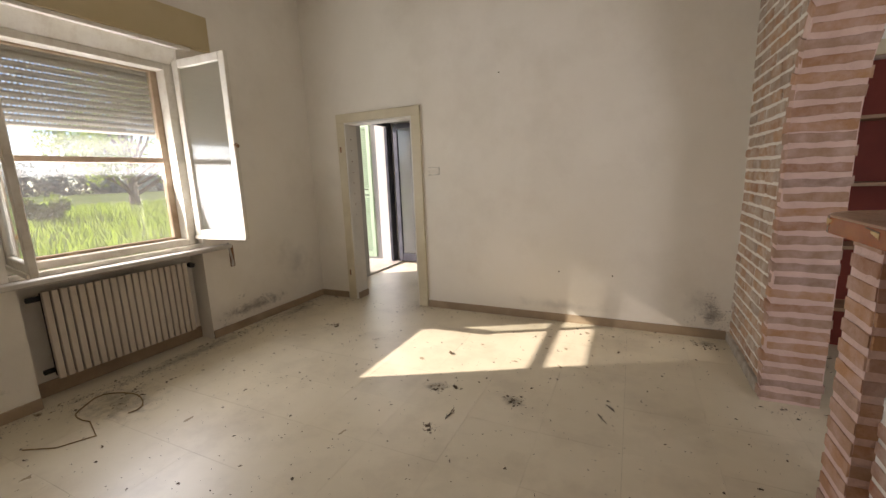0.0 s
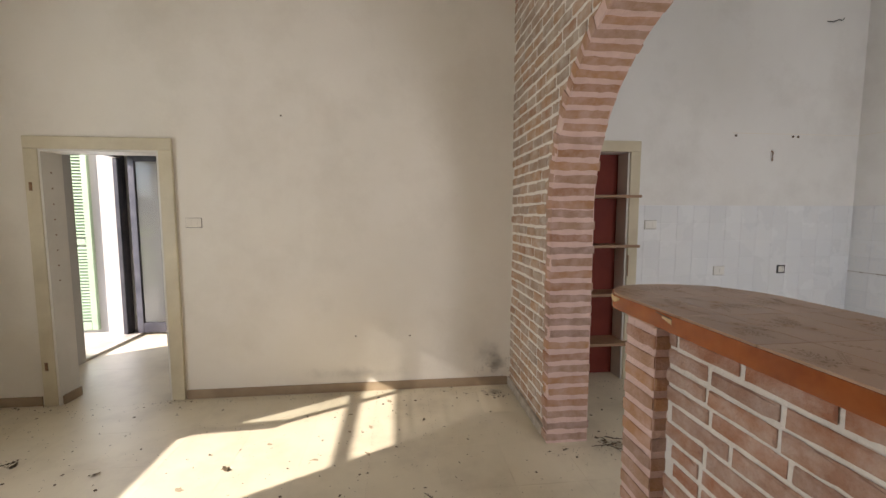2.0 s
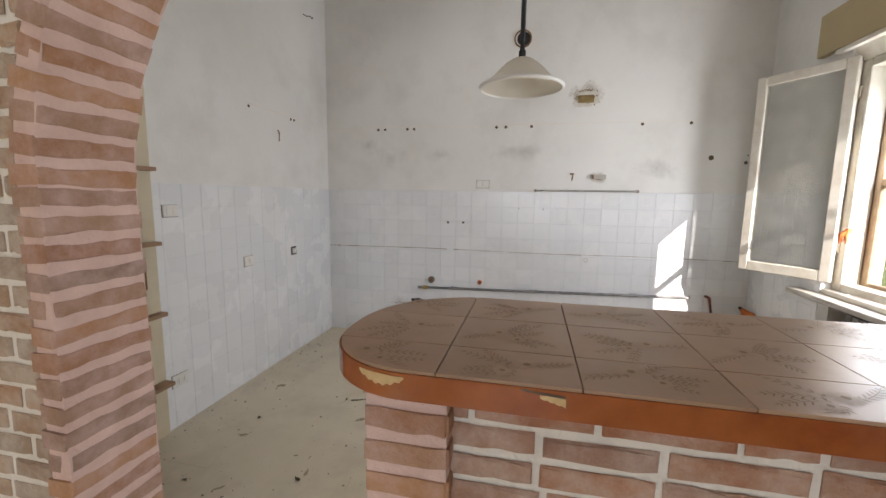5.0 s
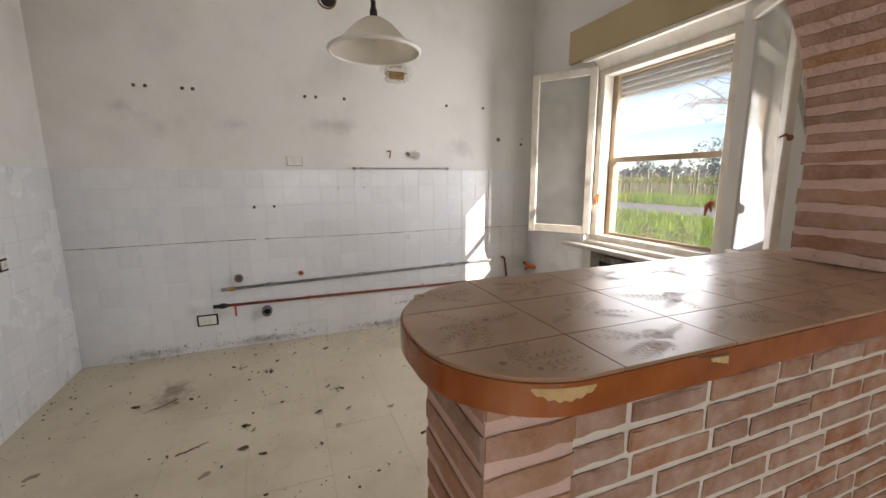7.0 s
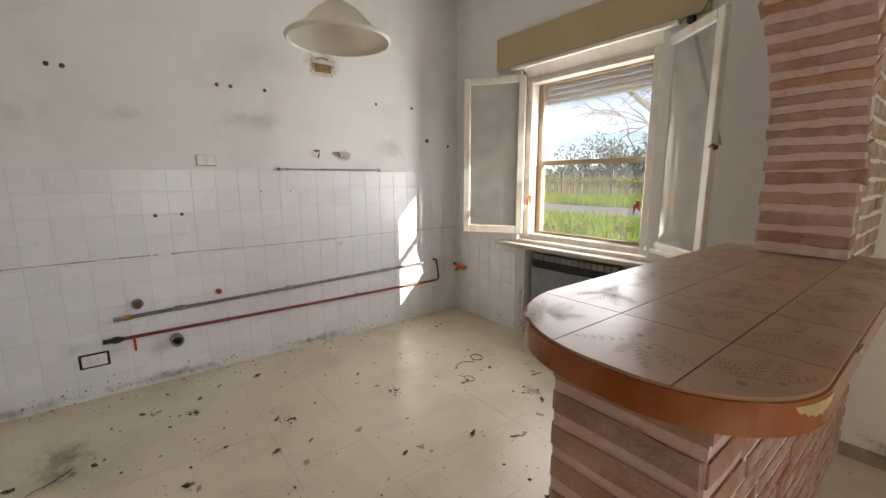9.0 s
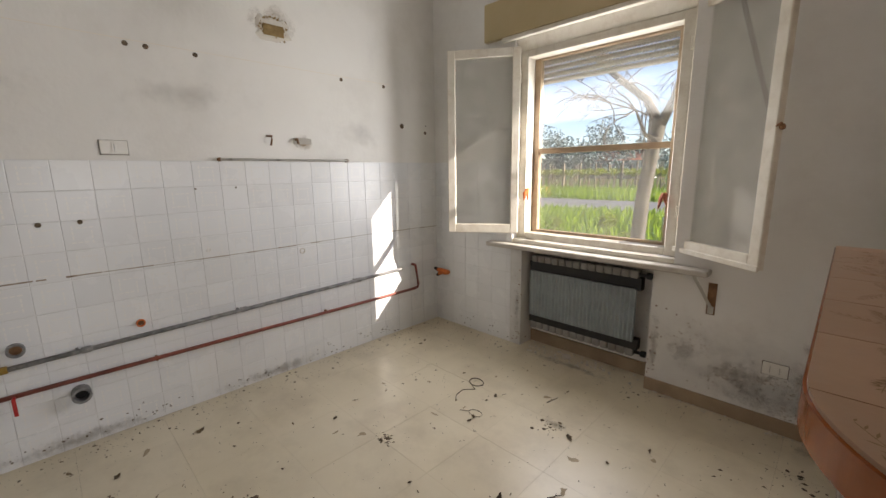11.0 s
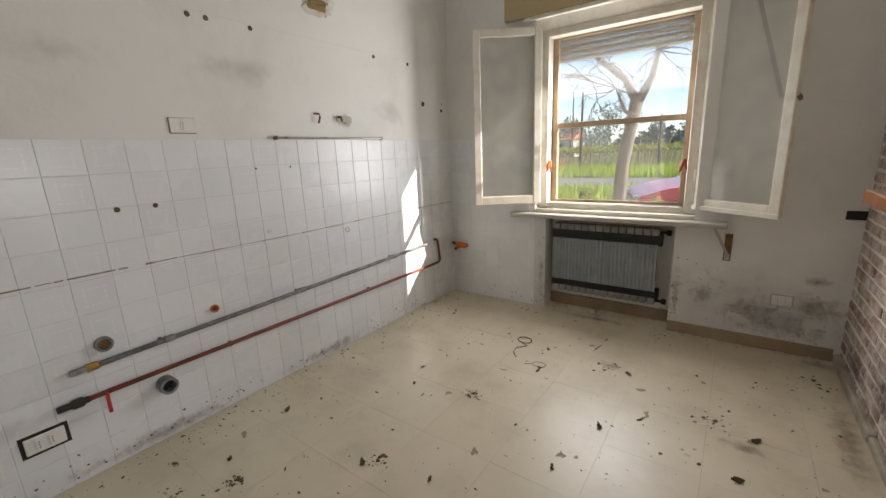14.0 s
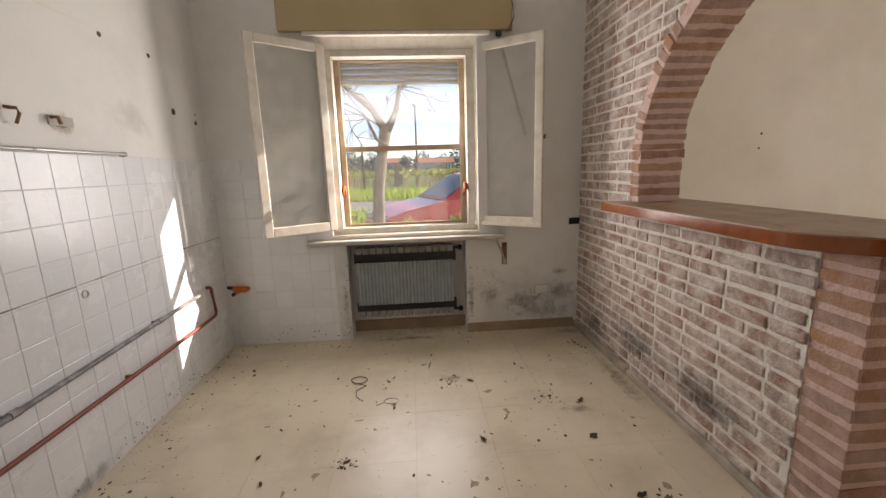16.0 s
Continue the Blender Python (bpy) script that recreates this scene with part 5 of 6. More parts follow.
# the torn joint left by the worktop on the tiles
bm = bmesh.new()
rnd = random.Random(9)
y = YN - 0.01
while y > YS + 0.05:
    ln = rnd.uniform(0.03, 0.14)
    if rnd.random() < 0.93:
        h = rnd.uniform(0.0015, 0.005) * (1.3 if y > 2 else 0.9)
        z = 0.935 + 0.004 * math.sin(y * 3)
        box(bm, XE - TT - 0.002, XE - TT + 0.001, max(y - ln, YS + 0.02), y, z - h, z + h * 0.4)
    y -= ln + rnd.uniform(0, 0.012)
solid("silicone_trace", bm, M_STAIN, "brown torn line where a worktop met on the tiles", "stain", kind="structure")
# faint outlines of the wall cabinets
bm = bmesh.new()
box(bm, XE - 0.0012, XE, 0.18, YN, 2.149, 2.1525)
box(bm, 2.82, XE - 0.002, YN - 0.0012, YN, 2.148, 2.153)
solid("trim_cabinet_line", bm, M_WALL_L, "faint dusty line where wall cabinets hung", "stain", kind="structure")

# ---- tiles ----
def tile_mesh(material, w, h, t=TT):
    bm = bmesh.new()
    a, b, c = w / 2, h / 2, 0.0025
    back = [bm.verts.new(p) for p in ((-a, 0, -b), (a, 0, -b), (a, 0, b), (-a, 0, b))]
    mid = [bm.verts.new(p) for p in ((-a, -t + 0.0015, -b), (a, -t + 0.0015, -b), (a, -t + 0.0015, b), (-a, -t + 0.0015, b))]
    fr = [bm.verts.new(p) for p in ((-a + c, -t, -b + c), (a - c, -t, -b + c), (a - c, -t, b - c), (-a + c, -t, b - c))]
    for p, q in ((back, mid), (mid, fr)):
        for k in range(4):
            bm.faces.new((p[k], p[(k + 1) % 4], q[(k + 1) % 4], q[k]))
    bm.faces.new(fr)
    return finish("tile", bm, material)


TP, TR = 0.1525, 10
TILE = tile_mesh(M_TILE, TP - 0.0014, TP - 0.0014)


def tile_wall(parent, on, a0, a1, start, step, seed, backing):
    rnd = random.Random(seed)
    a = start
    while (a < a1 if step > 0 else a > a0):
        lo, hi = max(min(a, a + step), a0), min(max(a, a + step), a1)
        w = hi - lo
        if w > 0.012:
            for k in range(TR):
                m = on((lo + hi) / 2, (k + 0.5) * TP) @ Matrix.LocRotScale((0, 0, 0), Euler((rnd.uniform(-0.0015, 0.0015), 0, rnd.uniform(-0.0015, 0.0015))), (w / TP, 1, 1))
                piece("tile", TILE, parent, m)
        a += step
    backing()


def back_e():
    bm = bmesh.new()
    box(bm, XE - 0.004, XE, YS, YN, 0, TP * TR)
    part("grout", bm, M_GROUT, wall_e, "greyish tile grout")


def back_n():
    bm = bmesh.new()
    box(bm, 1.972, XE - 0.0045, YN - 0.004, YN, 0, TP * TR)
    part("grout", bm, M_GROUT_N, wall_n, "greyish tile grout")


def back_s():
    bm = bmesh.new()
    box(bm, 3.07, XE - 0.0045, YS, YS + 0.004, 0, 0.828)
    box(bm, KW[1], XE - 0.0045, YS, YS + 0.004, 0.828, TP * TR)
    part("grout", bm, M_GROUT, wall_south_k, "greyish tile grout")


tile_wall(wall_e, on_east, YS, YN, YN + TP - 0.02, -TP, 1, back_e)
tile_wall(wall_n, on_north, 1.975, XE - TT, XE - TT + TP - 0.04, -TP, 2, back_n)
tile_wall(wall_south_k, on_south, KW[1] + 0.005, XE - TT, XE - TT + TP - 0.07, -TP, 3, back_s)

# the faint rosette printed on the tiles of the long wall
M_PRINT = surf("tile_print", (0.845, 0.84, 0.82), (0.88, 0.875, 0.855), 9, 0.2, 0.0)
vs, fs = [], []
rnd = random.Random(31)
for i in range(26):
    for k in range(TR):
        cy, cz = YN + TP - 0.02 - (i + 0.5) * TP, (k + 0.5) * TP
        if YS + TP / 2 < cy < YN - TP / 2 and rnd.random() < 0.85:
            for j in range(12):
                a = 2 * math.pi * (j + 0.5) / 12
                r_ = 0.047 if j % 3 == 1 else 0.041
                c0, s0 = math.cos(a), math.sin(a)
                ly, lz = cy + r_ * max(-0.92, min(0.92, 1.15 * c0)), cz + r_ * max(-0.92, min(0.92, 1.15 * s0))
                w, h = (0.009, 0.0035) if abs(s0) > abs(c0) else (0.0035, 0.009)
                o = len(vs)
                vs.extend(((XE - TT - 0.0005, ly - w, lz - h), (XE - TT - 0.0005, ly - w, lz + h), (XE - TT - 0.0005, ly + w, lz + h), (XE - TT - 0.0005, ly + w, lz - h)))
                fs.append((o, o + 1, o + 2, o + 3))
me = bpy.data.meshes.new("tile_print")
me.from_pydata(vs, [], fs)
me.materials.append(M_PRINT)
tagged(new("tile_print", me), "faint cream rosettes printed on the white tiles", "tile print", kind="stuff")

# ---- floor tiles ----
FT = 0.40
bm = bmesh.new()
a = FT / 2 - 0.0004
vb = [bm.verts.new(p) for p in ((-a, -a, -0.004), (a, -a, -0.004), (a, a, -0.004), (-a, a, -0.004))]
vt = [bm.verts.new(p) for p in ((-a, -a, 0), (a, -a, 0), (a, a, 0), (-a, a, 0))]
bm.faces.new(vt)
for k in range(4):
    bm.faces.new((vb[k], vb[(k + 1) % 4], vt[(k + 1) % 4], vt[k]))
FTILE = finish("floor_tile", bm, M_FLOOR)
x = 0.15 - 9 * FT
while x < XE:
    y = 0.02 - 2 * FT
    while y < NRY:
        x0, x1, y0, y1 = max(x, XW - WT + 0.1), min(x + FT, XE), max(y, YS - 0.2), min(y + FT, NRY)
        inside = x1 - x0 > 0.01 and y1 - y0 > 0.01 and (y0 < YN + 0.2 or x0 < 0.2)
        if inside:
            piece("floor_tile", FTILE, floor, Matrix.LocRotScale(((x0 + x1) / 2, (y0 + y1) / 2, random.uniform(-0.0006, 0.0)), Euler((0, 0, 0)), ((x1 - x0) / FT, (y1 - y0) / FT, 1)))
        y += FT
    x += FT

# ---- dirt on the floor ----
rnd = random.Random(21)


def free_floor(x, y):
    if PX0 - 0.05 < x < PX1 + 0.06 and (y > AC + AH - 0.05 or y < 1.95):
        return False
    return XW < x < XE - 0.02 and YS < y < YN - 0.02


vs, fs = [], []


def flake(x, y, s, h):
    """A small curled crumb lying on the floor."""
    n, o = rnd.randint(3, 6), len(vs)
    a0, sq = rnd.uniform(0, 6.28), rnd.uniform(0.15, 0.9)
    ring_ = []
    for k in range(n):
        a = a0 + 2 * math.pi * k / n
        r = s * rnd.uniform(0.5, 1.1)
        px, py = r * math.cos(a), r * sq * math.sin(a)
        ring_.append((x + px * math.cos(a0) - py * math.sin(a0), y + px * math.sin(a0) + py * math.cos(a0)))
    vs.extend((p[0], p[1], 0.0002) for p in ring_)
    vs.append((x, y, h))
    fs.extend((o + k, o + (k + 1) % n, o + n) for k in range(n))


for i in range(5200):
    x, y = rnd.uniform(XW, XE), rnd.uniform(YS, YN)
    if i % 3 == 0:
        side = rnd.choice("nsew")
        e = abs(rnd.gauss(0, 0.09))
        x = {"e": XE - 0.03 - e, "w": XW + 0.03 + e}.get(side, x)
        y = {"n": YN - 0.03 - e, "s": YS + 0.03 + e}.get(side, y)
    if free_floor(x, y):
        s = rnd.choice((0.0025, 0.003, 0.004, 0.005, 0.007, 0.014 if rnd.random() < 0.5 else 0.005))
        flake(x, y, s, s * rnd.uniform(0.15, 0.6))
for i in range(420):
    x, y, s = XW + 0.02 + abs(rnd.gauss(0, 0.14)), rnd.uniform(0.5, 3.3), rnd.choice((0.003, 0.004, 0.006, 0.009))
    if free_floor(x, y):
        flake(x, y, s, s * 0.3)
CLUSTERS = ((1.35, 2.68, 0.16), (1.28, 2.74, 0.14), (1.22, 2.78, 0.10), (-0.95, 2.25, 0.07), (-0.45, 2.27, 0.07), (-2.85, 1.45, 0.2), (1.25, 0.05, 0.15), (3.6, 2.55, 0.05), (3.45, 2.35, 0.05), (2.3, 0.5, 0.08), (1.75, 0.75, 0.07), (-0.8, 1.85, 0.04),
            (2.0, 2.35, 0.05), (3.0, 1.9, 0.05), (2.9, 1.2, 0.05), (1.5, 1.6, 0.06), (-2.35, 2.92, 0.06), (0.7, 3.5, 0.07), (0.95, 2.74, 0.10))
for cx, cy, r in CLUSTERS:
    for i in range(46):
        x, y = rnd.gauss(cx, r * 0.6), rnd.gauss(cy, r * 0.5)
        if free_floor(x, y):
            s = rnd.choice((0.002, 0.003, 0.004, 0.006, 0.010, 0.016))
            flake(x, y, s, s * rnd.uniform(0.15, 0.5))
me = bpy.data.meshes.new("floor_dirt")
me.from_pydata(vs, [], fs)
me.materials.append(M_DIRT)
tagged(new("floor_dirt", me), "scattered dark crumbs and flakes of dirt", "dirt", kind="stuff")

# larger dead leaves
leaf_rnd = random.Random(77)
for i, (x, y) in enumerate(((-2.34, 2.91), (-2.28, 2.89), (3.32, 2.18), (2.42, 2.05), (2.75, 2.45), (2.28, 0.42), (2.18, 0.50), (1.55, 0.82), (2.88, 0.66), (3.1, 1.35), (2.1, 1.95), (-0.83, 2.28), (-0.46, 2.24), (1.62, 1.15), (2.62, 2.9), (3.55, 2.75), (1.95, 0.55), (2.95, 2.25), (3.05, 1.95), (2.72, 1.86), (2.45, 2.35), (3.62, 2.6), (3.4, 1.5), (3.72, 1.9), (2.3, 1.5), (2.2, 1.1), (3.3, 0.9)) + tuple((leaf_rnd.uniform(1.35, 3.85), leaf_rnd.uniform(0.05, 3.3)) for q in range(36)) + tuple((leaf_rnd.uniform(-2.6, 0.6), leaf_rnd.uniform(0.6, 3.4)) for q in range(14))):
    bm = bmesh.new()
    s = rnd.choice((0.008, 0.011, 0.014, 0.018, 0.026))
    top_, bot = [], []
    for k in range(7):
        u = -1 + 2 * k / 6
        w = 0.62 * (1 - u * u) ** 0.5 * rnd.uniform(0.45, 1.15) + 0.02
        zc = 0.004 + 0.35 * s * (u * u) * 0.4
        top_.append(bm.verts.new((u * s, w * s * rnd.uniform(0.7, 1.2), zc + s * rnd.uniform(0.05, 0.25))))
        bot.append(bm.verts.new((u * s, -w * s * rnd.uniform(0.7, 1.2), 0.001 + s * rnd.uniform(0.0, 0.12))))
    for k in range(6):
        bm.faces.new((top_[k], top_[k + 1], bot[k + 1], bot[k]))
    g = bmesh.ops.solidify(bm, geom=list(bm.faces), thickness=0.0012)
    solid("dead_leaf", bm, M_LEAF_DRY, "curled brown dead leaf on the floor", "leaf", pose(x, y, 0.0015, 0, 0, rnd.uniform(0, 360)), "dead leaves on the floor")

# twigs and straw
for i, (x, y, ln) in enumerate(((1.36, 2.62, 0.26), (1.42, 2.74, 0.18), (1.28, 2.60, 0.14), (1.24, 2.72, 0.22), (1.33, 2.66, 0.24), (1.26, 2.82, 0.16), (1.38, 2.78, 0.2), (1.30, 2.74, 0.18), (2.60, 2.78, 0.16), (3.25, 2.9, 0.2), (2.05, 0.95, 0.07), (-0.75, 1.95, 0.13), (0.02, 2.3, 0.09), (0.1, 2.36, 0.07), (2.45, 0.28, 0.10))):
    bm = bmesh.new()
    q = [Vector((0, 0, 0.003))]
    for k in range(5):
        q.append(q[-1] + Vector((ln / 5, rnd.uniform(-0.2, 0.2) * ln / 3, 0)))
    tube(bm, q, [0.003, 0.0028, 0.0025, 0.002, 0.0018, 0.001], 5)
    for k in (1, 2, 3):
        tube(bm, [q[k], q[k] + Vector((ln * 0.12, rnd.choice((-1, 1)) * ln * 0.13, 0.002))], [0.002, 0.001], 4)
    solid("twig", bm, M_TWIG, "dry brown twig on the floor", "twig", pose(x, y, 0, 0, 0, rnd.uniform(0, 360)), "twigs on the floor")

# a coil of wire and a length of cable
bm = bmesh.new()
q = [(0.055 * math.cos(a * 0.35) * (1 + 0.03 * math.sin(a)), 0.045 * math.sin(a * 0.35), 0.004 + 0.0006 * a * 0.2) for a in range(32)]
q += [(0.07, -0.06, 0.004), (0.03, -0.13, 0.004), (0.06, -0.20, 0.004), (0.10, -0.23, 0.004)]
tube(bm, q, 0.0024, 5)
solid("wire_coil", bm, M_TWIG, "dark coil of wire lying on the floor", "wire", pose(2.93, 0.40, 0, 0, 0, 165))
bm = bmesh.new()
q = [(0.20 * math.cos(a * 0.3) * (1 + 0.15 * math.sin(a * 0.9)), 0.15 * math.sin(a * 0.3), 0.005) for a in range(18)] + [(0.28, -0.20, 0.005), (0.20, -0.34, 0.005), (0.05, -0.42, 0.005)]
tube(bm, q, 0.0035, 5)
solid("old_cable", bm, M_HOLE, "brown old cable coiled on the floor", "cable", pose(-2.75, 1.30, 0))
bm = bmesh.new()
q = [(0.045 * math.cos(a * 0.35), 0.03 * math.sin(a * 0.35), 0.003) for a in range(20)] + [(0.09, 0.04, 0.003)]
tube(bm, q, 0.0014, 5)
solid("wire_coil", bm, M_TWIG, "thin tangle of wire on the floor", "wire", pose(2.70, 0.68, 0))

# crumbs of plaster in and before the niche
bm = bmesh.new()
for i in range(70):
    x, y, s = rnd.gauss(2.6, 0.28), YS + rnd.uniform(-0.13, 0.06), rnd.uniform(0.003, 0.012)
    if 2.1 < x < 3.05:
        bmesh.ops.create_icosphere(bm, subdivisions=1, radius=s, matrix=Matrix.Translation((x, y, s * 0.6)))
for i in range(60):
    x, s = rnd.uniform(1.16, 2.06), rnd.uniform(0.002, 0.007)
    bmesh.ops.create_icosphere(bm, subdivisions=1, radius=s, matrix=Matrix.Translation((x, YS + 0.016 + abs(rnd.gauss(0, 0.018)), s * 0.6)))
solid("plaster_crumbs", bm, M_CRUMB, "white crumbs of fallen plaster", "rubble", kind="stuff")
bm = bmesh.new()
bmesh.ops.create_icosphere(bm, subdivisions=2, radius=0.03)
for v in bm.verts:
    v.co = Vector((v.co.x * 1.3, v.co.y, v.co.z * 0.7)) * rnd.uniform(0.85, 1.12)
solid("plaster_lump", bm, M_CRUMB, "white lump of fallen plaster below the radiator", "rubble", pose(2.66, YS - 0.03, 0.02))

# mould and damp patches low on the walls, each a thin flaking skin of its own
def blotch(m, w, h, seed, label, material, count=210, size=1.0):
    r = random.Random(seed)
    bm = bmesh.new()
    cs = [(r.gauss(0, w * 0.35), r.gauss(0, h * 0.35), r.uniform(0.01, 0.04)) for i in range(9)]
    for i in range(count):
        c0 = r.choice(cs)
        cx, cz = c0[0] + r.gauss(0, c0[2]) * 1.4, c0[1] + r.gauss(0, c0[2])
        s, n = size * r.uniform(0.0012, 0.006), r.randint(5, 7)
        c = bm.verts.new((cx, -0.0012, cz))
        rg = [bm.verts.new((cx + s * r.uniform(0.4, 1.4) * 1.4 * math.cos(2 * math.pi * k / n), -0.0007, cz + s * r.uniform(0.4, 1.4) * math.sin(2 * math.pi * k / n))) for k in range(n)]
        for k in range(n):
            bm.faces.new((rg[k], rg[(k + 1) % n], c))
    solid("wall_stain", bm, material, label, "stain", m, "mould on the walls", "stuff")


def stain_mat(name, colour, scale, gain, most):
    """A stain with ragged, soft edges: it thins out towards its rim and in patches."""
    m = surf(name, tuple(c * 0.8 for c in colour), tuple(c * 1.2 for c in colour), 18, 0.95, 0.1, 80, spec=0.1)
    n, l = m.node_tree.nodes, m.node_tree.links
    tc, geo = n.new("ShaderNodeTexCoord"), n.new("ShaderNodeNewGeometry")
    ln = n.new("ShaderNodeVectorMath")
    ln.operation = "LENGTH"
    l.new(tc.outputs["Object"], ln.inputs[0])
    no = n.new("ShaderNodeTexNoise")
    no.inputs["Scale"].default_value, no.inputs["Detail"].default_value, no.inputs["Roughness"].default_value = scale, 9, 0.7
    l.new(geo.outputs["Position"], no.inputs["Vector"])
    ra = n.new("ShaderNodeMath")
    ra.operation = "MULTIPLY_ADD"
    ra.inputs[1].default_value, ra.inputs[2].default_value = -0.5, -0.10
    l.new(ln.outputs["Value"], ra.inputs[0])
    ad = n.new("ShaderNodeMath")
    ad.operation = "ADD"
    l.new(ra.outputs[0], ad.inputs[0])
    l.new(no.outputs["Fac"], ad.inputs[1])
    mr = n.new("ShaderNodeMapRange")
    mr.interpolation_type = "SMOOTHSTEP"
    mr.inputs["From Min"].default_value, mr.inputs["From Max"].default_value = 0.05, 0.05 + gain
    mr.inputs["To Min"].default_value, mr.inputs["To Max"].default_value = 0.0, most
    l.new(ad.outputs[0], mr.inputs["Value"])
    l.new(mr.outputs[0], n["Principled BSDF"].inputs["Alpha"])
    return m


def stain(m, w, h, material, label, lift=0.0012):
    """A thin stained skin on a surface: x along it, z up, y into the wall."""
    bm = bmesh.new()
    bm.faces.new([bm.verts.new((x, 0, z)) for x, z in ((-1, -1), (1, -1), (1, 1), (-1, 1))])
    solid("wall_stain" if abs(m.col[2].z) > 0.5 else "floor_stain", bm, material, label, "stain", m @ Matrix.Translation((0, -lift, 0)) @ Matrix.Diagonal((w, 1, h, 1)), kind="stuff")


M_DAMP = stain_mat("damp_brown", (0.30, 0.24, 0.18), 15, 0.45, 0.48)
M_DAMPT = stain_mat("damp_tan", (0.50, 0.38, 0.25), 7, 0.35, 0.55)
M_SOOT = stain_mat("soot_grey", (0.38, 0.36, 0.33), 5, 0.5, 0.22)
M_CHAR = stain_mat("mould_black", (0.10, 0.09, 0.08), 30, 0.42, 0.6)
M_GRIME = stain_mat("floor_grime", (0.20, 0.155, 0.105), 15, 0.42, 0.42)
for x, z, w, h in ((1.28, 0.33, 0.30, 0.16), (1.60, 0.27, 0.30, 0.15), (1.87, 0.33, 0.15, 0.13), (1.45, 0.16, 0.45, 0.10)):
    stain(on_south(x, z), w, h, M_DAMP, "grey-brown mould on the damp plaster")
stain(pose(2.57, YS - 0.17, 0.42, 0, 0, 180), 0.55, 0.46, M_DAMP, "brown damp on the back of the radiator niche")
stain(on_south(2.045, 0.32), 0.05, 0.34, M_DAMP, "brown rot along the edge of the radiator niche")
stain(pose(3.105, YS, 0.32, 0, 0, 180), 0.05, 0.34, M_DAMP, "brown rot along the edge of the radiator niche", TT + 0.0012)
stain(on_south(1.27, 0.51), 0.12, 0.07, M_DAMPT, "tan damp patch on the plaster", 0.0016)
stain(on_south(1.6, 0.42), 0.55, 0.32, M_SOOT, "pale grey damp on the plaster", 0.0008)
stain(on_north(0.68, 0.28), 0.22, 0.26, M_SOOT, "grey damp marks by the brick pier")
stain(on_north(0.74, 0.18), 0.14, 0.14, M_DAMP, "brown damp marks by the brick pier", 0.0018)
stain(on_north(-0.4, 0.15), 0.8, 0.09, M_SOOT, "grey scuffs above the skirting")
stain(on_south(0.62, 0.10), 0.30, 0.16, M_CHAR, "dark brown damp stain at the foot of the plaster", 0.0145)
west = lambda y, z: pose(XW, y, z, 0, 0, 90)
stain(west(2.75, 0.17), 0.6, 0.11, M_DAMP, "brown damp marks above the skirting")
stain(west(3.3, 0.50), 0.42, 0.38, M_SOOT, "grey damp cloud in the corner of the room", 0.0018)
stain(west(0.85, 0.20), 0.22, 0.12, M_DAMP, "brown damp marks above the skirting")
for y, z, w, h in ((2.97, 1.86, 0.26, 0.17), (2.47, 1.88, 0.28, 0.12), (3.25, 1.98, 0.25, 0.15), (1.7, 1.9, 0.5, 0.13), (0.5, 1.72, 0.35, 0.2)):
    stain(on_east(y, z), w, h, M_SOOT, "smoky grey smudge on the plaster")
stain(on_east(1.125, 2.40), 0.24, 0.15, M_DAMPT, "brown stain round the broken hole", 0.0008)
stain(on_east(1.0, 1.66), 0.14, 0.07, M_DAMPT, "brown stain round the bracket")
for y, z, w, h in ((0.62, 0.25, 0.55, 0.20), (1.25, 0.24, 0.45, 0.18), (0.05, 0.16, 0.4, 0.15)):
    stain(pose(PX1, y, z, 0, 0, 90), w, h, M_CHAR, "black and grey mould low on the limed brick", 0.0092)
for y, w in ((3.25, 0.5), (2.4, 0.6), (1.3, 0.6)):
    stain(on_east(y, 0.04), w, 0.07, M_GRIME, "brown dirt low on the tiles", TT + 0.0012)
for y, z in ((2.9, 0.37), (2.72, 0.30)):
    stain(on_east(y, z), 0.16, 0.10, M_SOOT, "grey smear beside the valve on the tiles", TT + 0.0012)
for x, y, w, h in ((1.28, 2.72, 0.20, 0.16), (0.70, 3.55, 0.18, 0.12), (1.22, -0.22, 0.16, 0.12), (XW + 0.12, 2.0, 0.14, 1.1), (XW + 0.14, 3.1, 0.16, 0.5), (-2.75, 1.35, 0.5, 0.35), (-0.95, 2.25, 0.16, 0.10), (-0.45, 2.27, 0.12, 0.10), (3.35, 2.95, 0.45, 0.22), (2.6, YS + 0.06, 0.6, 0.07), (1.6, 0.9, 0.16, 0.08), (2.3, 0.45, 0.12, 0.08), (1.2, 0.6, 0.10, 0.6)):
    stain(pose(x, y, 0, -90), w, h, M_GRIME, "dark patch of trodden dirt on the floor", 0.0009)

M_MOULD = surf("mould", (0.42, 0.37, 0.31), (0.62, 0.57, 0.51), 30, 0.95, 0.2, 90)
for x, z, w, h, s in ((1.25, 0.30, 0.22, 0.16, 1), (1.55, 0.27, 0.25, 0.14, 2), (1.85, 0.38, 0.14, 0.12, 3), (1.3, 0.16, 0.3, 0.1, 6), (1.7, 0.2, 0.3, 0.1, 7)):
    blotch(on_south(x, z), w, h, s, "grey-brown mould on the damp plaster", M_MOULD, 70, 0.9)
blotch(on_north(0.72, 0.22), 0.2, 0.25, 4, "grey damp marks by the brick pier", M_MOULD)
blotch(pose(XW, 2.65, 0.16, 0, 0, 90), 0.5, 0.14, 5, "grey damp marks above the skirting", M_MOULD)

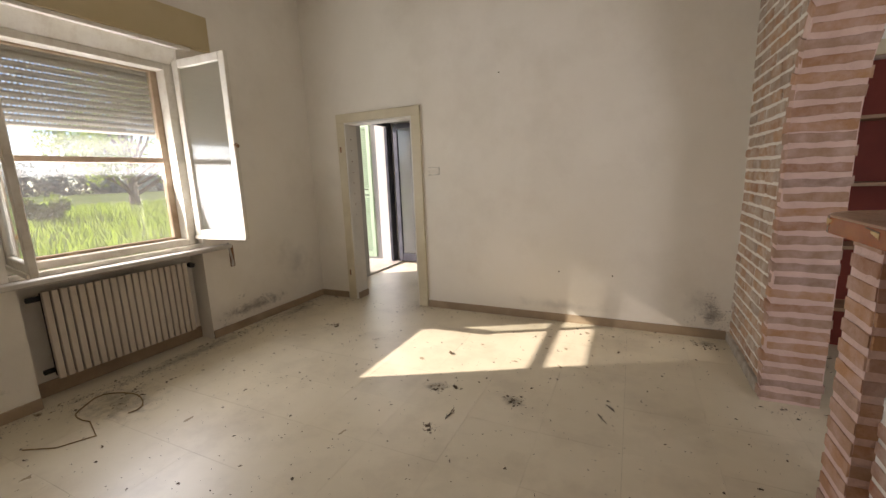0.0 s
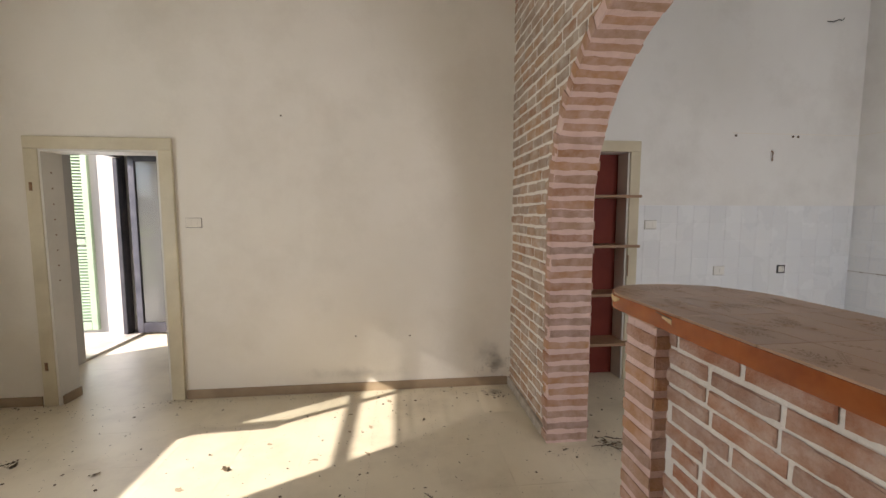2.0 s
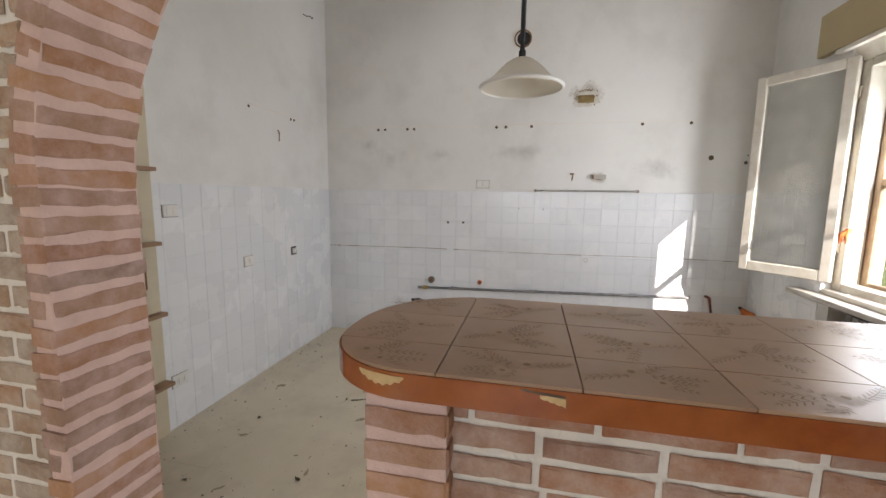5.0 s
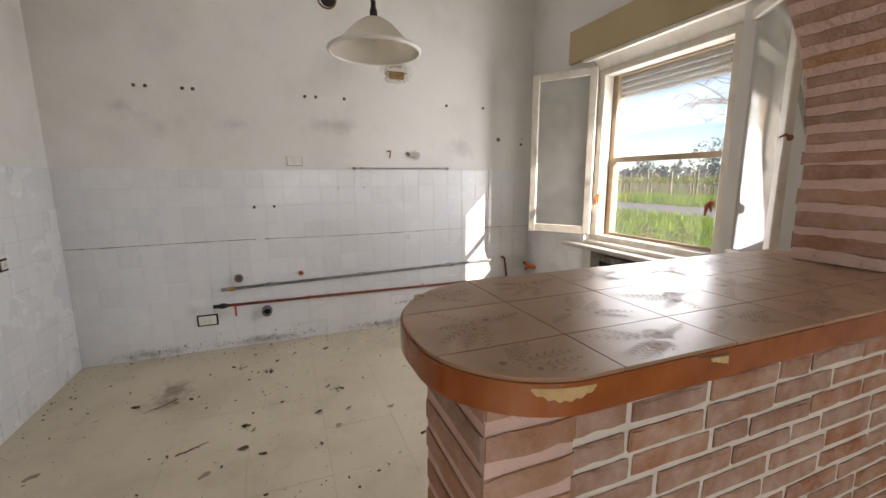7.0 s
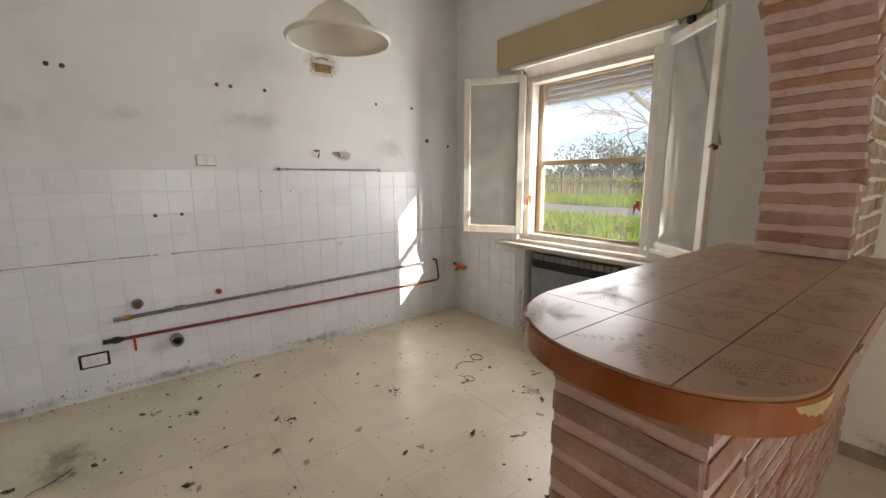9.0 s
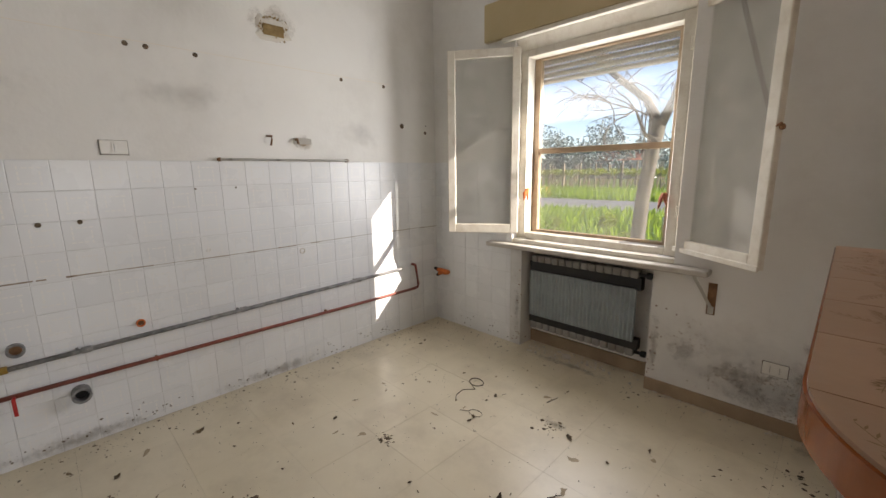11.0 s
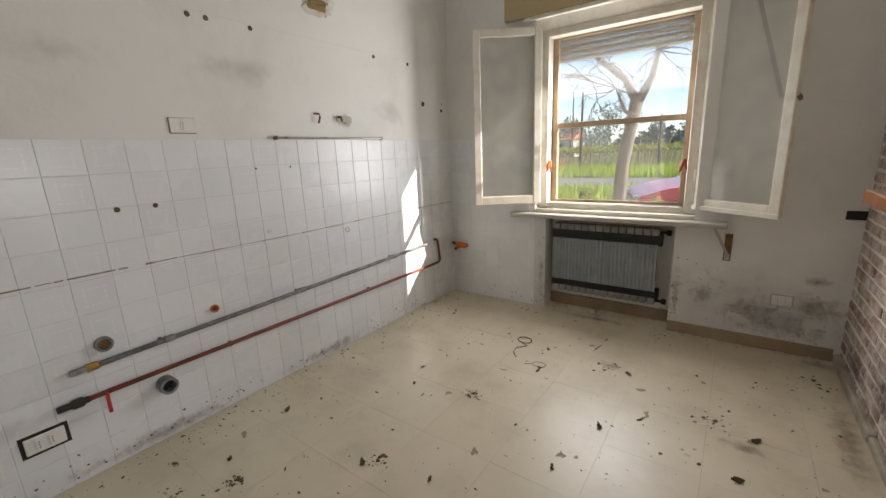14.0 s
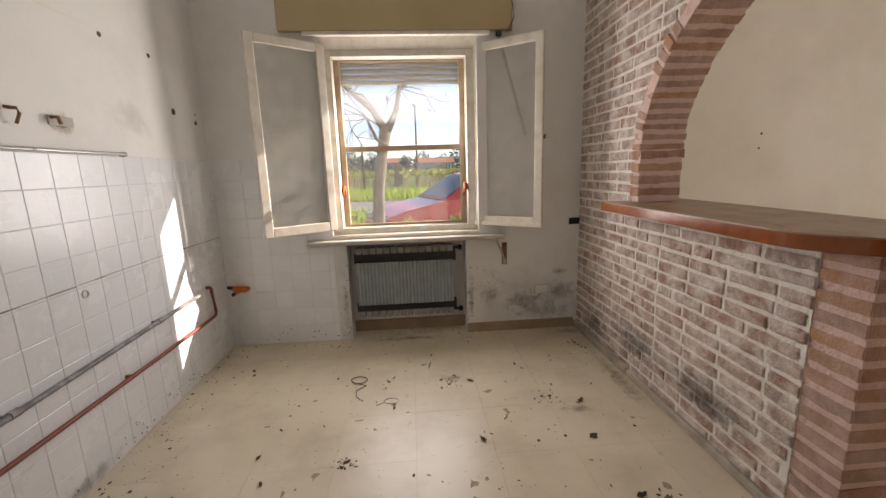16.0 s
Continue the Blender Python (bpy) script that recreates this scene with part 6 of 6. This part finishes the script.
# dirt splashed on the lowest row of kitchen tiles, and rot on the jambs of the radiator niche
for y, s in ((3.2, 11), (2.7, 12), (2.1, 13), (1.5, 14), (0.9, 15), (0.3, 16)):
    blotch(pose(XE - TT, y, 0.05, 0, 0, -90), 0.5, 0.055, s, "dark dirt splashed low on the tiles", M_DIRT, 26)
blotch(pose(3.5, YS + TT, 0.07, 0, 0, 180), 0.5, 0.07, 17, "dark dirt splashed low on the tiles", M_DIRT, 22)
for x, z, h, s in ((3.10, 0.40, 0.5, 21), (3.10, 0.12, 0.2, 22), (2.07, 0.15, 0.25, 23), (2.05, 0.45, 0.4, 24)):
    blotch(on_south(x, z) if x < 2.5 else pose(x, YS + TT, z, 0, 0, 180), 0.015, h, s, "brown rot along the edge of the radiator niche", M_RUST, 16)
# dull smears of mud
M_MUD = surf("mud_smear", (0.30, 0.235, 0.15), (0.44, 0.35, 0.23), 25, 0.8, 0.1, 80)
bm = bmesh.new()
for i in range(130):
    x, y, s, n = rnd.uniform(1.3, XE - 0.1), rnd.uniform(0.0, 3.5), rnd.choice((0.01, 0.015, 0.02, 0.035)), 9
    a0, sq = rnd.uniform(0, 6.28), rnd.uniform(0.25, 0.8)
    if i % 3 == 0:
        x -= 3.9
    if i % 3 == 1 and i < 90:
        x, y = XW + 0.03 + abs(rnd.gauss(0, 0.12)), rnd.uniform(0.6, 3.4)
    if free_floor(x, y):
        rg = []
        for k in range(n):
            r_ = s * rnd.uniform(0.35, 1.15)
            px, py = r_ * math.cos(2 * math.pi * k / n), r_ * sq * math.sin(2 * math.pi * k / n)
            rg.append(bm.verts.new((x + px * math.cos(a0) - py * math.sin(a0), y + px * math.sin(a0) + py * math.cos(a0), 0.0006)))
        bm.faces.new(rg)
solid("mud_smears", bm, M_MUD, "dull brown smears of dried mud on the floor", "dirt", kind="stuff")

# ---- seen through the north doorway ----
gd = thing("glazed_door", "open glazed door leaf in a dark metal frame", "door", pose(XW - 0.04, 5.57, 0.03))
bm = bmesh.new()
for x0, x1, z0, z1 in ((0.0, 0.07, 0, 2.1), (0.58, 0.65, 0, 2.1), (0.07, 0.58, 0, 0.12), (0.07, 0.58, 2.03, 2.1)):
    box(bm, x0, x1, -0.04, 0.0, z0, z1, 0.004)
part("leaf_frame", bm, M_DARKMET, gd, "dark metal leaf frame")
bm = bmesh.new()
box(bm, 0.07, 0.58, -0.022, -0.018, 0.12, 2.03)
part("pane", bm, M_GLASS_L, gd, "dusty glass pane")
bm = bmesh.new()
tube(bm, [(0.61, -0.04, 1.02), (0.61, -0.09, 1.02), (0.52, -0.09, 1.02)], 0.009, 8)
part("handle", bm, M_DARKMET, gd)
df_ = thing("door_3", "dark metal frame of the terrace door", "door frame", pose(XW - 0.15, 5.14, 0), kind="structure")
for y0, y1 in ((-0.48, -0.43), (0.43, 0.48)):
    bm = bmesh.new()
    box(bm, -0.03, 0.03, y0, y1, 0, 2.16, 0.004)
    part("post", bm, M_DARKMET, df_)
bm = bmesh.new()
box(bm, -0.03, 0.03, -0.43, 0.43, 2.10, 2.16, 0.004)
part("head", bm, M_DARKMET, df_)
bm = bmesh.new()
box(bm, -0.12, 0.15, -0.48, 0.48, -0.003, 0.025, 0.004)
part("threshold", bm, M_MARBLE, df_, "grey stone threshold")
bm = bmesh.new()
box(bm, -0.02, 0.03, 0.345, 0.429, 0.03, 2.09, 0.005)
part("second_leaf", bm, M_DARKMET, df_, "folded dark metal leaf edge")
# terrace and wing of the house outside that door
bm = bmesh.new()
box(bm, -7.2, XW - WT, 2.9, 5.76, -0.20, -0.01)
# two unseen pale strips along the fronts, added to bounce sunlight up indoors
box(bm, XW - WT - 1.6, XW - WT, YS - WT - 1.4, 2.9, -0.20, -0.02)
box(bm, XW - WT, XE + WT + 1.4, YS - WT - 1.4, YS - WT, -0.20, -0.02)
solid("pavement_terrace", bm, M_CONC, "pale dusty concrete terrace, with unseen strips added to bounce light indoors", "paving", kind="structure")
bm = bmesh.new()
box(bm, -7.2, XW - WT, 5.76, 6.1, -0.2, 3.6)
wing = solid("wall_wing", bm, M_OUT, "white rendered outside wall in the sun", "wall", kind="structure")
sh = thing("louvred_shutter", "closed green louvred shutter on the white wall", "shutter", pose(-4.24, 5.76, 0.03))
bm = bmesh.new()
for x0, x1, z0, z1 in ((-0.5, -0.43, 0, 2.2), (0.43, 0.5, 0, 2.2), (-0.43, 0.43, 0, 0.10), (-0.43, 0.43, 1.05, 1.12), (-0.43, 0.43, 2.12, 2.2)):
    box(bm, x0, x1, -0.045, 0.0, z0, z1, 0.003)
part("shutter_frame", bm, M_GREEN, sh)
z = 0.12
while z < 2.10:
    if not 1.02 < z < 1.12:
        bm = bmesh.new()
        vsx = [bm.verts.new(p) for p in ((-0.43, -0.04, z), (0.43, -0.04, z), (0.43, -0.005, z + 0.03), (-0.43, -0.005, z + 0.03), (-0.43, -0.04, z + 0.007), (0.43, -0.04, z + 0.007), (0.43, -0.005, z + 0.037), (-0.43, -0.005, z + 0.037))]
        for f in ((3, 2, 1, 0), (4, 5, 6, 7), (0, 1, 5, 4), (1, 2, 6, 5), (2, 3, 7, 6), (3, 0, 4, 7)):
            bm.faces.new([vsx[k] for k in f])
        part("louvre", bm, M_GREEN, sh)
    z += 0.038

# ---- outdoors ----
bm = bmesh.new()
hx0, hx1, hy0, hy1, R = XW - WT, XE + WT, YS - WT, NRY + 0.2, 1500
for x0, x1, y0, y1 in ((-R, R, -R, -17.5), (-R, R, -12.0, hy0), (-R, -7.2, hy0, R), (-7.2, hx0, hy0, 2.9), (hx1, R, hy0, R), (-7.2, hx1, hy1, R)):
    bm.faces.new([bm.verts.new(p) for p in ((x0, y0, -0.06), (x1, y0, -0.06), (x1, y1, -0.06), (x0, y1, -0.06))])
bm.faces.new([bm.verts.new(p) for p in ((-R, -17.5, -0.06), (R, -17.5, -0.06), (R, -12.0, -0.06), (-R, -12.0, -0.06))])
solid("ground", bm, M_GRASSG, "green meadow", "ground", kind="structure")
bm = bmesh.new()
box(bm, -200, 200, -17.2, -12.4, -0.05, -0.02)
solid("road", bm, M_ROAD, "grey asphalt country road", "road", kind="structure")


def scatter_blades(name, area, n, h0, h1, material, label, seed):
    r = random.Random(seed)
    vs, fs = [], []
    for i in range(n):
        x, y = r.uniform(area[0], area[1]), r.uniform(area[2], area[3])
        a, h, w = r.uniform(0, 6.28), r.uniform(h0, h1), r.uniform(0.01, 0.03)
        bx, by = r.uniform(-0.4, 0.4) * h, r.uniform(-0.4, 0.4) * h
        o = len(vs)
        c, s = math.cos(a) * w, math.sin(a) * w
        vs += [(x - c, y - s, -0.06), (x + c, y + s, -0.06), (x + bx * 0.4 + c * 0.7, y + by * 0.4 + s * 0.7, h * 0.6), (x + bx * 0.4 - c * 0.7, y + by * 0.4 - s * 0.7, h * 0.6), (x + bx, y + by, h)]
        fs += [(o, o + 1, o + 2, o + 3), (o + 3, o + 2, o + 4)]
    me = bpy.data.meshes.new(name)
    me.from_pydata(vs, [], fs)
    me.materials.append(material)
    tagged(new(name, me), label, "grass", kind="stuff")


scatter_blades("meadow_grass", (-34, -7.4, -4, 26), 42000, 0.15, 0.55, M_BLADE, "tall bright green meadow grass", 1)
scatter_blades("verge_grass", (-6, 14, -11.5, -1.6), 16000, 0.08, 0.35, M_BLADE, "green grass in front of the house", 2)
scatter_blades("roadside_grass", (-20, 40, -23.5, -17.6), 14000, 0.2, 0.6, M_BLADE, "tall green grass beside the road", 3)


def leaves_mesh(name, centres, n, size, material, seed, flat=1.0):
    """Leaves scattered round clump centres (x, y, z, r)."""
    r = random.Random(seed)
    vs, fs = [], []
    for i in range(n):
        cx, cy, cz, cr = r.choice(centres)
        d = Vector((r.gauss(0, 1), r.gauss(0, 1), r.gauss(0, 1))).normalized() * cr * r.random() ** 0.45
        p = Vector((cx, cy, cz)) + Vector((d.x, d.y, d.z * flat))
        a = Vector((r.gauss(0, 1), r.gauss(0, 1), r.gauss(0, 1))).normalized()
        b = a.orthogonal().normalized()
        s = size * r.uniform(0.6, 1.4)
        o = len(vs)
        vs += [p - a * s, p + b * s * 0.45, p + a * s, p - b * s * 0.45]
        fs.append((o, o + 1, o + 2, o + 3))
    me = bpy.data.meshes.new(name)
    me.from_pydata(vs, [], fs)
    me.materials.append(material)
    return me


def leafy_tree(x, y, h, spread, n, seed, label, size, z0=0.0):
    r = random.Random(seed)
    t = thing("tree", label, "tree", pose(x, y, -0.06))
    bm = bmesh.new()
    tube(bm, [(0, 0, 0), (0.05, 0, h * 0.2), (-0.05, 0.06, h * 0.4), (0, 0, h * 0.75)], [h * 0.03, h * 0.025, h * 0.018, h * 0.006], 9)
    part("trunk", bm, M_TWIG, t)
    cs = []
    for i in range(16):
        a, e = r.uniform(0, 6.28), r.uniform(0.12, 1.0)
        d = spread * r.uniform(0.35, 1.0) * (1.15 - 0.6 * e)
        p = Vector((math.cos(a) * d, math.sin(a) * d, z0 + (h - z0) * e))
        bm = bmesh.new()
        tube(bm, [(0, 0, h * 0.3 * e + 0.3), p * 0.6 + Vector((0, 0, 0.1)), p], [h * 0.012, h * 0.007, h * 0.003], 6)
        part("limb", bm, M_TWIG, t)
        cs.append((p.x, p.y, p.z, spread * r.uniform(0.18, 0.38)))
    ob = new("crown", leaves_mesh("crown", cs, n, size, M_LEAF, seed))
    ob.parent = t


leafy_tree(-26.5, 14.2, 9.5, 4.6, 11000, 4, "broad leafy green tree in the meadow", 0.11, 1.2)
leafy_tree(-34, 27, 9, 4.5, 5000, 5, "leafy green tree in the meadow", 0.2, 1.0)


def bush(name, x, y, h, r_, n, seed, label, size, material=None, flowers=0):
    r = random.Random(seed)
    t = thing(name, label, "bush", pose(x, y, -0.06))
    cs = []
    for i in range(10):
        a, d = r.uniform(0, 6.28), r_ * r.random()
        p = Vector((math.cos(a) * d, math.sin(a) * d, h * r.uniform(0.3, 0.9)))
        bm = bmesh.new()
        tube(bm, [(0, 0, 0), p * 0.5, p], [0.02, 0.012, 0.005], 5)
        part("stem", bm, M_TWIG, t)
        cs.append((p.x, p.y, p.z, r_ * r.uniform(0.25, 0.5)))
    ob = new("foliage", leaves_mesh("foliage", cs, n, size, material or M_LEAF, seed))
    ob.parent = t
    if flowers:
        ob = new("flowers", leaves_mesh("flowers", [(c[0], c[1], c[2] + 0.05, c[3]) for c in cs], flowers, 0.03, M_FLOWER, seed + 50))
        ob.parent = t
        tagged(ob, "small red flowers")


bush("bush", -19.5, 7.4, 1.15, 0.8, 2500, 6, "round green bush in the meadow", 0.09)
bush("bush", -21.5, 6.0, 1.3, 1.0, 2500, 7, "round green bush in the meadow", 0.09)
bush("garden_shrub", 3.35, -2.9, 0.95, 0.42, 900, 8, "yellow-green shrub before the window", 0.035, M_LEAF_Y)
bush("garden_shrub", 2.35, -3.0, 0.80, 0.45, 900, 9, "green shrub with red flowers before the window", 0.035, M_LEAF, 260)
bush("garden_shrub", 1.8, -3.1, 0.78, 0.4, 700, 10, "green shrub with red flowers before the window", 0.035, M_LEAF, 200)
bush("garden_shrub", 4.6, -3.2, 0.8, 0.45, 800, 11, "yellow-green shrub before the window", 0.035, M_LEAF_Y)

# the pruned bare tree before the kitchen window
bt = thing("bare_tree", "pruned bare tree with pale bark and thin twigs", "tree", pose(2.93, -2.60, -0.06) @ Matrix.Scale(0.86, 4))
bm = bmesh.new()
tube(bm, [(0.10, -0.02, 0), (0.07, -0.02, 0.7), (0.04, -0.04, 1.4), (-0.06, 0.04, 2.0), (-0.14, 0.1, 2.38)], [0.13, 0.10, 0.09, 0.085, 0.092], 12)
part("trunk", bm, M_BARK, bt, smooth=True)
r = random.Random(31)


def twigs(bm, p, d, n, ln, rad):
    for i in range(n):
        q = [Vector(p)]
        v = (Vector(d) + Vector((r.uniform(-1, 1), r.uniform(-1, 1), r.uniform(-0.7, 0.9)))).normalized()
        for k in range(5):
            q.append(q[-1] + v * ln / 5)
            v = (v + Vector((r.uniform(-0.5, 0.5), r.uniform(-0.5, 0.5), r.uniform(-0.5, 0.3)))).normalized()
        tube(bm, q, [rad, rad * 0.8, rad * 0.6, rad * 0.45, rad * 0.3, rad * 0.2], 5, False)
        if ln > 0.35:
            twigs(bm, q[3], v, 3, ln * 0.5, rad * 0.5)


for pts, rad in (([(0.02, 0, 2.3), (0.20, -0.05, 2.62), (0.48, 0.0, 2.86), (0.78, 0.1, 3.15), (0.95, 0.1, 3.55)], [0.10, 0.075, 0.062, 0.05, 0.035]),
                 ([(0.0, 0, 2.3), (-0.16, 0.05, 2.6), (-0.22, 0.1, 2.9), (-0.55, 0.0, 3.12), (-0.95, 0.05, 3.3)], [0.09, 0.066, 0.056, 0.045, 0.03]),
                 ([(0.03, 0.02, 2.1), (0.16, 0.05, 2.18), (0.3, 0.05, 2.5), (0.62, 0.1, 2.62)], [0.06, 0.035, 0.022, 0.012])):
    bm = bmesh.new()
    pts = [(x - 0.15, y + 0.1, z) for x, y, z in pts]
    rad = [0.72 * q for q in rad]
    tube(bm, pts, rad, 9)
    part("limb", bm, M_BARK, bt, smooth=True)
    bm = bmesh.new()
    for p in pts[2:]:
        twigs(bm, p, (0.2 if pts[-1][0] > 0 else -0.2, 0, 0.1), 6, 0.8, 0.013)
    part("twigs", bm, M_TWIG, bt)

# red car parked on the verge, nose towards +x
car = thing("car", "red hatchback car parked on the grass outside", "car", pose(1.32, -4.95, -0.05, 0, 0, 18))
W = 0.84


def loft(bm, lo, hi, w0, w1):
    """A body between a lower and an upper line of (x, z), narrowing from half width w0 to w1."""
    rows = [[bm.verts.new((x, sg * w, z)) for x, z in line] for sg in (-1, 1) for line, w in ((lo, w0), (hi, w1))]
    n = len(lo)
    for k in range(n - 1):
        bm.faces.new((rows[0][k], rows[0][k + 1], rows[1][k + 1], rows[1][k]))
        bm.faces.new((rows[2][k], rows[3][k], rows[3][k + 1], rows[2][k + 1]))
        bm.faces.new((rows[1][k], rows[1][k + 1], rows[3][k + 1], rows[3][k]))
        bm.faces.new((rows[0][k], rows[2][k], rows[2][k + 1], rows[0][k + 1]))
    for k in (0, n - 1):
        bm.faces.new((rows[0][k], rows[1][k], rows[3][k], rows[2][k]))


bm = bmesh.new()
xs_ = [2.0, 1.92, 1.6, 1.2, 0.9, 0.4, -0.4, -1.2, -1.75, -1.95]
zs_ = [0.58, 0.70, 0.80, 0.87, 0.93, 0.95, 0.96, 0.97, 0.95, 0.80]
loft(bm, [(x, 0.26) for x in xs_], list(zip(xs_, zs_)), W, W * 0.93)
bmesh.ops.bevel(bm, geom=[e for e in bm.edges if e.calc_length() > 0.25], offset=0.035, segments=2, affect="EDGES")
body = part("body", bm, M_CARRED, car)
bm = bmesh.new()
loft(bm, [(0.92, 0.93), (0.3, 0.94), (-0.9, 0.95), (-1.75, 0.94)], [(0.20, 1.36), (-0.15, 1.43), (-0.95, 1.43), (-1.45, 1.32)], W * 0.92, W * 0.72)
bmesh.ops.bevel(bm, geom=[e for e in bm.edges if e.calc_length() > 0.25], offset=0.025, segments=2, affect="EDGES")
cabin = part("cabin", bm, M_CARRED, car)
bm = bmesh.new()
nrm = Vector((0.43, 0, 0.72)).normalized() * 0.012
vsx = [bm.verts.new(Vector(p) + nrm) for p in ((0.85, -0.68, 0.972), (0.85, 0.68, 0.972), (0.25, 0.56, 1.33), (0.25, -0.56, 1.33))]
bm.faces.new(vsx)
bmesh.ops.solidify(bm, geom=list(bm.faces), thickness=0.010)
part("windscreen", bm, M_CARGL_SKY, car, "windscreen, blue-grey with a painted sky reflection")
for s in (-1, 1):
    for poly in (((0.66, 0.99), (0.16, 1.31), (-0.40, 1.38), (-0.40, 0.99)), ((-0.48, 0.99), (-0.48, 1.38), (-1.0, 1.37), (-1.36, 1.28), (-1.55, 1.0))):
        bm = bmesh.new()
        f = [bm.verts.new((x, s * (W * (0.92 - 0.20 * (z - 0.945) / 0.47) + 0.010), z)) for x, z in poly]
        bm.faces.new(f)
        bmesh.ops.solidify(bm, geom=list(bm.faces), thickness=0.008)
        part("side_window", bm, M_CARGL_SKY, car, "side window, blue-grey with a painted sky reflection")
    bm = bmesh.new()
    box(bm, 0.48, 0.60, *sorted((s * 0.80, s * 0.96)), 0.95, 1.05, 0.02)
    part("wing_mirror", bm, M_CARRED, car)
    bm = bmesh.new()
    box(bm, 1.86, 1.99, *sorted((s * 0.45, s * 0.74)), 0.58, 0.70, 0.02)
    part("headlight", bm, M_CHROME, car, "clear headlight")
    for x in (1.22, -1.2):
        bm = bmesh.new()
        tube(bm, [(x, s * 0.68, 0.29), (x, s * 0.86, 0.29)], 0.29, 20)
        wh = part("wheel", bm, M_RUBBER, car, "black tyre")
        bm = bmesh.new()
        tube(bm, [(x, s * 0.861, 0.29), (x, s * 0.872, 0.29)], 0.18, 16)
        part("rim", bm, M_CHROME, wh)

# vineyard: posts, vines and wires beyond the road
r = random.Random(40)
bm = bmesh.new()
lv = []
for row in range(9):
    y = -25.0 - row * 2.6
    x = -30.0
    while x < 60:
        box(bm, x - 0.05, x + 0.05, y - 0.05, y + 0.05, -0.06, 2.0)
        for k in range(4):
            xx = x + 0.6 + k * 1.0
            tube(bm, [(xx, y, -0.06), (xx + r.uniform(-0.1, 0.1), y, 0.5), (xx + r.uniform(-0.2, 0.2), y, 1.0)], [0.05, 0.04, 0.03], 4, False)
            lv.append((xx, y, 1.25, 0.5))
        x += 4.2
    tube(bm, [(-30, y, 1.1), (60, y, 1.1)], 0.02, 4)
solid("vineyard_posts", bm, M_VINE, "rows of brown vine stems and posts", "vineyard", kind="stuff")
ob = new("vine_leaves", leaves_mesh("vine_leaves", lv, 16000, 0.14, M_LEAF_Y, 41, 0.6))
tagged(ob, "fresh yellow-green vine leaves", "vineyard", kind="stuff")

# power poles
for x, y, h in ((9.5, -22, 4.6), (2.0, -30, 6.5), (5.6, -24, 3.2), (16, -40, 7)):
    t = thing("pole", "grey wooden pole by the vineyard", "pole", pose(x, y, -0.06), "poles by the vineyard")
    bm = bmesh.new()
    tube(bm, [(0, 0, 0), (0, 0, h)], [0.09, 0.06], 8)
    part("shaft", bm, M_TWIG, t)

# farm houses far off
for x, y, w, d, h in ((30, -72, 9, 7, 3.0), (9, -150, 12, 8, 4.5), (-6, -140, 12, 8, 4)):
    t = thing("farm_house", "small farm house with a red tiled roof beyond the vines", "house", pose(x, y, -0.06))
    bm = bmesh.new()
    box(bm, -w / 2, w / 2, -d / 2, d / 2, 0, h)
    part("wall", bm, M_OUT, t, "pale wall")
    bm = bmesh.new()
    a, b = w / 2 + 0.4, d / 2 + 0.4
    vsx = [bm.verts.new(p) for p in ((-a, -b, h), (a, -b, h), (a, b, h), (-a, b, h), (-a, 0, h + 1.8), (a, 0, h + 1.8))]
    for f in ((0, 1, 5, 4), (3, 4, 5, 2), (0, 4, 3), (1, 2, 5), (3, 2, 1, 0)):
        bm.faces.new([vsx[k] for k in f])
    part("roof", bm, M_ROOF, t, "red tiled roof")
    for wx in (-w / 4, w / 4):
        bm = bmesh.new()
        box(bm, wx - 0.5, wx + 0.5, d / 2, d / 2 + 0.04, 1.0, 2.3)
        part("window", bm, M_DARKMET, t, "dark window")

# distant belts of trees, with the air's haze painted into their leaves
vs, fs = [], []


def far_belt(x0, y0, x1, y1, n, h0, h1, size, m, seed, name, label, per):
    r = random.Random(seed)
    cs = []
    for i in range(n):
        k = (i + r.random()) / n
        hh = r.uniform(h0, h1)
        for q in range(3):
            cs.append((x0 + (x1 - x0) * k + r.uniform(-4, 4), y0 + (y1 - y0) * k + r.uniform(-4, 4), hh * (0.2 + 0.3 * q), hh * 0.42))
    tagged(new(name, leaves_mesh(name, cs, n * per, size, m, seed)), label, "woods", kind="stuff")


far_belt(-170, -60, -130, 190, 60, 5, 9, 0.8, M_FAR_HAZE, 1, "far_woods_west", "belt of trees on the horizon, haze put into their colour", 330)
far_belt(-120, -150, 150, -140, 60, 4, 8, 0.8, M_FAR_HAZE, 2, "far_woods_south", "belt of trees on the horizon, haze put into their colour", 330)
far_belt(22, -70, 44, -66, 7, 5, 9, 0.26, M_FAR_HAZE, 3, "far_grove", "grove of trees beyond the vines, haze put into their colour", 1500)
